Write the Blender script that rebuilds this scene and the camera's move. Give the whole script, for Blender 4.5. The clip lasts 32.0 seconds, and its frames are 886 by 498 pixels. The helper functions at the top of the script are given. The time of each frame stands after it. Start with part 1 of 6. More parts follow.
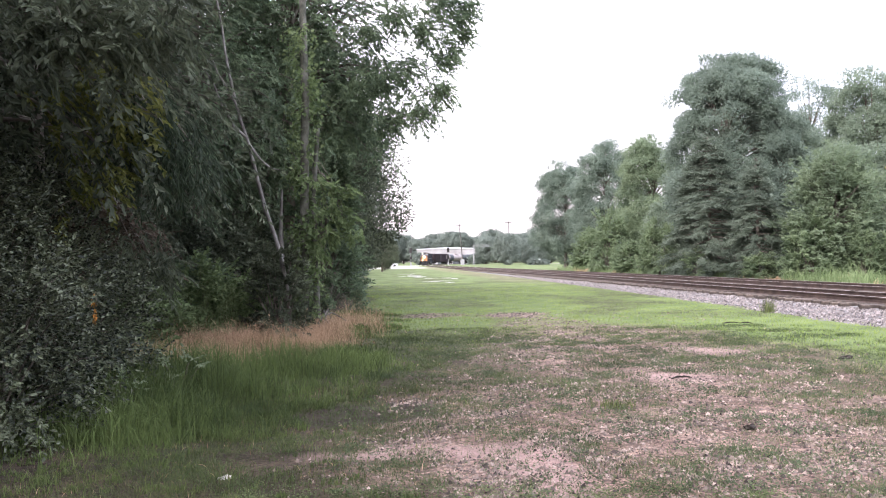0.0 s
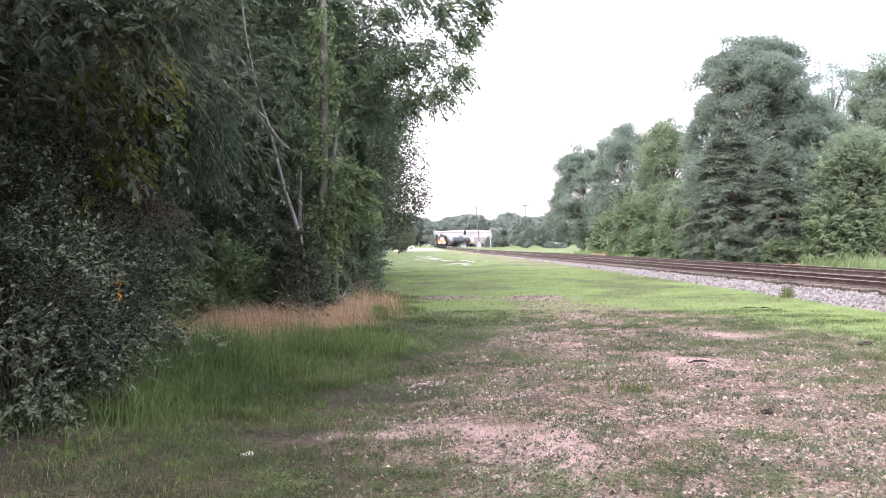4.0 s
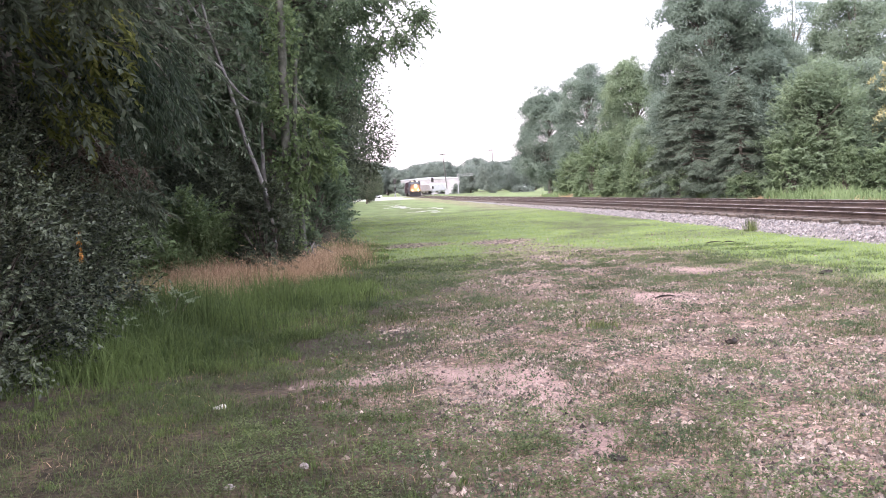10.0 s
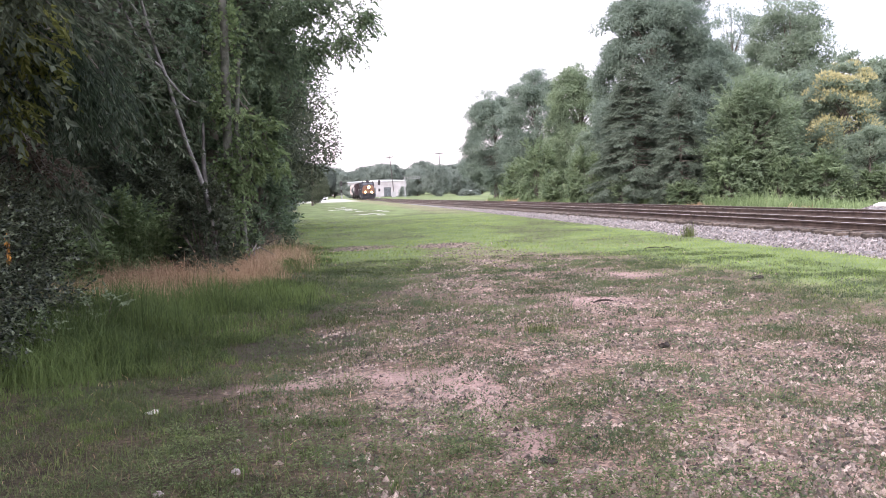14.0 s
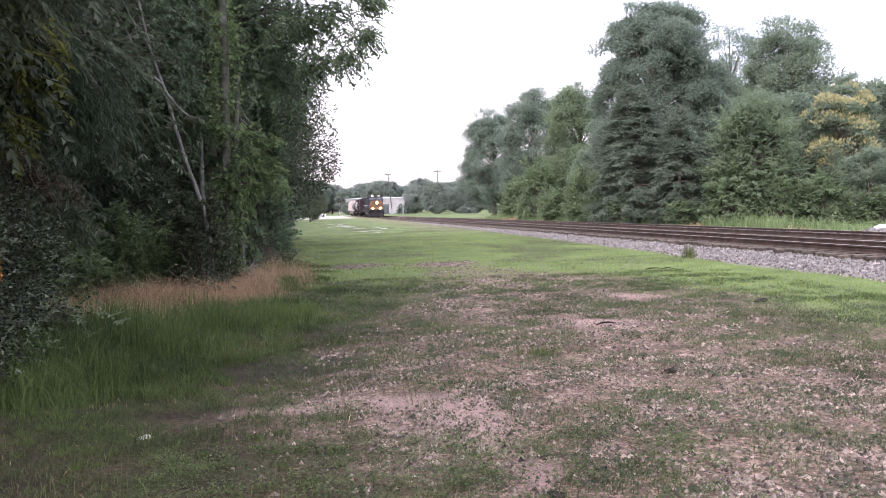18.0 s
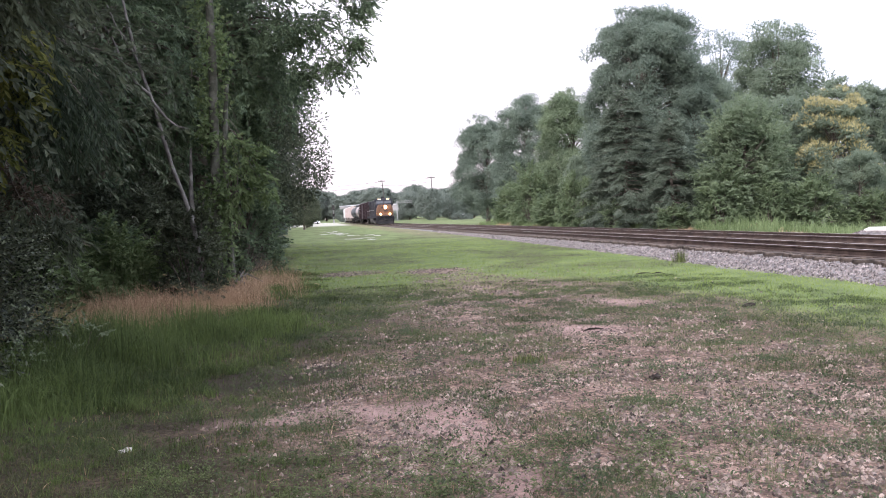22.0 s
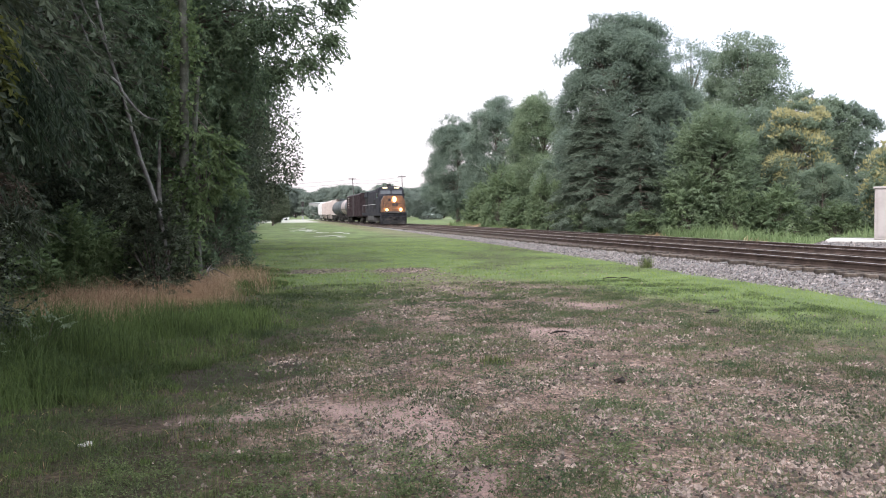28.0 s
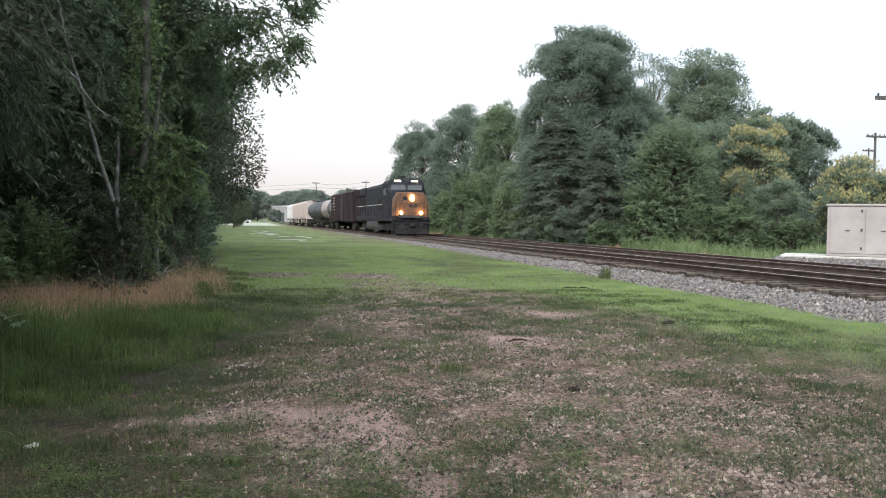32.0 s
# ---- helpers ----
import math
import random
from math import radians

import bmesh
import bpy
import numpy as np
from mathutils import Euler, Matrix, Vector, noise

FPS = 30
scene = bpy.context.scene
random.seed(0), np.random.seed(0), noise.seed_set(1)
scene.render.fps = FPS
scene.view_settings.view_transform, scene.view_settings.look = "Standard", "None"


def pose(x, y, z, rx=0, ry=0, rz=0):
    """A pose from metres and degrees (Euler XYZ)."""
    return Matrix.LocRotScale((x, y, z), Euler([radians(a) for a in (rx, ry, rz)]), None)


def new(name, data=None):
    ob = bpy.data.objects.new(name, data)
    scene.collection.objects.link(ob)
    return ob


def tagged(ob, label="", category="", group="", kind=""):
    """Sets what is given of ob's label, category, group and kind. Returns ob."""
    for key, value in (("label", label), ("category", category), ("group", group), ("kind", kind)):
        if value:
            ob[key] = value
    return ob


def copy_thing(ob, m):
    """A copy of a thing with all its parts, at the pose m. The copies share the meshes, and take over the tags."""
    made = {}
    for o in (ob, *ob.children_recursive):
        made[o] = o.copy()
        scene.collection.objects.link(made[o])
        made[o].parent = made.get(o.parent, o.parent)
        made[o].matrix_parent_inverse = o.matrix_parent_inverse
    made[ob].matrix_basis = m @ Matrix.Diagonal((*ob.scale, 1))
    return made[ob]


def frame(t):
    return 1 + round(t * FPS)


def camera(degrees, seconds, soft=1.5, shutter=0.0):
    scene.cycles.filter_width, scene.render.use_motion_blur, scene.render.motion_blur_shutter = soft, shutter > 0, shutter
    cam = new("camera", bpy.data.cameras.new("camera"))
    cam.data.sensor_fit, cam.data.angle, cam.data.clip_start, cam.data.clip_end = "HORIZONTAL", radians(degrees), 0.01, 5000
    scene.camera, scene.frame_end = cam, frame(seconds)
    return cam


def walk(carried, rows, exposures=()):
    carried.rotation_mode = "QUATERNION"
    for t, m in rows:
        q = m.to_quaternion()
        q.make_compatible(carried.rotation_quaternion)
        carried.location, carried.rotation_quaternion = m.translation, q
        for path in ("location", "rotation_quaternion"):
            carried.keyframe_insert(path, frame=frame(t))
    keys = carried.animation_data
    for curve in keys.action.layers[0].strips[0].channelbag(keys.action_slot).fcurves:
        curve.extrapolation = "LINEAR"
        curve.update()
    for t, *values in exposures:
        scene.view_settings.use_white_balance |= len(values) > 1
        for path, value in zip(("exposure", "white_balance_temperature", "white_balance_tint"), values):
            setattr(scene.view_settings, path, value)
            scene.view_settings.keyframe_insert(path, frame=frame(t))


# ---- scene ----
cam = camera(57.27, 32.0, 1.0)
# seconds, eye (x, y, z) in metres, yaw, pitch, roll in degrees
ROWS = [
    (0, -0, -0, 1.55, 0, 0.85, 1),
    (0.5, -0.018, -0.021, 1.543, 0.17, 0.62, 1.68),
    (1, -0.02, -0.028, 1.55, 0.38, 0.54, 1.65),
    (1.5, -0.016, -0.044, 1.554, 0.38, 0.91, 1.52),
    (2, -0.021, -0.049, 1.555, 0.19, 1.04, 1.39),
    (2.5, -0.019, -0.053, 1.555, 0.09, 0.99, 1.36),
    (4.5, -0.027, -0.04, 1.544, 1.37, -1.02, 0.38),
    (5, -0.024, -0.038, 1.542, 0.65, -1.83, 0.57),
    (5.5, -0.011, -0.036, 1.535, 0.29, -2.88, 0.24),
    (6, -0.013, -0.032, 1.531, 0.51, -3, 1.6),
    (6.5, -0.001, -0.03, 1.516, -0.76, -4.03, 2.67),
    (7, 0.001, -0.025, 1.518, -1.75, -4.53, 2.27),
    (7.5, -0.002, -0.023, 1.523, -1.64, -4.07, 2.24),
    (8, -0.001, -0.026, 1.524, -1.08, -3.85, 2.53),
    (8.5, -0, -0.028, 1.526, -0.65, -3.75, 2.78),
    (9, 0.001, -0.032, 1.527, -0.61, -3.76, 2.94),
    (9.5, 0.003, -0.032, 1.523, -0.84, -3.89, 2.99),
    (10, 0.003, -0.029, 1.524, -1.09, -4.12, 2.81),
    (10.5, 0.007, -0.027, 1.524, -1.2, -4.13, 2.81),
    (11, 0.012, -0.031, 1.525, -1.44, -3.91, 3.1),
    (11.5, 0.025, -0.039, 1.526, -1.91, -3.91, 3.26),
    (12, 0.036, -0.05, 1.53, -2.48, -3.97, 3),
    (12.5, 0.05, -0.053, 1.532, -3.17, -3.92, 2.39),
    (13, 0.061, -0.049, 1.531, -4.05, -4.14, 2.12),
    (13.5, 0.067, -0.055, 1.533, -5, -4.08, 1.93),
    (15.5, 0.056, -0.072, 1.542, -3.8, -4.06, 2.94),
    (16, 0.114, -0.082, 1.547, -2.71, -3.74, 1.92),
    (16.5, 0.137, -0.027, 1.553, -0.8, -3.31, 0.84),
    (17, 0.06, 0.041, 1.548, -1.52, -3.17, 0.73),
    (17.5, 0.007, 0.086, 1.543, -3.49, -2.96, 1.38),
    (18, 0.038, 0.103, 1.557, -4.98, -2.84, 1.58),
    (18.5, 0.088, 0.114, 1.561, -5.42, -2.61, 1.19),
    (19, 0.111, 0.11, 1.562, -5.06, -2.37, 1.29),
    (19.5, 0.12, 0.104, 1.567, -4.77, -2.26, 1.8),
    (20, 0.127, 0.091, 1.574, -4.59, -2.03, 2.04),
    (20.5, 0.135, 0.089, 1.574, -4.72, -1.85, 1.95),
    (21, 0.141, 0.086, 1.575, -5.21, -1.94, 1.86),
    (21.5, 0.136, 0.084, 1.574, -5.3, -2.27, 1.91),
    (22, 0.139, 0.087, 1.576, -5.37, -2.42, 2.12),
    (22.5, 0.139, 0.096, 1.574, -5.38, -2.41, 1.74),
    (23, 0.134, 0.094, 1.572, -5.45, -2.58, 1.35),
    (23.5, 0.129, 0.092, 1.575, -5.57, -2.72, 1.17),
    (24, 0.127, 0.095, 1.576, -5.52, -2.58, 1.03),
    (24.5, 0.121, 0.096, 1.579, -5.5, -2.34, 0.66),
    (26.5, 0.126, 0.086, 1.578, -6.03, -2.02, 1.31),
    (27, 0.122, 0.084, 1.579, -6.49, -1.9, 0.96),
    (27.5, 0.127, 0.086, 1.579, -6.99, -2.02, 0.65),
    (28, 0.128, 0.081, 1.576, -7.5, -2.47, 0.54),
    (28.5, 0.133, 0.068, 1.573, -7.93, -2.73, 0.77),
    (29, 0.145, 0.068, 1.568, -8.05, -2.67, 0.98),
    (29.5, 0.144, 0.075, 1.569, -8.24, -2.51, 0.62),
    (30, 0.134, 0.079, 1.574, -8.61, -2.41, -0.05),
    (30.5, 0.103, 0.087, 1.567, -8.96, -2.22, -0.73),
    (31, 0.047, 0.081, 1.564, -9.36, -2.23, -1.37),
    (31.5, 0.053, 0.069, 1.563, -9.76, -2.15, -1.28),
    (32, 0.155, 0.054, 1.57, -10.08, -1.97, -0.85),
]
EXPOSURES = [(0.0, 1.6, 6160, 20), (2.5, 1.7, 6160, 20), (4.5, 1.85, 6160, 20), (5.2, 1.89, 6160, 21), (6.0, 1.79, 6160, 22), (9.0, 1.74, 6160, 22), (13.0, 1.61, 6160, 22), (15.5, 1.33, 6160, 21), (16.2, 1.36, 6160, 21), (17.0, 1.51, 6160, 21), (18.0, 1.19, 6110, 21), (20.0, 1.11, 6110, 20), (24.0, 1.03, 6110, 18), (28.0, 0.97, 6160, 11), (30.0, 0.94, 6150, 7), (31.0, 0.89, 6150, 6), (32.0, 0.69, 6140, 5)]
walk(cam, [(t, pose(x, y, z, 90 + pitch, roll, yaw)) for t, x, y, z, yaw, pitch, roll in ROWS], EXPOSURES)

# ---- world and sun: a bright, hazy evening sky ----
SUN_AZ, SUN_EL = radians(-150), radians(30)
world = bpy.data.worlds.new("world")
scene.world = world
world.use_nodes = True
wn, wl = world.node_tree.nodes, world.node_tree.links
sky = wn.new("ShaderNodeTexSky")
sky.sky_type, sky.sun_disc = "NISHITA", False
sky.sun_elevation, sky.sun_rotation = SUN_EL, SUN_AZ
sky.air_density, sky.dust_density, sky.ozone_density = 1.0, 2.5, 1.0
grey = wn.new("ShaderNodeHueSaturation")
grey.inputs["Saturation"].default_value = 0.3
wl.new(sky.outputs[0], grey.inputs["Color"])
# a thin overcast: dimmest and warm at the horizon, bluer to the east, brightest overhead
way = wn.new("ShaderNodeTexCoord")
split = wn.new("ShaderNodeSeparateXYZ")
wl.new(way.outputs["Generated"], split.inputs[0])
cloud, east, tone = wn.new("ShaderNodeValToRGB"), wn.new("ShaderNodeValToRGB"), wn.new("ShaderNodeMix")
for ramp_node, stops in ((cloud, [(0.0, (0.355, 0.305, 0.295)), (0.06, (0.385, 0.338, 0.332)), (0.15, (0.462, 0.432, 0.44)), (0.3, (0.6, 0.585, 0.6)), (0.5, (0.84, 0.82, 0.85)), (1.0, (1.0, 0.97, 1.0))]), (east, [(0.0, (1, 1, 1)), (0.2, (1, 1, 1)), (0.45, (0.85, 0.95, 1.05))])):
    el = ramp_node.color_ramp.elements
    while len(el) < len(stops):
        el.new(0.5)
    for i, (at, c) in enumerate(stops):
        el[i].position, el[i].color = at, (*c, 1)
wl.new(split.outputs["Z"], cloud.inputs[0])
wl.new(split.outputs["X"], east.inputs[0])
tone.data_type, tone.blend_type, tone.inputs[0].default_value = "RGBA", "MULTIPLY", 1.0
wl.new(cloud.outputs[0], tone.inputs[6])
wl.new(east.outputs[0], tone.inputs[7])
gain = wn.new("ShaderNodeVectorMath")
gain.operation, gain.inputs[3].default_value = "SCALE", 8.0
wl.new(tone.outputs[2], gain.inputs[0])
veil = wn.new("ShaderNodeMix")
veil.data_type, veil.inputs[0].default_value = "RGBA", 0.85
wl.new(gain.outputs[0], veil.inputs[7])
wl.new(grey.outputs[0], veil.inputs[6])
wl.new(veil.outputs[2], wn["Background"].inputs["Color"])
wn["Background"].inputs["Strength"].default_value = 0.2
sun_data = bpy.data.lights.new("sun", "SUN")
sun_data.energy, sun_data.angle, sun_data.color = 2.3, radians(40), (1.0, 0.97, 0.93)
sun = new("sun", sun_data)
sun.rotation_euler = Vector((-math.sin(SUN_AZ) * math.cos(SUN_EL), -math.cos(SUN_AZ) * math.cos(SUN_EL), -math.sin(SUN_EL))).to_track_quat("-Z", "Y").to_euler()


# ---- materials ----
def material(name, colours, scale=6.0, rough=0.8, bump=0.0, bump_scale=40.0, metal=0.0, spread=0.0, island=0.0, detail=4.0, distort=0.0, coat=0.0, gloss=0.4):
    """A surface whose colour runs through the colours by noise of two scales; island: brightness spread from piece to piece."""
    m = bpy.data.materials.new(name)
    m.use_nodes = True
    n, l = m.node_tree.nodes, m.node_tree.links
    p = n["Principled BSDF"]
    p.inputs["Specular IOR Level"].default_value = gloss
    p.inputs["Roughness"].default_value, p.inputs["Metallic"].default_value = rough, metal
    p.inputs["Coat Weight"].default_value = coat
    co = n.new("ShaderNodeTexCoord")
    big, fine = n.new("ShaderNodeTexNoise"), n.new("ShaderNodeTexNoise")
    big.inputs["Scale"].default_value, fine.inputs["Scale"].default_value = scale, scale * 9
    big.inputs["Detail"].default_value, big.inputs["Distortion"].default_value = detail, distort
    for t in (big, fine):
        l.new(co.outputs["Object"], t.inputs["Vector"])
    mix = n.new("ShaderNodeMath")
    mix.operation, mix.inputs[1].default_value = "MULTIPLY_ADD", 0.35
    l.new(fine.outputs["Fac"], mix.inputs[0])
    low = n.new("ShaderNodeMath")
    low.operation, low.inputs[1].default_value, low.inputs[2].default_value = "MULTIPLY_ADD", 1.3, -0.32
    l.new(big.outputs["Fac"], low.inputs[0])
    l.new(low.outputs[0], mix.inputs[2])
    ramp = n.new("ShaderNodeValToRGB")
    el = ramp.color_ramp.elements
    while len(el) < len(colours):
        el.new(0.5)
    for i, c in enumerate(colours):
        el[i].position = 0.25 + 0.5 * i / max(1, len(colours) - 1)
        el[i].color = (*c, 1)
    l.new(mix.outputs[0], ramp.inputs[0])
    out = ramp.outputs[0]
    if island or spread:
        if island:
            src = n.new("ShaderNodeNewGeometry").outputs["Random Per Island"]
        else:
            src = n.new("ShaderNodeObjectInfo").outputs["Random"]
        amount = island or spread
        mr = n.new("ShaderNodeMapRange")
        mr.inputs["To Min"].default_value, mr.inputs["To Max"].default_value = 1 - amount, 1 + amount
        l.new(src, mr.inputs["Value"])
        hsv = n.new("ShaderNodeHueSaturation")
        l.new(mr.outputs[0], hsv.inputs["Value"])
        l.new(out, hsv.inputs["Color"])
        out = hsv.outputs[0]
    l.new(out, p.inputs["Base Color"])
    if bump:
        b, t = n.new("ShaderNodeBump"), n.new("ShaderNodeTexNoise")
        t.inputs["Scale"].default_value, t.inputs["Detail"].default_value = bump_scale, 6
        l.new(co.outputs["Object"], t.inputs["Vector"])
        b.inputs["Strength"].default_value, b.inputs["Distance"].default_value = bump, 0.02
        l.new(t.outputs["Fac"], b.inputs["Height"])
        l.new(b.outputs[0], p.inputs["Normal"])
    return m


def leaf_material(name, dark, light, gloss=0.5, through_light=0.35, shine=0.12, vary=0.6):
    """Leaves: each one its own shade between dark and light, letting some light through."""
    m = bpy.data.materials.new(name)
    m.use_nodes = True
    n, l = m.node_tree.nodes, m.node_tree.links
    p = n["Principled BSDF"]
    p.inputs["Roughness"].default_value = gloss
    p.inputs["Specular IOR Level"].default_value = shine
    geo, co, big = n.new("ShaderNodeNewGeometry"), n.new("ShaderNodeTexCoord"), n.new("ShaderNodeTexNoise")
    big.inputs["Scale"].default_value, big.inputs["Detail"].default_value = 0.55, 3
    l.new(co.outputs["Object"], big.inputs["Vector"])
    add = n.new("ShaderNodeMath")
    add.operation, add.inputs[1].default_value = "MULTIPLY_ADD", vary
    l.new(geo.outputs["Random Per Island"], add.inputs[0])
    sub = n.new("ShaderNodeMath")
    sub.operation, sub.inputs[1].default_value, sub.inputs[2].default_value = "MULTIPLY_ADD", 1.6, -0.32 - vary / 2
    l.new(big.outputs["Fac"], sub.inputs[0])
    l.new(sub.outputs[0], add.inputs[2])
    ramp = n.new("ShaderNodeValToRGB")
    ramp.color_ramp.elements[0].color, ramp.color_ramp.elements[1].color = (*dark, 1), (*light, 1)
    ramp.color_ramp.elements[0].position, ramp.color_ramp.elements[1].position = 0.1, 0.9
    l.new(add.outputs[0], ramp.inputs[0])
    l.new(ramp.outputs[0], p.inputs["Base Color"])
    tr, mx = n.new("ShaderNodeBsdfTranslucent"), n.new("ShaderNodeMixShader")
    l.new(ramp.outputs[0], tr.inputs["Color"])
    mx.inputs[0].default_value = through_light
    l.new(p.outputs[0], mx.inputs[1])
    l.new(tr.outputs[0], mx.inputs[2])
    l.new(mx.outputs[0], n["Material Output"].inputs["Surface"])
    return m


def glow(name, colour, strength):
    m = bpy.data.materials.new(name)
    m.use_nodes = True
    p = m.node_tree.nodes["Principled BSDF"]
    p.inputs["Base Color"].default_value = (*colour, 1)
    p.inputs["Emission Color"].default_value, p.inputs["Emission Strength"].default_value = (*colour, 1), strength
    return m


BARK = material("bark", [(0.05, 0.04, 0.03), (0.12, 0.10, 0.08), (0.2, 0.18, 0.15)], 5, 0.9, 0.6, 30)
WET_BARK = material("wet_bark", [(0.012, 0.01, 0.009), (0.026, 0.021, 0.018), (0.05, 0.042, 0.036)], 20, 0.9, 0.5, 60, gloss=0.1)
PALE_BARK = material("pale_bark", [(0.06, 0.053, 0.046), (0.12, 0.11, 0.1), (0.2, 0.19, 0.17)], 6, 0.85, 0.5, 35)
MOSSY_BARK = material("mossy_bark", [(0.04, 0.042, 0.03), (0.085, 0.085, 0.065), (0.15, 0.145, 0.12)], 6, 0.9, 0.6, 30)
LEAF_DEEP = leaf_material("leaf_deep", (0.045, 0.054, 0.036), (0.125, 0.146, 0.09), 0.55, 0.42)
LEAF_MID = leaf_material("leaf_mid", (0.072, 0.104, 0.066), (0.185, 0.24, 0.138), 0.55, 0.46)
# wide dark-to-light range imitates privet highlights and the shaded gaps between leaves
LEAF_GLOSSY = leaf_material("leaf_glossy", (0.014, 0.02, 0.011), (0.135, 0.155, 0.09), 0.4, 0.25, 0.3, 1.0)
LEAF_BRIGHT = leaf_material("leaf_bright", (0.09, 0.13, 0.055), (0.2, 0.255, 0.118), 0.5, 0.5)
# grey-green leaves lifted and greyed to imitate haze over the right woods
LEAF_GREY_HAZED = leaf_material("leaf_greygreen_hazed", (0.125, 0.16, 0.13), (0.245, 0.3, 0.232), 0.65, 0.6, 0.03, 0.12)
# far leaves: distance haze is mixed into this pale, low-contrast base colour
LEAF_FAR_HAZED = leaf_material("leaf_far_hazed", (0.17, 0.2, 0.17), (0.215, 0.25, 0.212), 0.8, 0.5, 0.02, 0.1)
LEAF_GOLD = leaf_material("leaf_gold", (0.09, 0.105, 0.028), (0.21, 0.21, 0.06), 0.5, 0.55)
LEAF_SHRUB = leaf_material("leaf_shrub", (0.11, 0.15, 0.09), (0.24, 0.3, 0.165), 0.6, 0.6, 0.06, 0.15)
# cedar green, raised part of the way for haze
LEAF_CEDAR_HAZED = leaf_material("leaf_cedar_hazed", (0.095, 0.12, 0.09), (0.175, 0.208, 0.155), 0.7, 0.5, 0.05, 0.15)
LEAF_YELLOW = leaf_material("leaf_yellow", (0.27, 0.255, 0.13), (0.47, 0.425, 0.22), 0.6, 0.47)
LEAF_BROWN = leaf_material("leaf_brown", (0.03, 0.022, 0.016), (0.15, 0.115, 0.085), 0.7, 0.3)
LEAF_PALE = leaf_material("leaf_pale", (0.16, 0.2, 0.12), (0.32, 0.37, 0.25), 0.6, 0.4)
LEAF_ORANGE = leaf_material("leaf_orange", (0.28, 0.13, 0.03), (0.45, 0.23, 0.06), 0.6, 0.4)
# willow green darkened to imitate the deep shade inside the wood
LEAF_WILLOW_SHADED = leaf_material("leaf_willow_shaded", (0.02, 0.03, 0.018), (0.055, 0.076, 0.042), 0.5, 0.4)
# mulberry and ash greens with haze brightness added to the base colour
LEAF_MULBERRY_HAZED = leaf_material("leaf_mulberry_hazed", (0.128, 0.168, 0.112), (0.25, 0.31, 0.188), 0.6, 0.6, 0.06, 0.15)
LEAF_ASH_HAZED = leaf_material("leaf_ash_hazed", (0.135, 0.172, 0.132), (0.26, 0.316, 0.22), 0.6, 0.6, 0.06, 0.15)
BLADE_TUFT = leaf_material("blade_tuft", (0.042, 0.06, 0.025), (0.118, 0.152, 0.063), 0.7, 0.35)
LEAF_EDGE = leaf_material("leaf_edge_weed", (0.06, 0.08, 0.034), (0.155, 0.19, 0.085), 0.6, 0.4, 0.1, 0.5)
LEAF_WEED = leaf_material("leaf_weed", (0.05, 0.072, 0.04), (0.12, 0.152, 0.085), 0.7, 0.35, 0.06, 0.5)
BLADE_GREEN = leaf_material("blade_green", (0.05, 0.06, 0.024), (0.175, 0.21, 0.078), 0.6, 0.4, 0.12, 0.8)
BLADE_LAWN = leaf_material("blade_lawn", (0.152, 0.212, 0.05), (0.256, 0.326, 0.088), 0.6, 0.45)
BLADE_VERGE = leaf_material("blade_verge", (0.042, 0.061, 0.022), (0.15, 0.2, 0.068), 0.6, 0.42, 0.1, 0.6)
BLADE_DULL = leaf_material("blade_dull", (0.042, 0.05, 0.021), (0.104, 0.12, 0.051), 0.7, 0.35)
BLADE_BANK = leaf_material("blade_bank", (0.1, 0.14, 0.06), (0.215, 0.275, 0.13), 0.6, 0.4)
BLADE_DEAD = leaf_material("blade_dead", (0.1, 0.078, 0.05), (0.24, 0.19, 0.13), 0.8, 0.3)
BLADE_DRY = leaf_material("blade_dry", (0.19, 0.123, 0.074), (0.56, 0.395, 0.255), 0.8, 0.35, 0.12, 1.0)
STONE = material("gravel_stone", [(0.06, 0.046, 0.038), (0.158, 0.122, 0.101), (0.252, 0.198, 0.167)], 9, 0.85, 0.3, 60, island=0.85)
BALLAST = material("ballast", [(0.06, 0.055, 0.054), (0.11, 0.102, 0.1), (0.17, 0.158, 0.155)], 7, 0.9, 0.8, 25)
BALLAST_STONE = material("ballast_stone", [(0.062, 0.054, 0.05), (0.145, 0.125, 0.117), (0.245, 0.216, 0.203)], 8, 0.85, 0.3, 50, island=0.75)
# bed stone darkened in colour to stand in for shaded rail sides
SHADED_BED = material("shaded_bed_stone", [(0.03, 0.023, 0.019), (0.052, 0.041, 0.036), (0.085, 0.07, 0.062)], 6, 0.95, 0.8, 25)
TIE_WOOD = material("tie_wood", [(0.025, 0.02, 0.016), (0.06, 0.045, 0.035), (0.12, 0.095, 0.075)], 8, 0.9, 0.5, 30, spread=0.3)
RAIL_STEEL = material("rail_steel", [(0.035, 0.023, 0.018), (0.06, 0.04, 0.032), (0.09, 0.062, 0.05)], 3, 0.8, 0.2, 50, metal=0.2)
RAIL_SHINE = material("rail_shine", [(0.36, 0.31, 0.29), (0.5, 0.44, 0.42)], 3, 0.42, metal=0.3)
CONCRETE = material("concrete", [(0.32, 0.3, 0.28), (0.43, 0.41, 0.38), (0.5, 0.48, 0.45)], 3, 0.9, 0.3, 40)
CABINET = material("cabinet_paint", [(0.26, 0.232, 0.22), (0.305, 0.272, 0.26), (0.335, 0.305, 0.29)], 1.2, 0.5, 0.05, 20)
DARK_METAL = material("dark_metal", [(0.012, 0.012, 0.013), (0.028, 0.026, 0.025), (0.05, 0.043, 0.038)], 4, 0.8, 0.2, 30, gloss=0.08)
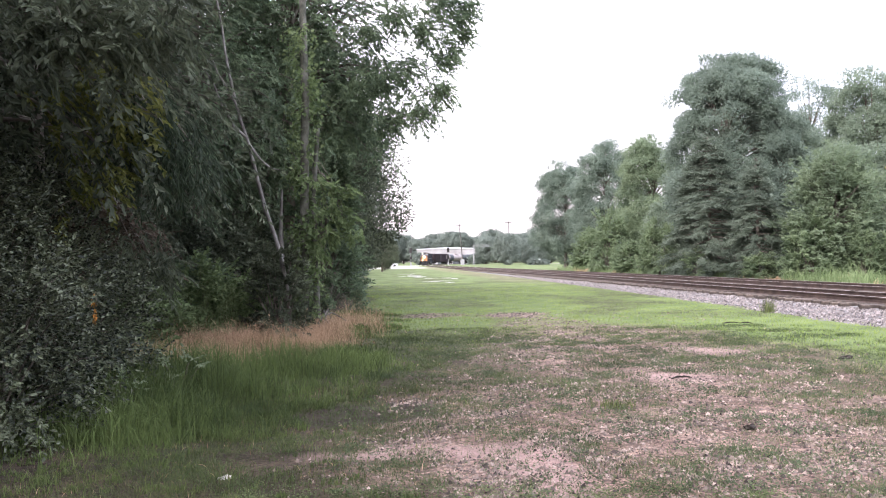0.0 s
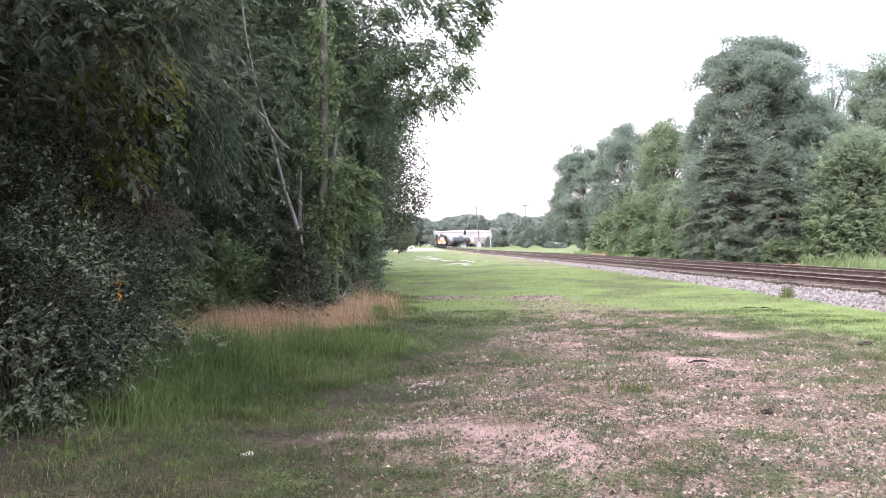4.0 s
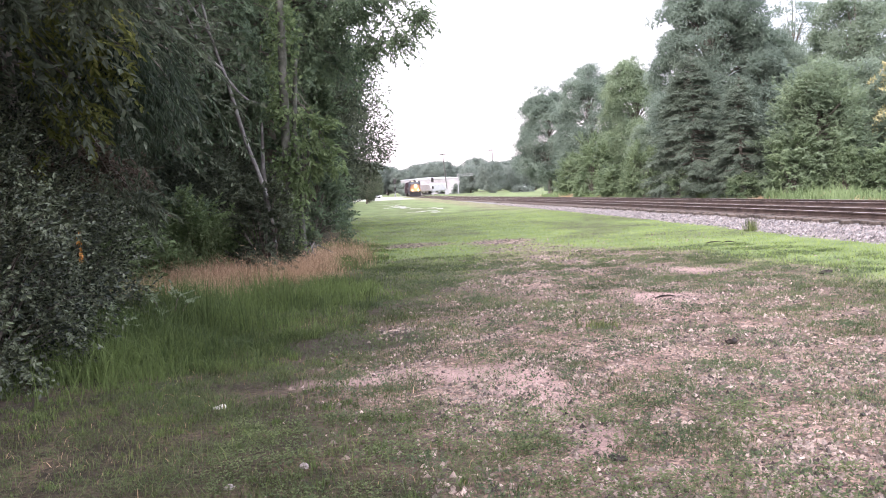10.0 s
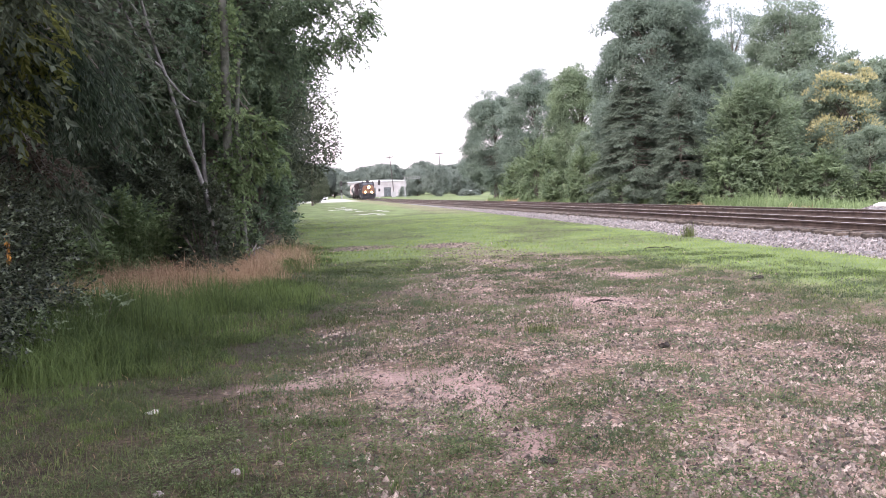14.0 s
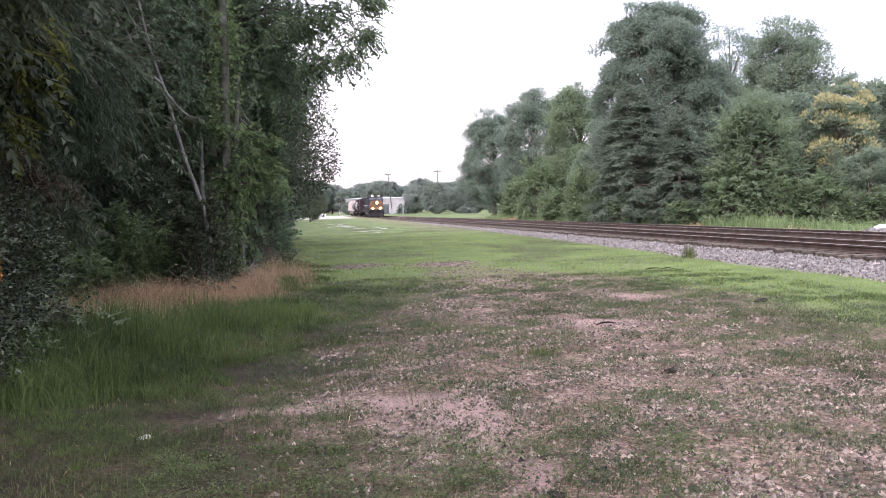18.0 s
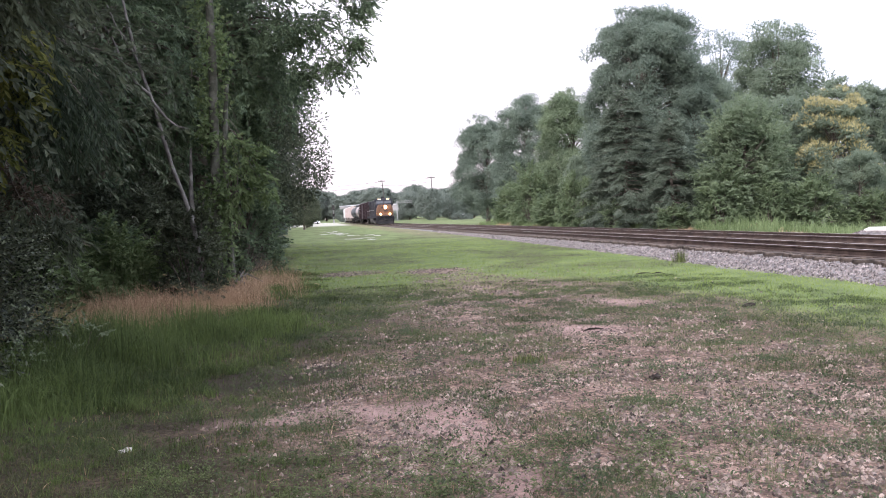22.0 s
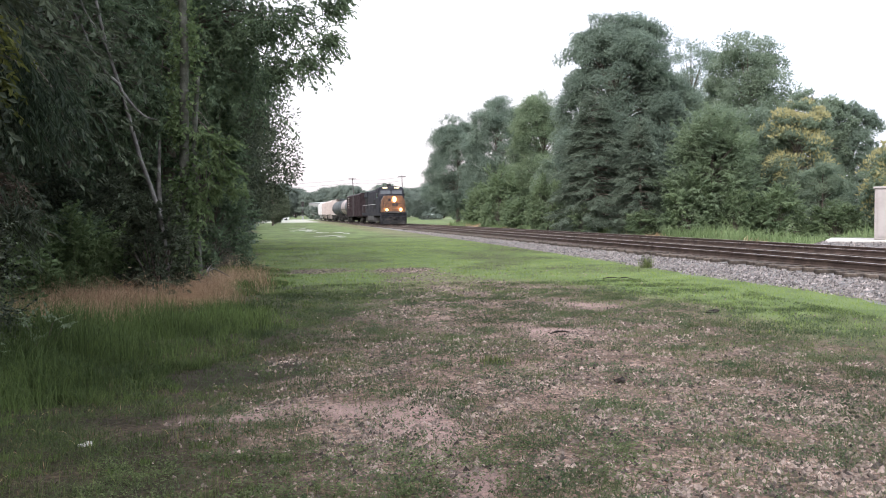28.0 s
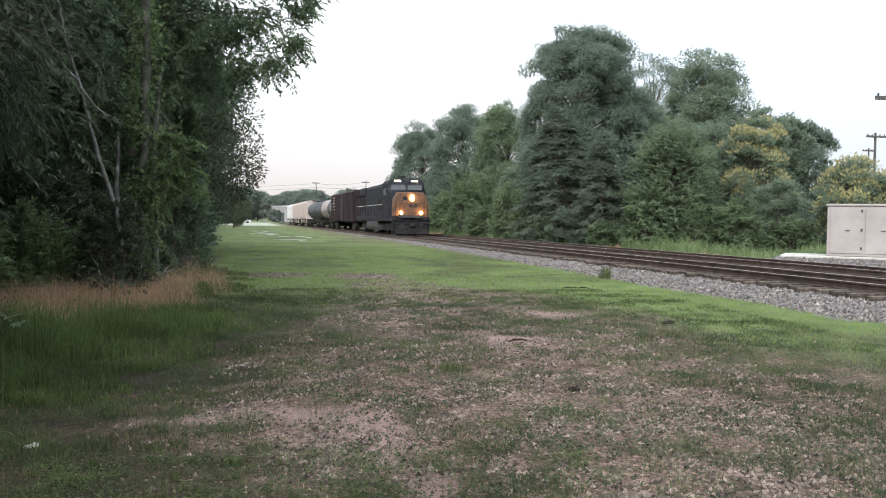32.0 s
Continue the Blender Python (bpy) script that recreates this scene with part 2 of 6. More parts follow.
LOCO_BLUE = material("loco_blue", [(0.017, 0.018, 0.022), (0.027, 0.027, 0.032), (0.043, 0.041, 0.043)], 2, 0.8, 0.05, 20, gloss=0.04)
LOCO_YELLOW = material("loco_yellow", [(0.048, 0.026, 0.015), (0.094, 0.047, 0.024), (0.125, 0.066, 0.037)], 3, 0.5, 0.05, 20)
LOCO_GREY = material("loco_grey", [(0.035, 0.034, 0.034), (0.055, 0.053, 0.053), (0.085, 0.082, 0.08)], 2, 0.7, 0.05, 20, gloss=0.12)
MAROON = material("boxcar_maroon", [(0.014, 0.008, 0.0095), (0.021, 0.0125, 0.0145), (0.032, 0.021, 0.023)], 2, 0.8, 0.15, 20, gloss=0.2)
TANK_LIGHT = material("tank_pale", [(0.13, 0.11, 0.105), (0.24, 0.2, 0.19), (0.34, 0.29, 0.275)], 1.5, 0.5, 0.05, 20)
TANK_DARK = material("tank_dark", [(0.035, 0.04, 0.042), (0.06, 0.066, 0.07), (0.09, 0.096, 0.1)], 1.5, 0.6, 0.05, 20, gloss=0.1)
HOPPER = material("hopper_beige", [(0.26, 0.21, 0.19), (0.33, 0.275, 0.25), (0.38, 0.325, 0.3)], 1.5, 0.65, 0.1, 20)
HOPPER_GREY = material("hopper_grey", [(0.34, 0.33, 0.32), (0.43, 0.42, 0.41), (0.5, 0.49, 0.47)], 1.5, 0.65, 0.1, 20)
WHITE_PAINT = material("white_paint", [(0.62, 0.62, 0.62), (0.74, 0.74, 0.74), (0.8, 0.8, 0.8)], 0.5, 0.6)
ROOF_WHITE = material("roof_white", [(0.36, 0.37, 0.39), (0.45, 0.46, 0.48)], 0.4, 0.6)
WALL_WHITE = material("wall_white", [(0.2, 0.185, 0.185), (0.26, 0.245, 0.245), (0.31, 0.295, 0.295)], 0.3, 0.7)
POLE_WOOD = material("pole_wood", [(0.045, 0.04, 0.036), (0.075, 0.066, 0.06), (0.11, 0.1, 0.09)], 2, 0.9, 0.3, 20)
ALUMINIUM = material("aluminium", [(0.2, 0.2, 0.2), (0.28, 0.28, 0.28)], 2, 0.5, metal=0.4)
PUDDLE = material("puddle_water", [(0.12, 0.115, 0.1), (0.18, 0.17, 0.155)], 1.0, 0.35, gloss=0.15)
LAMP_WARM = glow("lamp_warm", (1.0, 0.55, 0.22), 110)
BOARD_LIGHT = glow("number_board_light", (1.0, 0.82, 0.5), 0.75)
GLASS_PALE = material("windshield_glass", [(0.045, 0.05, 0.056), (0.07, 0.076, 0.084)], 2, 0.2)
SOOT = material("soot_black", [(0.01, 0.01, 0.01), (0.02, 0.02, 0.021), (0.035, 0.03, 0.027)], 4, 0.9, 0.2, 30, gloss=0.04)
GLASS_DARK = material("window_glass", [(0.05, 0.06, 0.075), (0.09, 0.1, 0.12)], 2, 0.06)


def ground_material():
    m = bpy.data.materials.new("ground")
    m.use_nodes = True
    n, l = m.node_tree.nodes, m.node_tree.links
    p = n["Principled BSDF"]
    p.inputs["Roughness"].default_value = 0.95
    p.inputs["Specular IOR Level"].default_value = 0.15
    co = n.new("ShaderNodeNewGeometry").outputs["Position"]

    def noise_ramp(scale, stops, detail=6):
        t, r = n.new("ShaderNodeTexNoise"), n.new("ShaderNodeValToRGB")
        t.inputs["Scale"].default_value, t.inputs["Detail"].default_value = scale, detail
        l.new(co, t.inputs["Vector"])
        el = r.color_ramp.elements
        while len(el) < len(stops):
            el.new(0.5)
        for i, (pos, c) in enumerate(stops):
            el[i].position, el[i].color = pos, (*c, 1)
        l.new(t.outputs["Fac"], r.inputs[0])
        return r.outputs[0]

    def blend(kind, fac, a, b):
        x = n.new("ShaderNodeMix")
        x.data_type, x.blend_type = "RGBA", kind
        if isinstance(fac, float):
            x.inputs[0].default_value = fac
        else:
            l.new(fac, x.inputs[0])
        l.new(a, x.inputs[6])
        l.new(b, x.inputs[7])
        return x.outputs[2]

    def attribute(name):
        a = n.new("ShaderNodeAttribute")
        a.attribute_name = name
        return a.outputs["Fac"]

    grass = noise_ramp(1.1, [(0.3, (0.073, 0.1, 0.04)), (0.5, (0.112, 0.148, 0.057)), (0.7, (0.148, 0.186, 0.075))])
    grass = blend("MULTIPLY", 0.55, grass, noise_ramp(0.22, [(0.35, (0.6, 0.62, 0.55)), (0.6, (1.05, 1.05, 1.0))]))
    grass = blend("MULTIPLY", 0.3, grass, noise_ramp(30, [(0.3, (0.55, 0.55, 0.5)), (0.65, (1, 1, 1))]))
    dull = noise_ramp(2.2, [(0.3, (0.024, 0.019, 0.012)), (0.5, (0.039, 0.031, 0.02)), (0.7, (0.074, 0.053, 0.037))])
    dull = blend("MULTIPLY", 0.9, dull, noise_ramp(28, [(0.36, (0.35, 0.36, 0.33)), (0.5, (0.85, 0.85, 0.8)), (0.64, (1.6, 1.55, 1.5))], 8))
    straw = noise_ramp(75, [(0.57, (0, 0, 0)), (0.66, (0.16, 0.13, 0.09))], 5)
    dull = blend("ADD", 0.15, dull, straw)
    grass = blend("MIX", attribute("lush"), dull, grass)
    dirt = noise_ramp(1.6, [(0.3, (0.102, 0.072, 0.058)), (0.5, (0.182, 0.131, 0.108)), (0.7, (0.258, 0.19, 0.16))])
    grit = noise_ramp(55, [(0.35, (0.45, 0.45, 0.45)), (0.5, (0.85, 0.83, 0.8)), (0.68, (1.15, 1.1, 1.08))], 3)
    dirt = blend("MULTIPLY", 0.8, dirt, grit)
    for scale, amount in ((26.0, 0.75), (60.0, 0.6)):
        vor, vr = n.new("ShaderNodeTexVoronoi"), n.new("ShaderNodeValToRGB")
        vor.inputs["Scale"].default_value = scale
        l.new(co, vor.inputs["Vector"])
        sep = n.new("ShaderNodeSeparateColor")
        l.new(vor.outputs["Color"], sep.inputs[0])
        e = vr.color_ramp.elements
        e[0].color, e[1].color = (0.35, 0.35, 0.36, 1), (1.75, 1.7, 1.66, 1)
        l.new(sep.outputs[0], vr.inputs[0])
        dirt = blend("MULTIPLY", amount, dirt, vr.outputs[0])
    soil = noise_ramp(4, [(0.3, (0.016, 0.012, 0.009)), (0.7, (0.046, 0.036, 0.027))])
    col = blend("MIX", attribute("bare"), grass, dirt)
    silt = noise_ramp(9, [(0.3, (0.25, 0.168, 0.152)), (0.7, (0.37, 0.258, 0.238))])
    col = blend("MIX", attribute("silt"), col, blend("MULTIPLY", 0.5, silt, grit))
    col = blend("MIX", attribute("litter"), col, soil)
    pale = noise_ramp(3, [(0.3, (0.38, 0.36, 0.34)), (0.7, (0.55, 0.52, 0.5))])
    col = blend("MIX", attribute("pale"), col, pale)
    l.new(col, p.inputs["Base Color"])
    b, t = n.new("ShaderNodeBump"), n.new("ShaderNodeTexNoise")
    t.inputs["Scale"].default_value, t.inputs["Detail"].default_value = 22, 8
    l.new(co, t.inputs["Vector"])
    b.inputs["Strength"].default_value, b.inputs["Distance"].default_value = 0.7, 0.03
    l.new(t.outputs["Fac"], b.inputs["Height"])
    l.new(b.outputs[0], p.inputs["Normal"])
    return m


GROUND = ground_material()

# ---- mesh helpers ----
rng = np.random.default_rng(7)


def mesh_of(name, verts, faces, mat, smooth=False):
    """A mesh from arrays: verts (n, 3); faces (m, k), all with k corners."""
    me = bpy.data.meshes.new(name)
    verts, faces = np.asarray(verts, np.float32), np.asarray(faces, np.int32)
    k = faces.shape[1]
    me.vertices.add(len(verts))
    me.vertices.foreach_set("co", verts.ravel())
    me.loops.add(faces.size)
    me.loops.foreach_set("vertex_index", faces.ravel())
    me.polygons.add(len(faces))
    me.polygons.foreach_set("loop_start", np.arange(0, faces.size, k, dtype=np.int32))
    me.polygons.foreach_set("use_smooth", np.full(len(faces), smooth))
    me.update(calc_edges=True)
    me.materials.append(mat)
    return me


def put(name, me, parent=None, label="", m=None):
    ob = new(name, me)
    if parent is not None:
        ob.parent = parent
    if m is not None:
        ob.matrix_basis = m
    if label:
        ob["label"] = label
    return ob


def part(name, bm, mat, parent=None, label="", smooth=False, bevel=0.0):
    """Links a bmesh as one mesh object under a thing."""
    if bevel:
        bmesh.ops.bevel(bm, geom=list(bm.edges), offset=bevel, segments=1, affect="EDGES", clamp_overlap=True)
    me = bpy.data.meshes.new(name)
    for f in bm.faces:
        f.smooth = smooth
    bm.to_mesh(me)
    bm.free()
    me.materials.append(mat)
    return put(name, me, parent, label)


def thing(name, label, category, m=None, group=""):
    ob = new(name)
    ob.empty_display_size = 0.2
    if m is not None:
        ob.matrix_basis = m
    return tagged(ob, label, category, group)


def box(bm, x0, x1, y0, y1, z0, z1):
    v = [bm.verts.new((x, y, z)) for x in (x0, x1) for y in (y0, y1) for z in (z0, z1)]
    for f in ((0, 1, 3, 2), (4, 6, 7, 5), (0, 4, 5, 1), (2, 3, 7, 6), (0, 2, 6, 4), (1, 5, 7, 3)):
        bm.faces.new([v[i] for i in f])
    return bm


def boxes(*lims):
    bm = bmesh.new()
    for b in lims:
        box(bm, *b)
    return bm


def prism(outline, y0, y1, axis="y"):
    """A solid from an outline in x, z, drawn from y0 to y1 (axis x: outline in y, z)."""
    bm = bmesh.new()
    place = (lambda a, b, c: (a, c, b)) if axis == "y" else (lambda a, b, c: (c, a, b))
    a = [bm.verts.new(place(u, w, y0)) for u, w in outline]
    b = [bm.verts.new(place(u, w, y1)) for u, w in outline]
    bm.faces.new(a)
    bm.faces.new(list(reversed(b)))
    for i in range(len(a)):
        j = (i + 1) % len(a)
        bm.faces.new((a[j], a[i], b[i], b[j]))
    bmesh.ops.recalc_face_normals(bm, faces=list(bm.faces))
    return bm


def tube_arrays(points, radii, sides=8, wobble=0.0):
    points, radii = np.asarray(points, float), np.asarray(radii, float)
    n = len(points)
    d = np.gradient(points, axis=0)
    d /= np.linalg.norm(d, axis=1)[:, None] + 1e-9
    ref = np.where(np.abs(d[:, 2:3]) > 0.9, [[1.0, 0, 0]], [[0, 0, 1.0]])
    a = np.cross(d, ref)
    a /= np.linalg.norm(a, axis=1)[:, None] + 1e-9
    b = np.cross(d, a)
    ang = np.linspace(0, 2 * np.pi, sides, endpoint=False)
    r = radii[:, None] * (1 + wobble * rng.standard_normal((n, sides)))
    v = points[:, None] + r[..., None] * (a[:, None] * np.cos(ang)[None, :, None] + b[:, None] * np.sin(ang)[None, :, None])
    i = np.arange(n - 1)[:, None] * sides
    j = np.arange(sides)[None, :]
    k = (j + 1) % sides
    f = np.stack([i + j, i + k, i + sides + k, i + sides + j], -1).reshape(-1, 4)
    return v.reshape(-1, 3), f


def join_arrays(pieces):
    vs, fs, base = [], [], 0
    for v, f in pieces:
        vs.append(v)
        fs.append(f + base)
        base += len(v)
    return np.concatenate(vs), np.concatenate(fs)


def tube(name, points, radii, mat, parent=None, sides=8, wobble=0.0, label=""):
    v, f = tube_arrays(points, radii, sides, wobble)
    return put(name, mesh_of(name, v, f, mat, True), parent, label)


def cylinder(bm, centre, radius, length, axis="x", sides=16):
    """A closed cylinder about an axis."""
    turn = {"x": pose(0, 0, 0, 0, 90, 0), "y": pose(0, 0, 0, 90, 0, 0), "z": Matrix()}[axis]
    bmesh.ops.create_cone(bm, cap_ends=True, segments=sides, radius1=radius, radius2=radius, depth=length, matrix=Matrix.Translation(centre) @ turn)
    return bm


def value_noise(x, y, size, seed):
    """Smooth noise from 0 to 1 over the plan, in cells of that size."""
    g = np.random.default_rng(seed).random((256, 256))
    u, v = np.asarray(x) / size + 1000.5, np.asarray(y) / size + 1000.5
    i, j = np.floor(u).astype(int), np.floor(v).astype(int)
    a, b = u - i, v - j
    a, b = a * a * (3 - 2 * a), b * b * (3 - 2 * b)
    w = lambda p, q: g[p % 256, q % 256]
    return (w(i, j) * (1 - a) + w(i + 1, j) * a) * (1 - b) + (w(i, j + 1) * (1 - a) + w(i + 1, j + 1) * a) * b


def rough_noise(x, y, size, seed):
    return (value_noise(x, y, size, seed) * 0.55 + value_noise(x, y, size / 2.3, seed + 1) * 0.3 + value_noise(x, y, size / 5.1, seed + 2) * 0.15)


def step(a, b, x):
    t = np.clip((np.asarray(x) - a) / (b - a), 0, 1)
    return t * t * (3 - 2 * t)


# ---- the plan: the railway's line, the gravel lane, the verge ----
TRACK = (0.482, -2.14, -4.55, 12.76)
RAIL_Z, SPACING = 0.46, 3.9


def line_x(y):
    """The near track's middle at y."""
    y = np.asarray(y, float)
    near = np.polyval(TRACK, np.minimum(y, 290) / 100)
    past = np.maximum(y - 290, 0)
    curve = np.minimum(past, 70)
    return near - 0.048 * past + 4e-5 * curve ** 3 + 0.588 * (past - curve)


def line_z(y):
    """How much lower the line lies than at its near end."""
    return -np.clip(0.0017 * (np.asarray(y, float) - 12), 0, 0.26)


def line_heading(y):
    return math.atan2(float(line_x(y + 1) - line_x(y - 1)), 2.0)


def sod_amount(x, y):
    """Thin olive turf that has crept over the lane's far left and right margins."""
    w = (rough_noise(x, y, 1.6, 41) - 0.5) * 1.6
    left = step(7.6, 10.5, y + w) * step(2.0, 0.3, x - 0.1 * (y - 10) + w)
    right = step(3.2, 5.2, x + w + 0.08 * (y - 8)) * step(3.5, 6, y)
    return np.clip(0.72 * left + 0.5 * right, 0, 1) * (0.6 + 0.5 * rough_noise(x, y, 0.5, 43))


def earth_amount(x, y):
    """The lane's bed of dirt, under its grass too."""
    wob = (rough_noise(x, y, 2.6, 11) - 0.5) * 2.2
    return step(-0.6, 0.5, x + wob * 0.6 - np.interp(y, (3, 4.5, 6, 10, 20), (0.6, 0.2, -0.5, 0.0, 1.25))) * step(1.0, -0.6, x + wob - (6.3 - 0.09 * (y - 8) - 0.22 * np.maximum(y - 12, 0))) * step(25, 13, y + wob * 2) * (1 - 0.8 * sod_amount(x, y))


def bare_amount(x, y):
    """How bare of grass the ground is: the gravel lane and the worn patches."""
    wob = (rough_noise(x, y, 2.6, 11) - 0.5) * 2.2
    left = step(-0.6, 0.5, x + wob * 0.6 - np.interp(y, (3, 4.5, 6, 10, 20), (0.6, 0.2, -0.5, 0.0, 1.25)))
    right = step(0.7, -0.5, x + wob * 1.3 - (5.5 - 0.09 * (y - 8) - 0.2 * np.maximum(y - 12, 0)))
    far = step(27, 11, y + wob * 2)
    lane = left * right * far
    patchy = 0.42 + 0.6 * step(0.36, 0.6, rough_noise(x, y, 0.8, 31)) - 0.75 * step(0.45, 0.68, rough_noise(x, y, 0.4, 47))
    spots = step(0.8, 0.25, np.hypot((x - 1.9) / 1.6, (y - 22.5) / 2.2) + wob * 0.25) + 0.7 * step(0.8, 0.3, np.hypot((x + 0.2) / 1.7, (y - 23) / 1.6) + wob * 0.25)
    spots = spots + step(0.9, 0.3, np.hypot((x + 0.25) / 0.9, (y - 6.6) / 0.5) + wob * 0.3) + step(0.9, 0.4, np.hypot((x - 0.75) / 0.5, (y - 5.9) / 1.5) + wob * 0.3)
    apron = step(-5.8, -4.0, x - line_x(y) + wob * 0.5) * step(-1.0, -1.6, x - line_x(y)) * step(38, 75, y) * step(260, 200, y)
    return np.clip(lane * patchy * (1 - 0.75 * sod_amount(x, y)) + spots * 0.8 + 0.35 * apron, 0, 1)


def silt_amount(x, y):
    """Smooth washed-out patches of fine pinkish dirt in the lane."""
    wob = (rough_noise(x, y, 0.8, 21) - 0.5) * 1.3
    a = 0
    for cx, cy, rx, ry in ((-0.45, 6.55, 0.8, 0.3), (0.75, 5.9, 0.36, 1.1), (0.3, 6.5, 0.4, 0.25), (4.2, 13.6, 0.9, 0.9), (0.9, 4.6, 0.35, 0.4), (2.9, 10.4, 0.6, 0.5), (-0.3, 7.9, 0.3, 0.3)):
        a = np.maximum(a, step(1.1, 0.35, np.hypot((x - cx) / rx, (y - cy) / ry) + wob))
    return 0.7 * a


def worn_amount(x, y):
    """Short trodden turf in front of the tall verge grass."""
    w = (rough_noise(x, y, 0.9, 151) - 0.5) * 1.4
    return step(0.5, -0.4, y + w - np.interp(x, (-3.4, -1.72, -1.3, -1.0, -0.4), (7.0, 6.8, 7.4, 8.7, 11)))


def soil_amount(x, y):
    """A dark damp patch of bare soil between the lane and the verge."""
    return step(1.0, 0.45, np.hypot((x + 0.75) / 0.75, (y - 8.25) / 0.85) + (rough_noise(x, y, 0.5, 153) - 0.5) * 1.1)


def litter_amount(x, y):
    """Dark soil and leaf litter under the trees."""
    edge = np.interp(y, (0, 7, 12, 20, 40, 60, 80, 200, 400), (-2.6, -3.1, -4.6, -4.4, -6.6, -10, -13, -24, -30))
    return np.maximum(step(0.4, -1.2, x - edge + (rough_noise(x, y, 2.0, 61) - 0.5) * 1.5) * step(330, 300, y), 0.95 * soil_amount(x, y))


def lush_amount(x, y):
    """Where the mown grass is thick and bright: past the lane and towards the railway."""
    w = (rough_noise(x, y, 3.0, 71) - 0.5) * 4
    right = step(5.2, 7.2, x + 0.12 * (y - 10) + w * 0.5)
    far = step(10.5, 24, y + w * 1.5) * step(-3.4, -1.2, x + 0.095 * np.maximum(y - 22, 0) + w * 0.3)
    return np.clip(np.maximum(right, far) * (0.55 + 0.6 * step(0.3, 0.6, rough_noise(x, y, 2.2, 73))), 0, 1)


def pale_amount(x, y):
    """The crossing road far off."""
    return step(5.0, 3.5, np.abs(y - 292 + 0.1 * x)) * step(60, 40, np.abs(x)) + 0.55 * step(165, 195, y + 20 * (rough_noise(x, y, 12, 66) - 0.5)) * step(300, 285, y) * step(-40, -32, x) * step(-2.5, -4.5, x - line_x(y))


def ground_z(x, y):
    near = step(40, 15, np.hypot(x, y))
    return near * ((rough_noise(x, y, 3.0, 5) - 0.5) * 0.08 + (rough_noise(x, y, 0.7, 9) - 0.5) * 0.03) + 0.02


def build_ground():
    out = lambda a, b, n: np.sign(b) * np.geomspace(abs(a), abs(b), n)
    xs = np.concatenate([-np.geomspace(2500, 12.3, 40), np.arange(-12, 10.01, 0.12), np.geomspace(10.3, 2500, 44)])
    ys = np.concatenate([-np.geomspace(400, 2, 16), np.arange(0.5, 26, 0.12), np.geomspace(26.3, 3200, 110)])
    gx, gy = np.meshgrid(xs, ys)
    x, y = gx.ravel(), gy.ravel()
    v = np.stack([x, y, ground_z(x, y)], -1)
    nx, ny = len(xs), len(ys)
    i = (np.arange(ny - 1)[:, None] * nx + np.arange(nx - 1)[None, :]).ravel()
    f = np.stack([i, i + 1, i + nx + 1, i + nx], -1)
    me = mesh_of("ground", v, f, GROUND, True)
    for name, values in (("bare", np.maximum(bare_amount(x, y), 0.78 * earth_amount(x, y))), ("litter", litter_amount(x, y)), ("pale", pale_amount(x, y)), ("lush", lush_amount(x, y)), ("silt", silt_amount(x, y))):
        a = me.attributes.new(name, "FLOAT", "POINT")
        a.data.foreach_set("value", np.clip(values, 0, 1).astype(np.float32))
    tagged(put("ground", me), "flat ground of mown grass with a worn gravel lane", "ground", kind="structure")


def sweep(name, profile, y0, y1, mat, steps=160, parent=None):
    """A profile (offset from the near track's middle, height) carried along the line."""
    ys = np.linspace(0, 1, steps) ** 1.6 * (y1 - y0) + y0
    c = line_x(ys)
    slope = (line_x(ys + 0.5) - line_x(ys - 0.5))
    nrm = np.stack([np.ones_like(slope), -slope], -1) / np.sqrt(1 + slope ** 2)[:, None]
    prof = np.asarray(profile, float)
    k = len(prof)
    v = np.zeros((steps, k, 3))
    v[..., 0] = c[:, None] + nrm[:, :1] * prof[None, :, 0]
    v[..., 1] = ys[:, None] + nrm[:, 1:] * prof[None, :, 0]
    v[..., 2] = prof[None, :, 1] + line_z(ys)[:, None]
    i = np.arange(steps - 1)[:, None] * k
    j = np.arange(k - 1)[None, :]
    f = np.stack([i + j, i + j + 1, i + k + j + 1, i + k + j], -1).reshape(-1, 4)
    return put(name, mesh_of(name, v.reshape(-1, 3), f, mat), parent)


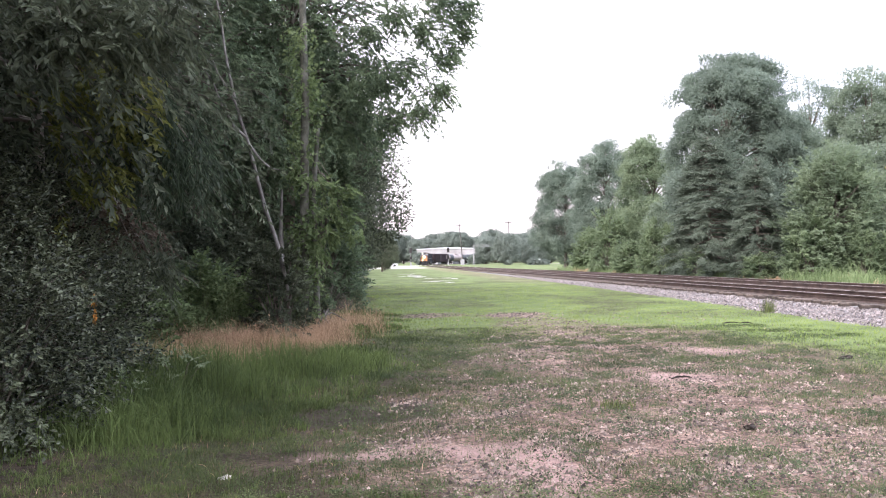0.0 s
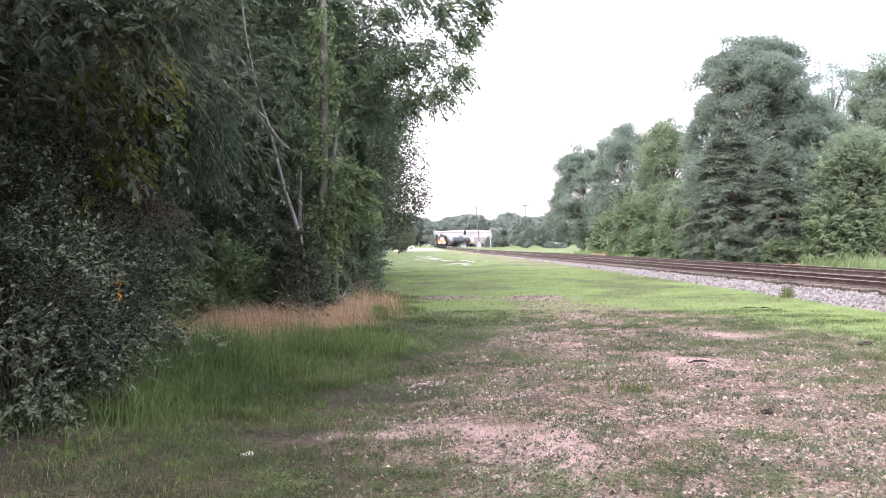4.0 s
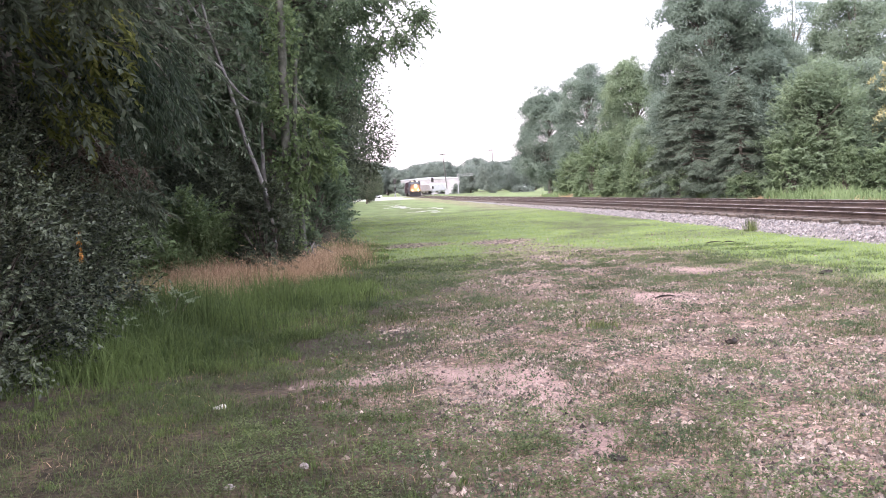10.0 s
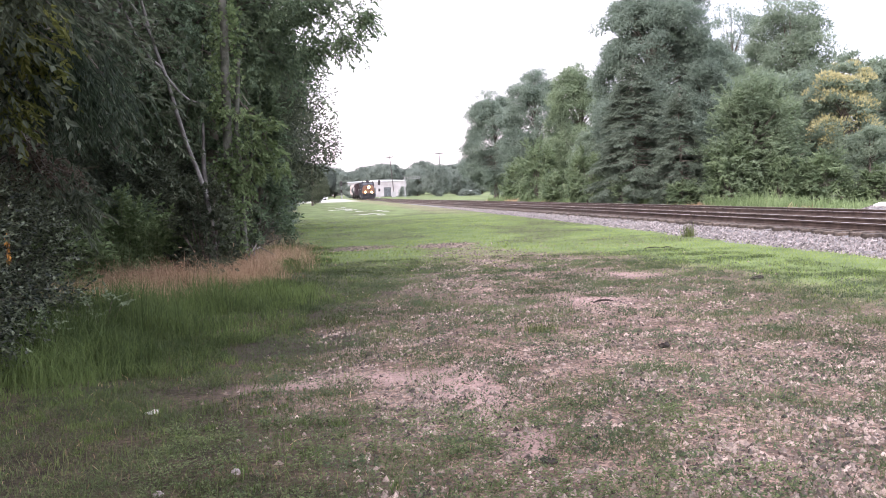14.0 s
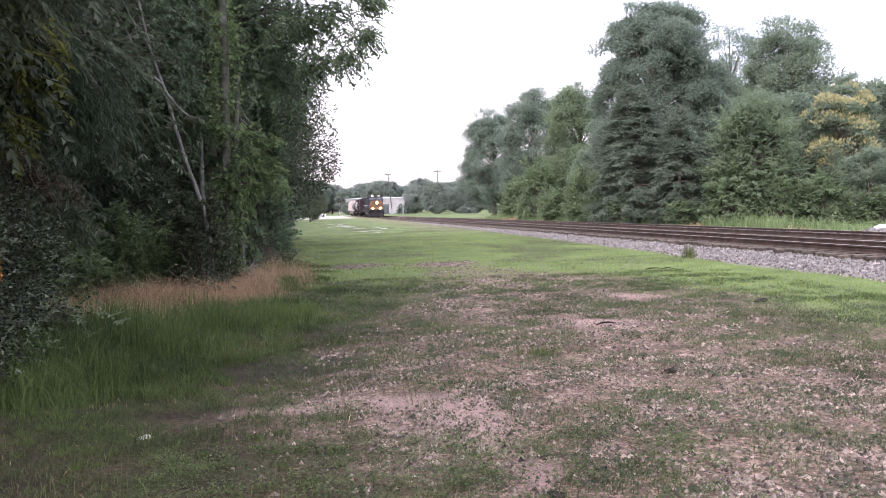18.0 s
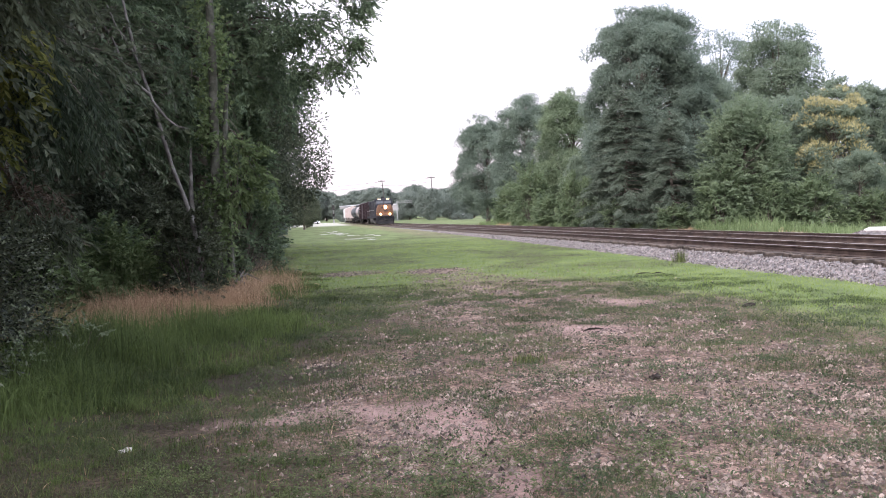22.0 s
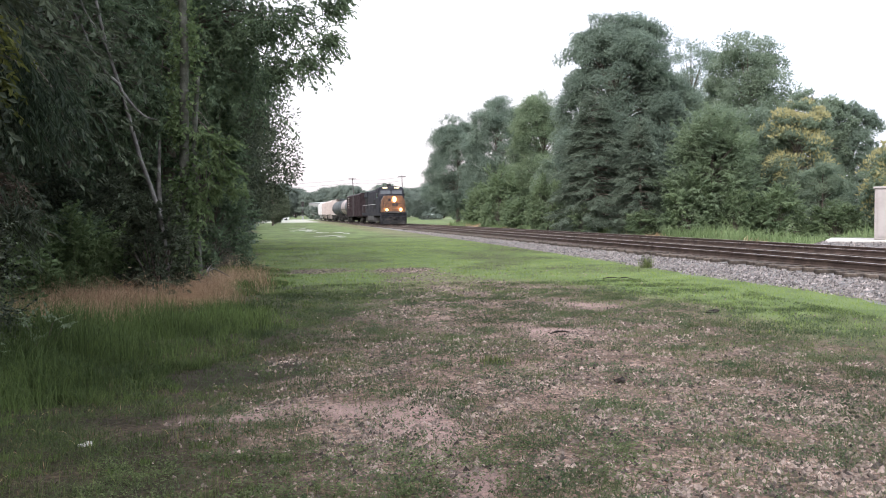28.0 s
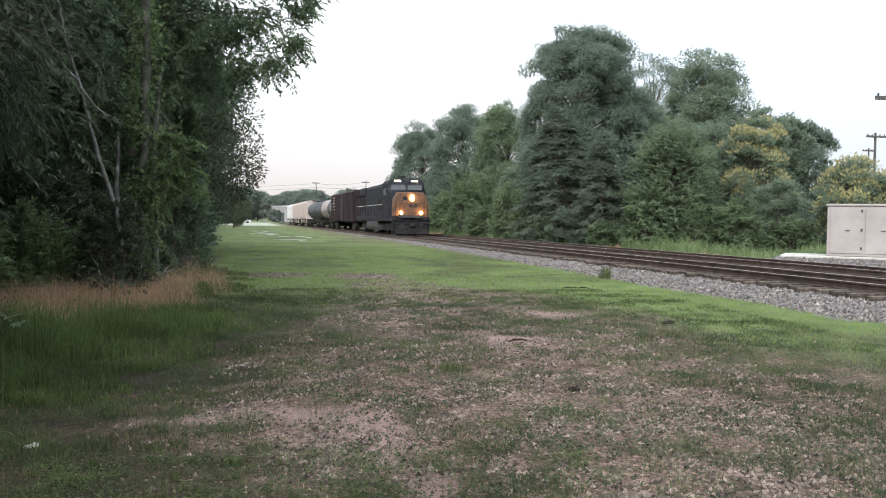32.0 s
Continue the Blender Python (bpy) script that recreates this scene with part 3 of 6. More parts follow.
def build_track():
    # inner strip: its dark colour imitates the shade of rails and ties
    inner = [(-1.02, 0.22), (-0.93, 0.262), (1.3, 0.276), (1.95, 0.21), (2.6, 0.276), (5.2, 0.276), (5.4, 0.252)]
    tagged(sweep("fouled_bed", inner, -60, 500, SHADED_BED, 260), "bed stone between the rails, darkened to imitate shaded rail sides", "ballast", kind="structure")
    bed = [(-4.0, -0.05), (-2.75, 0.03), (-1.8, 0.185), (-1.4, 0.215), (-0.95, 0.245), (1.3, 0.268), (1.95, 0.2), (2.6, 0.27), (5.2, 0.27), (5.6, 0.24), (7.0, 0.05), (8.2, -0.05)]
    tagged(sweep("ballast_bed", bed, -60, 500, BALLAST, 260), "grey crushed stone bed of the two railway tracks", "ballast", kind="structure")
    rail = [(-0.07, 0.0), (-0.07, 0.015), (-0.012, 0.03), (-0.012, 0.125), (-0.035, 0.13), (-0.035, 0.165), (0.035, 0.165), (0.035, 0.13), (0.012, 0.125), (0.012, 0.03), (0.07, 0.015), (0.07, 0.0)]
    for k, track_name in enumerate(("near", "far")):
        base = thing("railway_track", "%s railway track of brown steel rails on wooden ties" % track_name, "railway track", group="railway tracks")
        for side in (-0.752, 0.752):
            off = side + k * SPACING
            ob = sweep("rail", [(off + a, RAIL_Z - 0.165 + b) for a, b in rail], -60, 500, RAIL_STEEL, 260, base)
            sweep("running_band", [(off - 0.034, RAIL_Z + 0.003), (off + 0.034, RAIL_Z + 0.003)], -60, 500, RAIL_SHINE, 260, ob)
        bm = boxes((-1.48, 1.36, -0.115, 0.115, -0.17, 0.0))
        bmesh.ops.bevel(bm, geom=list(bm.edges), offset=0.012, segments=1, affect="EDGES")
        tie = bpy.data.meshes.new("tie")
        bm.to_mesh(tie)
        bm.free()
        tie.materials.append(TIE_WOOD)
        ys = np.arange(4, 140, 0.5) if k == 0 else np.arange(8, 70, 0.5)
        for y in ys:
            a = line_heading(y)
            x = float(line_x(y)) + (k * SPACING) * math.cos(a)
            yy = y - k * SPACING * math.sin(a)
            put("tie", tie, base, m=pose(x + rng.normal(0, 0.07), yy, RAIL_Z + float(line_z(y)) - 0.165 + 0.008 + rng.normal(0, 0.006), 0, 0, -math.degrees(a) + rng.normal(0, 0.8)))


def rock_arrays(n):
    """n unit rocks: jittered octahedra with flats, as arrays (n, 6, 3) and their faces."""
    base = np.array([(1, 0, 0), (-1, 0, 0), (0, 1, 0), (0, -1, 0), (0, 0, 1), (0, 0, -1)], float)
    v = base[None] * rng.uniform(0.6, 1.1, (n, 6, 1)) + rng.normal(0, 0.22, (n, 6, 3))
    f = np.array([(0, 2, 4), (2, 1, 4), (1, 3, 4), (3, 0, 4)])
    v[:, :4, 2] -= 0.35
    return v, f


def scatter_rocks(name, x, y, z, size, mat, label, category, flat=0.6):
    n = len(x)
    v, f = rock_arrays(n)
    v = v * size[:, None, None] * np.array([1, 1, flat])
    a = rng.uniform(0, 2 * np.pi, n)
    c, s = np.cos(a)[:, None], np.sin(a)[:, None]
    w = np.stack([v[..., 0] * c - v[..., 1] * s, v[..., 0] * s + v[..., 1] * c, v[..., 2]], -1)
    w += np.stack([x, y, z], -1)[:, None]
    faces = (f[None] + 6 * np.arange(n)[:, None, None]).reshape(-1, 3)
    return tagged(put(name, mesh_of(name, w.reshape(-1, 3), faces, mat)), label, category, kind="stuff")


def blades(name, x, y, height, width, mat, label, category, lean=0.35, z=None, segments=2):
    """Grass: bent strips of two quads that taper to the tip."""
    n = len(x)
    z = ground_z(x, y) if z is None else z
    a = rng.uniform(0, 2 * np.pi, n)
    side = np.stack([np.cos(a), np.sin(a), np.zeros(n)], -1) * (width / 2)[:, None]
    b = rng.uniform(0, 2 * np.pi, n)
    tilt = np.abs(rng.normal(0, lean, n))
    way = np.stack([np.cos(b), np.sin(b), np.zeros(n)], -1)
    root = np.stack([x, y, z - 0.01], -1)
    up = np.array([0, 0, 1.0])
    mid = root + up * (0.6 * height)[:, None] + way * (0.35 * tilt * height)[:, None]
    tip = root + up * (height * (1 - 0.25 * np.minimum(tilt, 1)))[:, None] + way * (tilt * height)[:, None]
    if segments == 1:
        v = np.stack([root - side, root + side, tip], 1)
        return tagged(put(name, mesh_of(name, v.reshape(-1, 3), np.arange(3 * n).reshape(-1, 3), mat)), label, category, kind="stuff")
    v = np.stack([root - side, root + side, mid + side * 0.75, mid - side * 0.75, tip + side * 0.12, tip - side * 0.12], 1)
    f = np.array([(0, 1, 2, 3), (3, 2, 4, 5)])
    faces = (f[None] + 6 * np.arange(n)[:, None, None]).reshape(-1, 4)
    return tagged(put(name, mesh_of(name, v.reshape(-1, 3), faces, mat)), label, category, kind="stuff")


# ---- trees ----
def leaf_arrays(centres, length, width, droop=0.3, out=None, fold=0.25):
    """One leaf at each centre, its face turned outwards and up to the light: a folded diamond."""
    n = len(centres)
    face = rng.normal(0, 0.6, (n, 3)) + np.array([0, 0, 0.55])
    if out is not None:
        face += 0.5 * out
    face /= np.linalg.norm(face, axis=1)[:, None] + 1e-9
    d = rng.normal(0, 1, (n, 3))
    if out is not None:
        d += out * 0.6
    d[:, 2] -= droop
    d -= face * (d * face).sum(1)[:, None]
    d /= np.linalg.norm(d, axis=1)[:, None] + 1e-9
    s = np.cross(face, d)
    L = (length * rng.uniform(0.55, 1.35, n))[:, None]
    W = (width * rng.uniform(0.65, 1.25, n))[:, None]
    mid = centres + d * L * 0.45
    v = np.stack([centres, mid - s * W * 0.5 + face * W * fold, centres + d * L, mid + s * W * 0.5 + face * W * fold], 1)
    return v.reshape(-1, 3), np.arange(4 * n).reshape(-1, 4)


def leaf_blades(base, d, face, length, width, fold=0.2, shape="diamond"):
    """One leaf at each base, along d, its face turned that way: a triangle, a folded diamond or a folded oval of two quads."""
    n = len(base)
    d = d / (np.linalg.norm(d, axis=1)[:, None] + 1e-9)
    s = np.cross(face, d)
    s /= np.linalg.norm(s, axis=1)[:, None] + 1e-9
    f = np.cross(d, s)
    L = (length * rng.uniform(0.65, 1.3, n))[:, None]
    W = (width * rng.uniform(0.7, 1.2, n))[:, None]
    if shape == "small":
        v = np.stack([base - s * W * 0.5, base + s * W * 0.5, base + d * L], 1)
        return v.reshape(-1, 3), np.arange(3 * n).reshape(-1, 3)
    up = f * W * fold
    if shape == "diamond":
        mid = base + d * L * 0.45
        v = np.stack([base, mid - s * W * 0.5 + up, base + d * L - up * 0.4, mid + s * W * 0.5 + up], 1)
        return v.reshape(-1, 3), np.arange(4 * n).reshape(-1, 4)
    p, q, tip = base + d * L * 0.3, base + d * L * 0.72, base + d * L - up * 0.5
    v = np.stack([base, p - s * W * 0.5 + up, q - s * W * 0.4 + up, tip, q + s * W * 0.4 + up, p + s * W * 0.5 + up], 1)
    k = np.array([(0, 1, 2, 3), (0, 3, 4, 5)])
    return v.reshape(-1, 3), (k[None] + 6 * np.arange(n)[:, None, None]).reshape(-1, 4)


def unit(v):
    return v / (np.linalg.norm(v, axis=-1, keepdims=True) + 1e-9)


def branch_frame(r, centre, radii, count, rise, habit, foot):
    """Boughs of a crown: their starts on the stem, their bends and their ends over an uneven outline."""
    i = np.arange(count) + 0.5
    phi = i * 2.39996 + r.normal(0, 0.25, count)
    cz = np.clip(1 - 2 * i / count + r.normal(0, 0.08, count), -0.98, 0.98)
    radii = np.asarray(radii, float)
    if habit == "tiers":
        h = 1 - i / count
        ring = np.round(h * 13) / 13 + r.normal(0, 0.035, count)
        reach = (1.03 - np.clip(ring, 0, 1)) ** 0.55 * (0.72 + 0.36 * r.random(count))
        e = np.stack([np.cos(phi) * reach * radii[0] * 1.15, np.sin(phi) * reach * radii[1] * 1.15, (2 * ring - 1) * radii[2]], -1)
        s = np.stack([0 * h, 0 * h, e[:, 2] + 0.1 * radii[2]], -1)
        bend = (s + e) / 2 + np.array([0, 0, 0.06]) * radii[2]
    else:
        cz = np.sign(cz) * np.abs(cz) ** 0.8
        flat = np.sqrt(1 - np.clip(cz, -1, 1) ** 2)
        lobe = 0.76 + 0.46 * rough_noise(phi % 6.283 * 2.0, cz * 4 + 7, 1.7, int(r.integers(0, 900)))
        depth = lobe * np.where(np.arange(count) % 4 == 0, 0.5 + 0.3 * r.random(count), 0.8 + 0.2 * r.random(count))
        low = np.clip(np.abs(cz), 0, 0.9)
        wide = 1 + np.where(cz < 0, 0.7, 0.3) * (1 / np.sqrt(1 - low ** 2) - 1) - 0.2 * cz
        e = np.stack([np.cos(phi) * flat * wide, np.sin(phi) * flat * wide, cz], -1) * radii * depth[:, None]
        s = np.stack([0.12 * e[:, 0], 0.12 * e[:, 1], e[:, 2] * 0.6 - (0.08 + rise * 0.2) * radii[2]], -1)
        bend = s * 0.45 + e * 0.55 + np.array([0, 0, 0.16 if rise < 0.5 else -0.06]) * radii[2]
    s, bend, e = s + centre, bend + centre, e + centre
    for q in (s, bend, e):
        q[:, 2] = np.maximum(q[:, 2], foot)
    return s, bend, e


def crown_leaves(seed, centre, radii, count, twigs, per, rise=0.3, droop=0.3, twig=0.3, habit="round", foot=0.15, ruffle=0.3, inner=0.3, scatter=0.26):
    """A crown of boughs, twigs and leaves set along the twigs. Returns boughs (start, bend, end), leaf bases, directions and faces."""
    r = np.random.default_rng(seed)
    centre = np.asarray(centre, float)
    s, m, e = branch_frame(r, centre, radii, count, rise, habit, foot)
    n = count * twigs
    b = np.repeat(np.arange(count), twigs)
    u = (inner + (1 - inner) * r.random(n) ** 0.6)[:, None]
    root = (1 - u) ** 2 * s[b] + 2 * u * (1 - u) * m[b] + u * u * e[b]
    along_b = unit(2 * (1 - u) * (m[b] - s[b]) + 2 * u * (e[b] - m[b]))
    if habit == "round":
        root = root + unit(r.normal(0, 1, (n, 3))) * r.random((n, 1)) ** 0.5 * scatter * np.mean(radii[:2])
        root[:, 2] = np.maximum(root[:, 2], foot)
    out = unit((root - centre) / np.asarray(radii, float))
    spin = r.normal(0, 1, (n, 3))
    if habit == "tiers":
        spin[:, 2] *= 0.22
    way = unit(along_b * 0.45 + spin * 0.6 + out * 0.4 + np.array([0, 0, rise * 0.9]))
    size = twig * (0.55 + 0.9 * r.random((n, 1))) * (1.15 - 0.5 * u)
    k = np.repeat(np.arange(n), per)
    w = np.tile((np.arange(per) + 0.6) / per, n)[:, None] * r.uniform(0.85, 1.1, (n * per, 1))
    p = root[k] + way[k] * size[k] * w + np.array([0, 0, -0.55 * droop]) * size[k] * w ** 2
    side = unit(np.cross(way, np.array([0, 0, 1.0])) + 1e-6)
    flip = np.tile(np.where(np.arange(per) % 2, 1.0, -1.0), n)[:, None]
    d = way[k] * 0.75 + side[k] * flip * 0.7 + r.normal(0, ruffle, (n * per, 3)) + np.array([0, 0, -droop])
    face = np.array([0, 0, 0.75]) + out[k] * 0.55 + r.normal(0, ruffle, (n * per, 3))
    return (s, m, e), p, d, face, out[k]


def lobe_leaves(seed, centre, radii, lobes, leaves, size, rise=0.3, droop=0.3, ruffle=0.3, foot=0.15):
    """A full crown: bough ends swell into lobes, lobes into tufts, and the tufts carry the leaves on their outer sides."""
    r = np.random.default_rng(seed)
    centre, radii = np.asarray(centre, float), np.asarray(radii, float)
    s, m, e = branch_frame(r, centre, radii - size, lobes, rise, "round", foot)
    tufts = 18
    n = lobes * tufts
    lr = size * r.uniform(0.65, 1.35, lobes)
    away = unit((e - centre) / radii)
    q = unit(unit(r.normal(0, 1, (n, 3))) + np.repeat(away, tufts, 0) * 0.75 + np.array([0, 0, 0.25 + rise * 0.5]))
    b = np.repeat(np.arange(lobes), tufts)
    tc = e[b] + q * (lr[b] * r.uniform(0.55, 1.05, n))[:, None] * np.array([1, 1, 0.85])
    tr = lr[b] * r.uniform(0.25, 0.62, n)
    k = r.choice(n, leaves, p=tr ** 2 / (tr ** 2).sum())
    o = unit(unit(r.normal(0, 1, (leaves, 3))) + q[k] * 0.55)
    p = tc[k] + o * (tr[k] * (0.35 + 0.72 * r.random(leaves) ** 0.6))[:, None] * np.array([1.1, 1.1, 0.8])
    p[:, 2] = np.maximum(p[:, 2], foot)
    d = o * 0.6 + r.normal(0, 0.55, (leaves, 3)) + np.array([0, 0, -droop + rise * 0.3])
    face = o * 0.6 + q[k] * 0.35 + np.array([0, 0, 0.5]) + r.normal(0, ruffle, (leaves, 3))
    return (s, m, e), p, d, face, o


def put_boughs(name, frame_of, radius, bark, parent, main=6):
    """Tubes along the boughs: the main ones are parts of their own, the thin rest is joined."""
    s, m, e = frame_of
    u = np.linspace(0, 1, 5)[:, None]
    rest = []
    every = max(1, len(s) // main)
    for i in range(len(s)):
        big = i % every == 0
        arrays = tube_arrays((1 - u) ** 2 * s[i] + 2 * u * (1 - u) * m[i] + u * u * e[i], radius * (1.35 if big else 0.7) * (1 - 0.85 * u[:, 0]), 6 if big else 4)
        if big:
            put(name, mesh_of(name, *arrays, bark, True), parent)
        else:
            rest.append(arrays)
    if rest:
        put("fine_branching", mesh_of("fine_branching", *join_arrays(rest), bark, True), parent)


def tree(name, label, x, y, height, spread, leaves, leaf, mat, seed, base=0.25, trunk_r=0.14, bark=None, boughs=70, lean=(0, 0), droop=0.3, aspect=0.5, rise=0.3, twig=None, habit="round", ruffle=0.3, group="trees", category="tree", blossom=None, inner=0.3):
    """A tree: tapered trunk, limbs and a crown of leaves along twigs. base: the crown's foot as a share of the height."""
    global rng
    rng = np.random.default_rng(seed)
    bark = bark or BARK
    if habit == "lobes" and 0.165 < leaf < 0.27:
        leaf, leaves = leaf * 0.8, int(leaves * 1.6)
    t = thing(name, label, category, pose(x, y, 0), group)
    z0 = base * height
    top = np.array([lean[0], lean[1], height * 0.92])
    cc = np.array([lean[0] * 0.7, lean[1] * 0.7, (z0 + height) / 2])
    hs = np.linspace(0, 1, 9)
    pts = np.stack([hs ** 1.3 * top[0] + 0.12 * np.sin(hs * 5 + seed) * hs, hs ** 1.3 * top[1] + 0.12 * np.cos(hs * 4 + seed) * hs, hs * top[2] - 0.1], -1)
    tube("trunk", pts, trunk_r * (1 - 0.85 * hs) * (1 + 0.5 * np.exp(-hs * 14)), bark, t, 8, 0.04)
    per = 14
    twigs = max(4, int(leaves / (boughs * per)))
    if habit == "lobes":
        limbs, p, d, face, out = lobe_leaves(seed, cc, (spread, spread, (height - z0) / 2), boughs, leaves, twig or spread * 0.26, rise, droop, ruffle)
    else:
        limbs, p, d, face, out = crown_leaves(seed, cc, (spread, spread, (height - z0) / 2), boughs, twigs, per, rise, droop, twig or spread * 0.22, habit, ruffle=ruffle, inner=inner)
    put_boughs("limb", limbs, trunk_r * 0.3, bark, t)
    shape = "small" if leaf > 0.13 and habit == "lobes" else "diamond"
    if blossom:
        pick = (out[:, 2] > 0.05 + 0.3 * rng.random(len(p))) & (rng.random(len(p)) < 0.62) & (rough_noise(p[:, 0] + 0.6 * p[:, 2], p[:, 1] + 0.8 * p[:, 2], 0.7, seed) > 0.36)
        v, f = leaf_blades(p[pick] + out[pick] * 0.15, out[pick] * 0.6 + d[pick] * 0.5 + np.array([0, 0, 0.5]), face[pick], leaf * 1.1, leaf * 0.75, shape=shape)
        put("blossom", mesh_of("blossom", v, f, blossom), t, "pale yellow blossom clusters")
        p, d, face = p[~pick], d[~pick], face[~pick]
    v, f = leaf_blades(p, d, face, leaf * 1.2, leaf * 1.2 * aspect, shape=shape)
    put("crown", mesh_of("crown", v, f, mat), t)
    return t


build_ground()


# ---- the woods on the near side of the lane ----
def left_woods():
    tree("hackberry_tree", "tall shaded hackberry with dense dark green leaves", -6.2, 9.5, 11.5, 3.3, 52800, 0.1, LEAF_DEEP, 101, 0.12, 0.17, boughs=110, droop=0.5, group="woodland trees")
    tree("oak_tree", "dense dark green oak at the wood's edge", -7.0, 14.0, 12.5, 3.4, 57200, 0.11, LEAF_DEEP, 102, 0.1, 0.2, boughs=110, droop=0.5, group="woodland trees")
    tree("elm_tree", "dark elm with hanging leaves over the verge", -6.0, 20.0, 12.5, 2.9, 52800, 0.11, LEAF_MID, 103, 0.16, 0.18, boughs=110, droop=0.7, aspect=0.4, group="woodland trees")
    tree("pecan_tree", "tall pecan reaching over the lane with open leafy branches", -4.3, 23.0, 14.5, 3.1, 68000, 0.12, LEAF_MID, 104, 0.2, 0.22, boughs=120, droop=0.5, aspect=0.45, group="woodland trees")
    tree("elm_tree", "dense elm at the far end of the wood", -6.5, 32.0, 12.2, 4.3, 60000, 0.14, LEAF_DEEP, 105, 0.05, 0.2, boughs=95, habit="lobes", group="woodland trees")
    tree("sweetgum_tree", "rounded sweetgum standing out from the wood's edge", -6.6, 40.0, 9.9, 5.0, 64000, 0.16, LEAF_DEEP, 106, 0.06, 0.2, boughs=100, habit="lobes", group="woodland trees")
    back = tree("forest_tree", "dark forest tree deep in the wood, its last four copies unseen shade casters", -11.0, 11.0, 13.0, 3.8, 16000, 0.3, LEAF_DEEP, 107, 0.03, 0.2, boughs=80, habit="lobes", group="forest trees")
    # the last four copies stand out of view, added to shade the left foreground
    for i, (x, y, s) in enumerate([(-11.5, 17.5, 1.0), (-11.0, 25, 1.02), (-12, 33, 0.95), (-16, 8, 1.1), (-17, 16, 1.15), (-17, 25, 1.1), (-10, 4.5, 0.95), (-15, 1, 1.0), (-11, 44, 0.8), (-9.5, 52, 0.72), (-22, 14, 1.2), (-23, 28, 1.2), (-6.15, 2.9, 0.88), (-7.8, -3.0, 0.95), (-9, -8, 1.1), (-11, -15, 1.1)]):
        o = copy_thing(back, pose(x, y, 0, 0, 0, 67 * i + 20) @ Matrix.Scale(s, 4))
    far = tree("roadside_tree", "rounded green tree along the lane's far end", -8.6, 62, 7.6, 2.8, 14000, 0.2, LEAF_DEEP, 108, 0.02, 0.16, boughs=70, habit="lobes", group="roadside trees")
    for i, (x, y, s) in enumerate([(-9.0, 74, 0.95), (-9.9, 90, 0.95), (-11.6, 101, 0.8), (-9.6, 128, 0.86), (-11.5, 160, 0.95), (-10.8, 112, 0.8), (-14.5, 215, 1.0), (-12.2, 110, 0.92), (-14.0, 135, 0.95), (-16, 165, 0.95), (-19.5, 200, 1.0), (-13, 70, 1.2), (-16, 100, 1.2), (-24, 230, 1.1)]):
        copy_thing(far, pose(x, y, 0, 0, 0, 49 * i + 80) @ Matrix.Scale(s, 4))


left_woods()


def bough(parent, base, ends, leaves, leaf, mat, seed, radius=0.4, aspect=0.42, droop=0.6):
    """Long boughs of a tree that reach out, each ending in loose leafy sprays."""
    global rng
    rng = np.random.default_rng(seed)
    pts, ways, faces = [], [], []
    o = np.array(parent.location)
    start = np.array(base) - o
    per = 11
    for e in ends:
        e = np.array(e) - o
        u = np.linspace(0, 1, 7)[:, None]
        path = start + (e - start) * u + np.array([0, 0, 0.6]) * np.sin(u * np.pi)
        v, f = tube_arrays(path + rng.normal(0, 0.07, path.shape) * np.sin(u * np.pi), 0.02 * (1 - 0.8 * u[:, 0]), 5)
        put("limb", mesh_of("limb", v, f, BARK, True), parent)
        n = max(3, leaves // len(ends) // per)
        root = e + rng.normal(0, radius * 0.5, (n, 3))
        way = unit(unit(e - start) * 0.7 + rng.normal(0, 0.6, (n, 3)) + np.array([0, 0, -0.4 * droop]))
        size = radius * rng.uniform(0.5, 1.2, (n, 1))
        k = np.repeat(np.arange(n), per)
        w = np.tile((np.arange(per) + 0.5) / per, n)[:, None]
        side = unit(np.cross(way, np.array([0, 0, 1.0])))
        flip = np.tile(np.where(np.arange(per) % 2, 1.0, -1.0), n)[:, None]
        pts.append(root[k] + way[k] * size[k] * w - np.array([0, 0, 0.5 * droop]) * size[k] * w ** 2)
        ways.append(way[k] * 0.8 + side[k] * flip * 0.75 + rng.normal(0, 0.2, (n * per, 3)) - np.array([0, 0, droop * 0.7]))
        faces.append(np.array([0, 0, 0.8]) + rng.normal(0, 0.4, (n * per, 3)))
    v, f = leaf_blades(np.concatenate(pts), np.concatenate(ways), np.concatenate(faces), leaf * 1.15, leaf * 1.1 * aspect, shape="oval")
    put("bough_leaves", mesh_of("bough_leaves", v, f, mat), parent)


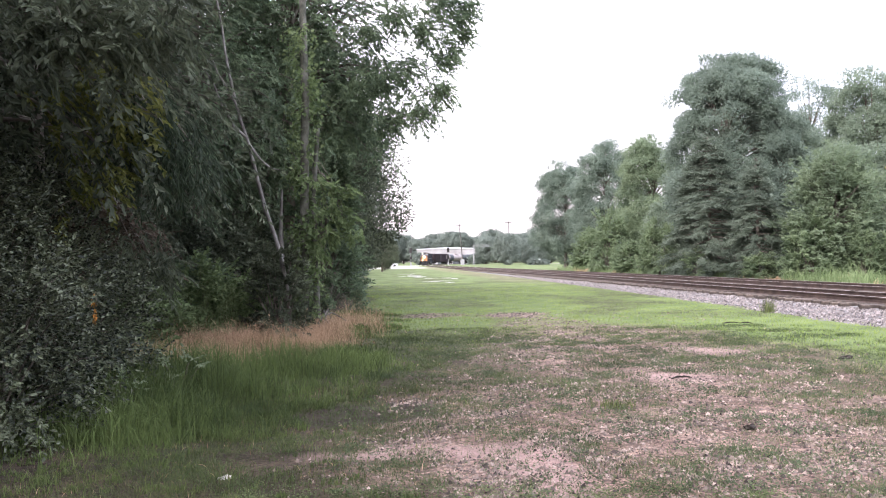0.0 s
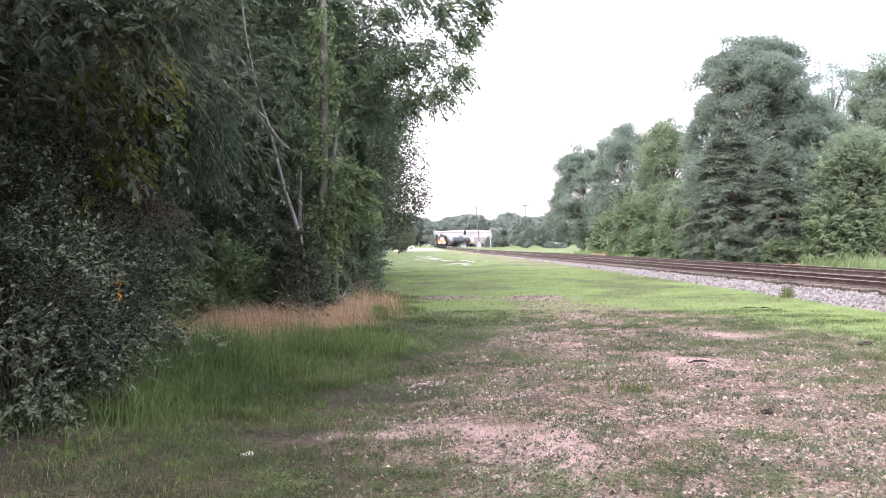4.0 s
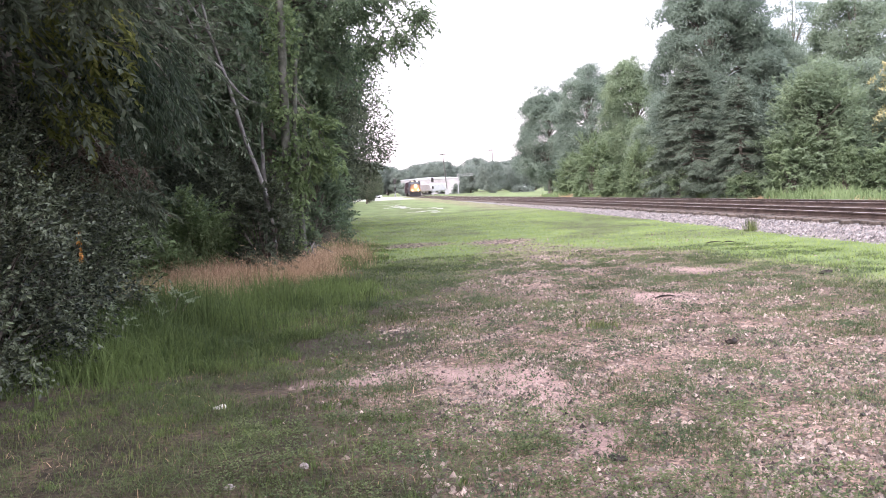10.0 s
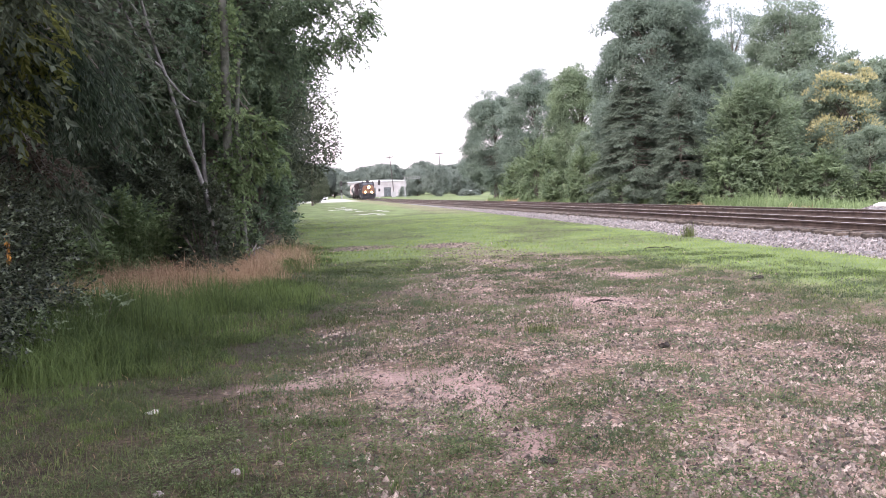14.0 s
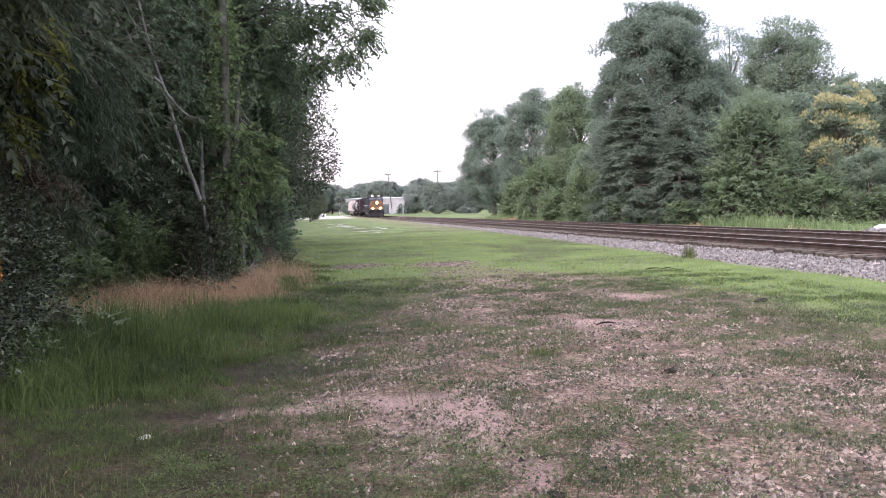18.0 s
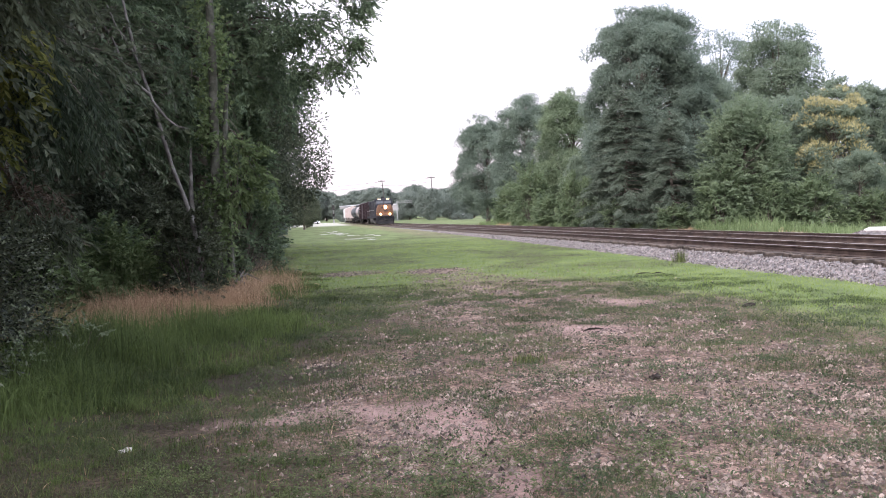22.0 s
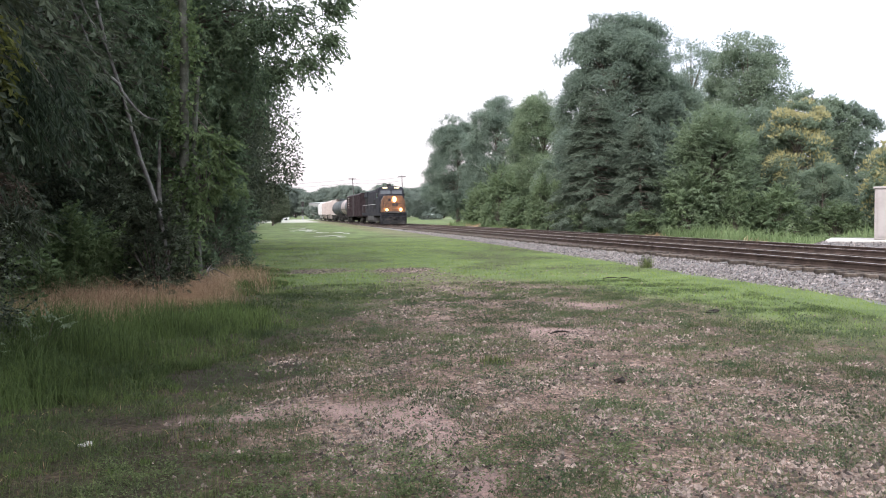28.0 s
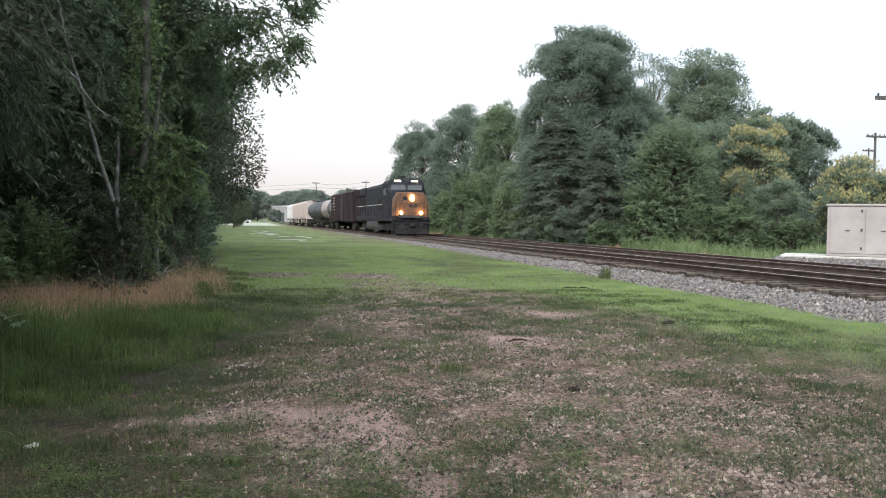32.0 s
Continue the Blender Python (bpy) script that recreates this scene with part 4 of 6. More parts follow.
def edge_details():
    pecan = [o for o in scene.objects if o.name.startswith("pecan_tree")][0]
    bough(pecan, (-4.2, 22.5, 9.0), [(-1.12, 20.97, 7.91), (-0.47, 20.99, 7.54), (0.11, 21.0, 6.94), (-0.05, 21.0, 5.99), (-0.65, 20.99, 5.48), (-1.31, 20.96, 5.34), (0.41, 21.0, 7.52), (-0.09, 21.0, 8.2), (-0.85, 20.98, 6.58), (-1.44, 20.95, 6.29), (0.57, 20.99, 8.11), (-0.37, 21.0, 8.94), (-1.25, 20.96, 8.94), (-1.86, 20.92, 7.47), (-2.02, 20.9, 6.15)], 16000, 0.085, LEAF_MID, 151, 0.42, 0.5, 0.4)
    hack = [o for o in scene.objects if o.name.startswith("hackberry_tree")][0]
    bough(hack, (-5.8, 9.4, 4.5), [(-3.86, 8.79, 3.66), (-3.6, 8.9, 3.24), (-3.74, 8.84, 2.86), (-4.04, 8.71, 3.28), (-3.41, 8.97, 3.03), (-3.82, 8.81, 2.49), (-3.33, 9.01, 3.51)], 1500, 0.08, LEAF_GOLD, 152, 0.34)
    bough(hack, (-5.6, 9.2, 5.5), [(-3.2, 7.55, 3.89), (-2.64, 7.76, 3.97), (-3.67, 7.33, 3.83), (-2.93, 7.66, 3.7), (-3.42, 7.45, 3.71)], 2200, 0.09, LEAF_DEEP, 153, 0.34)
    elm = [o for o in scene.objects if o.name.startswith("oak_tree")][0]
    bough(elm, (-6.2, 12.8, 2.6), [(-4.05, 10.6, 2.01), (-4.18, 10.5, 2.16), (-3.91, 10.7, 1.86), (-4.3, 10.4, 2.3), (-4.35, 9.2, 1.95)], 1500, 0.055, LEAF_BROWN, 156, 0.3, 0.45, 0.3)
    bough(elm, (-5.4, 11.6, 1.9), [(-3.57, 10.2, 1.6), (-3.67, 10.2, 1.68), (-3.47, 10.3, 1.55), (-3.85, 10.1, 1.8)], 700, 0.1, LEAF_DEEP, 157, 0.26, 0.24, 1.0)
    bough(elm, (-5.9, 12.5, 4.4), [(-3.38, 9.38, 3.29), (-3.11, 9.47, 3.04), (-2.83, 9.56, 2.84), (-3.25, 9.43, 2.72), (-3.4, 9.4, 3.0), (-3.54, 9.32, 3.48), (-3.2, 9.45, 3.36)], 1900, 0.11, LEAF_WILLOW_SHADED, 155, 0.36, 0.2, 1.6)
    elm = [o for o in scene.objects if o.name.startswith("elm_tree")][0]
    bough(elm, (-3.2, 17.6, 3.4), [(-2.5, 17.08, 3.3), (-2.2, 17.13, 3.05), (-2.41, 17.1, 2.69), (-2.1, 17.15, 2.7), (-2.0, 17.16, 2.3), (-2.32, 17.11, 2.21), (-2.55, 17.07, 1.9)], 1100, 0.11, LEAF_BRIGHT, 154, 0.27)
    t = thing("leaning_tree", "thin pale leaning tree with bare forked branches", "tree", pose(-3.1, 15.5, 0), "woodland trees")
    p = np.array([(-2.86, 15.23, -0.05), (-2.95, 15.22, 1.2), (-3.04, 15.2, 1.73), (-3.13, 15.18, 2.05), (-3.3, 15.15, 2.58), (-3.44, 15.11, 3.16), (-3.58, 15.08, 3.79), (-3.71, 15.05, 4.21), (-3.82, 15.02, 4.68), (-3.91, 15.0, 5.1), (-3.97, 14.98, 5.52), (-4.03, 14.97, 6.04), (-4.14, 14.94, 6.66)]) - np.array((-3.1, 15.5, 0))
    tube("trunk", p, np.linspace(0.048, 0.02, len(p)), PALE_BARK, t, 7, 0.05)
    for q in [[(-3.54, 14.89, 3.77), (-3.32, 14.93, 3.46), (-3.15, 14.97, 3.32), (-2.98, 15.01, 3.28)], [(-3.56, 14.88, 3.87), (-3.78, 14.83, 4.07), (-3.97, 14.78, 4.43), (-4.12, 14.73, 4.84), (-4.29, 14.69, 5.14)], [(-3.72, 14.84, 4.44), (-3.86, 14.8, 4.74), (-4.05, 14.75, 5.05), (-4.17, 14.72, 5.4)]]:
        q = np.array(q) - np.array((-3.1, 15.5, 0))
        tube("branch", q, np.linspace(0.03, 0.012, len(q)), PALE_BARK, t, 6, 0.05)
    t = thing("vine_covered_tree", "old trunk wrapped in bright green climbing vine", "tree", pose(-2.95, 17.0, 0), "woodland trees")
    tube("trunk", [(0, 0, -0.1), (0.05, 0, 2), (0.1, 0.1, 5), (0.05, 0.1, 9)], (0.12, 0.1, 0.09, 0.06), MOSSY_BARK, t, 8, 0.05)
    tube("trunk", [(0.3, 0.1, 0), (0.26, 0.1, 2.0), (0.24, 0.1, 3.0), (0.36, 0.1, 4.4)], (0.07, 0.065, 0.06, 0.04), MOSSY_BARK, t, 7, 0.06)
    tube("trunk", [(-0.35, -0.1, 0), (-0.4, -0.1, 1.6), (-0.42, -0.1, 2.2), (-0.38, -0.1, 3.1)], (0.06, 0.055, 0.05, 0.02), PALE_BARK, t, 7, 0.06, "broken pale stem")
    n = 6500
    z = 0.3 + 6.2 * rng.random(n) ** 1.4
    a = rng.uniform(0, 2 * np.pi, n)
    k = value_noise(a * 1.2, z, 0.5, 57) > 0.42 + 0.03 * z
    n, z, a = k.sum(), z[k], a[k]
    r = 0.12 + np.abs(rng.normal(0, 0.13, n)) * (0.7 + value_noise(z, z * 0, 0.7, 58))
    c = np.stack([r * np.cos(a) + 0.02 * z, r * np.sin(a), z], -1)
    v, f = leaf_arrays(c, 0.1, 0.075, 0.5, np.stack([np.cos(a), np.sin(a), 0 * a], -1))
    put("vine_leaves", mesh_of("vine_leaves", v, f, LEAF_BRIGHT), t, "bright green vine leaves")


edge_details()


# ---- shrubs and verge plants ----
def shrub(name, label, x, y, height, spread, leaves, leaf, mat, seed, boughs=60, aspect=0.55, droop=0.15, rise=0.35, group="verge shrubs", twig=None, ruffle=0.35, shape="oval", inner=0.35):
    """A shrub: stems from the ground that fan out into leafy shoots."""
    global rng
    rng = np.random.default_rng(seed)
    t = thing(name, label, "shrub", pose(x, y, 0), group)
    per = 12
    twigs = max(4, int(leaves / (boughs * per)))
    (s, m, e), p, d, face, out = crown_leaves(seed, (0, 0, height * 0.48), (spread, spread, height * 0.52), boughs, twigs, per, rise, droop, twig or spread * 0.38, foot=0.05, ruffle=ruffle, inner=inner, scatter=0.15)
    s = s * np.array([0.5, 0.5, 0]) + np.array([0, 0, -0.05])
    put_boughs("stem", (s, m, e), 0.012 + 0.004 * height, BARK, t)
    p[:, 2] = np.abs(p[:, 2]) + 0.02
    if leaf > 0.15:
        shape, leaf = "small", leaf * 1.15
    v, f = leaf_blades(p, d, face, leaf * 1.3, leaf * 1.3 * aspect, shape=shape)
    put("foliage", mesh_of("foliage", v, f, mat), t)
    return t


def left_shrubs():
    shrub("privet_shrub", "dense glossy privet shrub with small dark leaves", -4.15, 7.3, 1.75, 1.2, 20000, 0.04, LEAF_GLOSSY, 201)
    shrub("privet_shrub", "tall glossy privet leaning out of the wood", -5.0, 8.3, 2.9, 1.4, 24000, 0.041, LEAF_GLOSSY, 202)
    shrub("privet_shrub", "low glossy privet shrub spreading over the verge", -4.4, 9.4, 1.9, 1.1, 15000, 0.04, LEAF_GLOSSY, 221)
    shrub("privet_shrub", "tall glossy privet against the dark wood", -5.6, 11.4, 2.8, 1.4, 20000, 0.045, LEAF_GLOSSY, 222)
    shrub("undergrowth_shrub", "dark tangled undergrowth at the leaning tree", -4.1, 17.3, 2.0, 0.8, 6000, 0.07, LEAF_DEEP, 226)
    shrub("undergrowth_shrub", "dark tangled undergrowth at the leaning tree", -3.05, 15.1, 1.8, 0.6, 6500, 0.06, LEAF_DEEP, 227)
    shrub("undergrowth_shrub", "dark tangled undergrowth beside the vine-covered trunk", -3.5, 18.4, 2.2, 0.9, 5600, 0.075, LEAF_DEEP, 228)
    shrub("undergrowth_shrub", "green undergrowth at the wood's foot", -5.0, 16.2, 1.7, 0.9, 5600, 0.07, LEAF_MID, 229)
    shrub("sapling_shrub", "thin leafy saplings at the verge", -4.8, 15.6, 1.5, 1.1, 8000, 0.075, LEAF_BRIGHT, 223)
    shrub("pokeweed_shrub", "fresh green broad-leaved weeds before the wood", -4.2, 16.1, 1.25, 0.75, 4200, 0.085, LEAF_BRIGHT, 224)
    shrub("pokeweed_shrub", "fresh green broad-leaved weeds before the wood", -3.45, 16.4, 0.95, 0.5, 2600, 0.08, LEAF_BRIGHT, 230)
    shrub("pokeweed_shrub", "tall green weeds in front of the dark undergrowth", -5.3, 14.9, 1.3, 0.7, 3600, 0.08, LEAF_BRIGHT, 231)
    shrub("pokeweed_shrub", "fresh green broad-leaved weeds before the wood", -5.1, 13.4, 1.2, 0.8, 3800, 0.085, LEAF_BRIGHT, 225)
    shrub("sapling_shrub", "leafy sapling thicket in deep shade", -6.2, 14.0, 3.0, 1.6, 15000, 0.075, LEAF_DEEP, 203)
    shrub("sapling_shrub", "leafy sapling thicket beside the vine-covered trunk", -5.2, 18.6, 2.4, 1.4, 12000, 0.08, LEAF_DEEP, 204)
    shrub("vine_shrub", "leafy green vine climbing at the wood's edge", -3.5, 23.5, 5.2, 1.3, 11000, 0.1, LEAF_MID, 205)
    shrub("sapling_shrub", "dark thicket closing the wood's edge", -5.4, 28.0, 3.4, 1.7, 11000, 0.11, LEAF_DEEP, 206)
    shrub("sapling_shrub", "dark thicket closing the wood's edge", -5.6, 35.0, 3.2, 1.7, 10000, 0.12, LEAF_DEEP, 207)
    shrub("sapling_shrub", "dark thicket closing the wood's edge", -6.2, 47.0, 3.4, 1.8, 9000, 0.13, LEAF_GREY_HAZED, 208)


left_shrubs()


def verge_oddments():
    """A pale-leaved sprig leaning into the verge, and an orange dead frond caught in the privet."""
    global rng
    shrub("pale_sprig", "thin sprig with pale small leaves leaning over the verge grass", -3.0, 9.2, 0.6, 0.28, 160, 0.034, LEAF_PALE, 241, boughs=7, twig=0.22)
    shrub("pale_sprig", "thin sprig with pale small leaves leaning over the verge grass", -3.35, 8.3, 0.5, 0.25, 130, 0.03, LEAF_PALE, 242, boughs=6, twig=0.2)
    rng = np.random.default_rng(243)
    t = thing("dead_frond", "orange dead frond hanging in the privet", "plant", pose(-3.05, 7.1, 1.2), "verge shrubs")
    z = np.linspace(0.14, -0.14, 8)
    tube("stalk", np.stack([0.012 * np.sin(z * 20), 0 * z, z], -1), np.full(8, 0.004), BLADE_DEAD, t, 4)
    k = 40
    p = np.stack([rng.normal(0, 0.008, k), rng.normal(0, 0.008, k), rng.uniform(-0.14, 0.14, k)], -1)
    v, f = leaf_blades(p, rng.normal(0, 0.5, (k, 3)) + np.array([0, 0, -1.0]), rng.normal(0, 1, (k, 3)), 0.04, 0.016)
    put("dead_leaf_mass", mesh_of("dead_leaf_mass", v, f, LEAF_ORANGE), t)


verge_oddments()


def verge_weeds():
    """Upright leafy weeds along the wood's foot."""
    global rng
    rng = np.random.default_rng(240)
    n = 700
    y = np.where(rng.random(n) < 0.45, 15 + 4 * rng.random(n), 9.5 + 14 * rng.random(n))
    x = np.interp(y, (9, 13, 15.5, 18, 24), (-4.3, -4.9, -3.9, -3.4, -3.6)) - np.abs(rng.normal(0, 0.8, n)) + 0.15
    h = rng.uniform(0.35, 1.25, n)
    stems, pts, outs = [], [], []
    for i in range(n):
        lean = rng.normal(0, 0.12, 2) * h[i]
        u = np.linspace(0, 1, 4)[:, None]
        path = np.array([x[i], y[i], 0]) + u * np.array([lean[0], lean[1], h[i]])
        stems.append(tube_arrays(path, 0.006 * (1 - 0.6 * u[:, 0]), 3))
        m = int(14 + 22 * h[i])
        w = rng.uniform(0.2, 1, (m, 1))
        a = rng.uniform(0, 6.3, m)
        o = np.stack([np.cos(a), np.sin(a), 0.3 + 0 * a], -1)
        pts.append(np.array([x[i], y[i], 0]) + w * np.array([lean[0], lean[1], h[i]]) + o * 0.02)
        outs.append(o * 2.5)
    v, f = join_arrays(stems)
    tagged(put("weed_stems", mesh_of("weed_stems", v, f, BLADE_DULL)), "thin stems of the upright verge weeds", "weeds", kind="stuff")
    v, f = leaf_arrays(np.concatenate(pts), 0.1, 0.03, 0.2, np.concatenate(outs))
    tagged(put("verge_weeds", mesh_of("verge_weeds", v, f, LEAF_BRIGHT)), "upright leafy green weeds along the wood's foot", "weeds", kind="stuff")


verge_weeds()


# ---- the woods beyond the railway ----
def right_woods():
    g = "trees beyond the railway"
    tree("hickory_tree", "open-leaved hickory at the end of the tree line", 16.8, 111, 15.2, 4.3, 43000, 0.25, LEAF_GREY_HAZED, 301, 0.06, 0.25, droop=0.7, boughs=130, habit="lobes", group=g)
    tree("oak_tree", "rounded oak in the tree line", 20.2, 99, 15.9, 4.5, 43000, 0.25, LEAF_GREY_HAZED, 302, 0.06, 0.25, boughs=130, habit="lobes", group=g)
    tree("maple_tree", "light green maple in the tree line", 22.4, 86, 14.9, 4.2, 43000, 0.24, LEAF_MULBERRY_HAZED, 303, 0.06, 0.25, rise=0.4, boughs=130, habit="lobes", group=g)
    tree("great_oak_tree", "very tall broad oak rising above the tree line", 21.6, 61, 17.3, 4.9, 120000, 0.2, LEAF_GREY_HAZED, 304, 0.06, 0.35, rise=0.35, boughs=150, habit="lobes", group=g)
    tree("oak_tree", "dark green oak at the great oak's shoulder", 25.4, 60, 12.3, 3.3, 36000, 0.19, LEAF_GREY_HAZED, 316, 0.06, 0.25, rise=0.35, boughs=110, habit="lobes", group=g)
    tree("locust_tree", "feathery pale locust behind the tree line", 33.2, 73, 18.2, 3.8, 20000, 0.2, LEAF_GREY_HAZED, 305, 0.1, 0.25, rise=0.3, aspect=0.4, boughs=70, habit="lobes", group=g)
    tree("ash_tree", "tall rounded ash behind the tree line", 33.0, 62, 15.9, 4.1, 60000, 0.2, LEAF_ASH_HAZED, 306, 0.0, 0.25, rise=0.3, boughs=130, habit="lobes", group=g)
    tree("cherry_tree", "yellowing tree in pale bloom", 29.0, 48.0, 8.6, 2.2, 27900, 0.149, LEAF_ASH_HAZED, 307, 0.2, 0.16, blossom=LEAF_YELLOW, boughs=60, habit="lobes", group=g)
    tree("ash_tree", "dark green ash behind the signal cabinet", 31.9, 51, 10.2, 2.5, 34100, 0.158, LEAF_ASH_HAZED, 308, 0.06, 0.2, boughs=70, habit="lobes", group=g)
    tree("ash_tree", "dark green ash beside the power line", 34.4, 50.5, 8.9, 2.2, 27900, 0.158, LEAF_GREY_HAZED, 309, 0.06, 0.2, boughs=60, habit="lobes", group=g)
    tree("sumac_tree", "yellowish flowering sumac behind the signal cabinet", 28.6, 38, 5.0, 1.9, 19800, 0.145, LEAF_ASH_HAZED, 310, 0.1, 0.12, blossom=LEAF_YELLOW, boughs=55, habit="lobes", group=g)
    tree("sumac_tree", "yellowish flowering sumac behind the signal cabinet", 31.3, 37, 4.8, 2.2, 19800, 0.145, LEAF_ASH_HAZED, 311, 0.1, 0.12, blossom=LEAF_YELLOW, boughs=55, habit="lobes", group=g)
    tree("cedar_tree", "dark drooping cedar at the foot of the great oak", 17.8, 54, 8.6, 3.1, 60000, 0.18, LEAF_CEDAR_HAZED, 312, -0.04, 0.2, boughs=190, droop=0.35, aspect=0.28, rise=0.05, twig=0.85, habit="tiers", ruffle=0.3, group=g)
    tree("mulberry_tree", "leafy green mulberry in front of the tree line", 22.3, 46, 7.8, 2.9, 55800, 0.149, LEAF_MULBERRY_HAZED, 313, 0.02, 0.18, boughs=140, rise=0.6, group=g)
    tree("cedar_tree", "dark green cedar in front of the tree line", 19.2, 49.5, 6.6, 1.8, 31000, 0.15, LEAF_CEDAR_HAZED, 314, -0.04, 0.16, boughs=130, droop=0.35, aspect=0.3, rise=0.05, twig=0.6, habit="tiers", ruffle=0.3, group=g)
    fill = tree("thicket_tree", "dense green tree filling the tree line", 26.5, 52, 9.0, 3.2, 26000, 0.2, LEAF_ASH_HAZED, 315, 0.0, 0.18, rise=0.3, boughs=80, habit="lobes", group=g)
    for i, (x, y, s) in enumerate([(24.5, 72, 1.1), (27.5, 62, 1.15), (30, 56, 0.9), (26, 82, 1.2), (24, 97, 1.15), (22, 112, 1.05), (20, 72, 0.75), (27.8, 43.5, 0.5), (32, 44, 0.42), (31, 70, 1.2), (28.8, 66, 1.42), (29, 90, 1.3), (20.5, 122, 1.0)]):
        copy_thing(fill, pose(x, y, 0, 0, 0, 53 * i + 30) @ Matrix.Scale(s, 4))
    low = shrub("roadside_shrub", "light green shrub at the foot of the tree line", 17.4, 94, 4.6, 2.6, 8000, 0.2, LEAF_SHRUB, 320, group="tree line shrubs")
    for i, (x, y, s) in enumerate([(17.0, 72, 0.8), (16.8, 82, 0.85), (20.5, 45, 0.62), (24.5, 42.5, 0.6), (27, 41, 0.55), (16.4, 62, 0.6), (30, 40, 0.62), (16.6, 53, 0.42), (18.6, 47.5, 0.45), (22.5, 43.5, 0.4)]):
        copy_thing(low, pose(x, y, 0, 0, 0, 71 * i) @ Matrix.Diagonal((s, s, s * (0.75 + 0.25 * ((i * 3) % 4)), 1)))


right_woods()


# ---- far end: crossing, warehouse, poles, distant trees ----
def far_end():
    w = thing("warehouse", "long low white metal warehouse with a pale roof", "building", pose(0.6, 404, 0) @ Matrix.Scale(1.08, 4))
    part("wall", boxes((-12.4, 14.6, 0, 30, -0.2, 6.9)), WALL_WHITE, w)
    for k in range(26):
        part("wall_rib", boxes((-12.0 + k * 1.04, -11.88 + k * 1.04, -0.05, 0.0, 0, 6.85)), WALL_WHITE, w)
    part("roof", prism([(-12.8, 6.9), (15, 6.9), (15, 7.25), (1, 7.75), (-12.8, 7.1)], -0.5, 30.5), ROOF_WHITE, w, "white metal roof")
    for x in (-10, -3, 4):
        part("loading_door", boxes((x, x + 3.2, -0.08, 0.02, 0, 4.2)), TANK_DARK, w)
    for i, (x, y, h, lean) in enumerate([(7.4, 300, 15.2, 1.2), (23.2, 280, 15.0, 0.4), (68, 87, 12.9, 0), (98, 127, 15.4, 0), (121, 159, 16.7, 0), (37.9, 47.0, 10.4, 0)]):
        p = thing("utility_pole", "weathered wooden utility pole with a crossarm", "utility pole", pose(x, y, 0), "utility poles")
        tube("pole", [(0, 0, -0.5), (-lean * 0.5, 0, h / 2), (-lean, 0, h)], (0.2, 0.17, 0.13), POLE_WOOD, p)
        part("crossarm", boxes((-1.3 - lean, 1.3 - lean, -0.22, -0.06, h - 0.6, h - 0.36)), POLE_WOOD, p)
        for dx in (-1.1, -0.5, 0.5, 1.1):
            part("insulator", cylinder(bmesh.new(), (dx - lean, -0.13, h - 0.28), 0.06, 0.2, "z", 8), LOCO_GREY, p)
    g = thing("signal_gantry", "silver cantilever railway signal over the crossing road", "signal gantry", pose(11.4, 300, 0))
    part("post", boxes((-0.18, 0.18, -0.18, 0.18, -0.2, 7.3)), ALUMINIUM, g)
    for z in (6.6, 7.3):
        part("arm_chord", boxes((0.18, 5.6, -0.08, 0.08, z - 0.12, z)), ALUMINIUM, g)
    for k in range(7):
        part("arm_strut", boxes((0.2 + k * 0.88, 0.28 + k * 0.88, -0.05, 0.05, 6.6, 7.2)), ALUMINIUM, g)
    for x, y in ((1.9, 289), (-11.3, 285)):
        m = thing("crossing_signal", "railway crossing signal mast with dark lamp hoods", "crossing signal", pose(x, y, 0), "crossing signals")
        tube("mast", [(0, 0, -0.2), (0, 0, 6.2)], (0.09, 0.07), ALUMINIUM, m)
        part("lamp_hood", boxes((-0.45, 0.45, -0.15, 0.1, 4.6, 6.3)), DARK_METAL, m)
        part("lamp_hood", boxes((-0.35, 0.35, -0.15, 0.1, 2.3, 3.3)), DARK_METAL, m)
        part("base_box", boxes((-0.25, 0.25, -0.25, 0.25, -0.1, 1.1)), ALUMINIUM, m)
    c = thing("relay_cabinet", "small silver relay cabinet beside the crossing", "cabinet", pose(7.0, 292, 0))
    part("body", boxes((-0.7, 0.7, -0.5, 0.5, 0, 2.0)), ALUMINIUM, c, bevel=0.03)
    part("roof", boxes((-0.78, 0.78, -0.58, 0.58, 2.0, 2.1)), ALUMINIUM, c)
    # these far crowns carry their haze in the leaf colour
    far = tree("distant_tree", "distant woods tree, its leaf colour paled to imitate haze", 6, 500, 20, 9, 20000, 0.75, LEAF_FAR_HAZED, 401, 0.0, 0.4, boughs=220, twig=1.7, habit="lobes", group="distant trees")
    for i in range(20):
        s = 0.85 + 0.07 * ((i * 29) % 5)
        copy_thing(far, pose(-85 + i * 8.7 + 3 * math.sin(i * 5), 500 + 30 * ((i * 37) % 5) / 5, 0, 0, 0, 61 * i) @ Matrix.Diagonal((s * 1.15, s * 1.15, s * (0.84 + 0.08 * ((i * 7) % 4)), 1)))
    near = tree("crossing_tree", "dark rounded tree beyond the crossing", 19.6, 250, 10.3, 4.2, 22000, 0.34, LEAF_FAR_HAZED, 402, 0.0, 0.3, boughs=130, habit="lobes", group="trees by the crossing")
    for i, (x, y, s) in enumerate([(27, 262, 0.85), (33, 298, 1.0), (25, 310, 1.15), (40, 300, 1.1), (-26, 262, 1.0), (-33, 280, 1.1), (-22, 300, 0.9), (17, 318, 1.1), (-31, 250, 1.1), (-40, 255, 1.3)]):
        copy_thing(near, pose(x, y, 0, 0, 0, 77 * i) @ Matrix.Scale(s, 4))


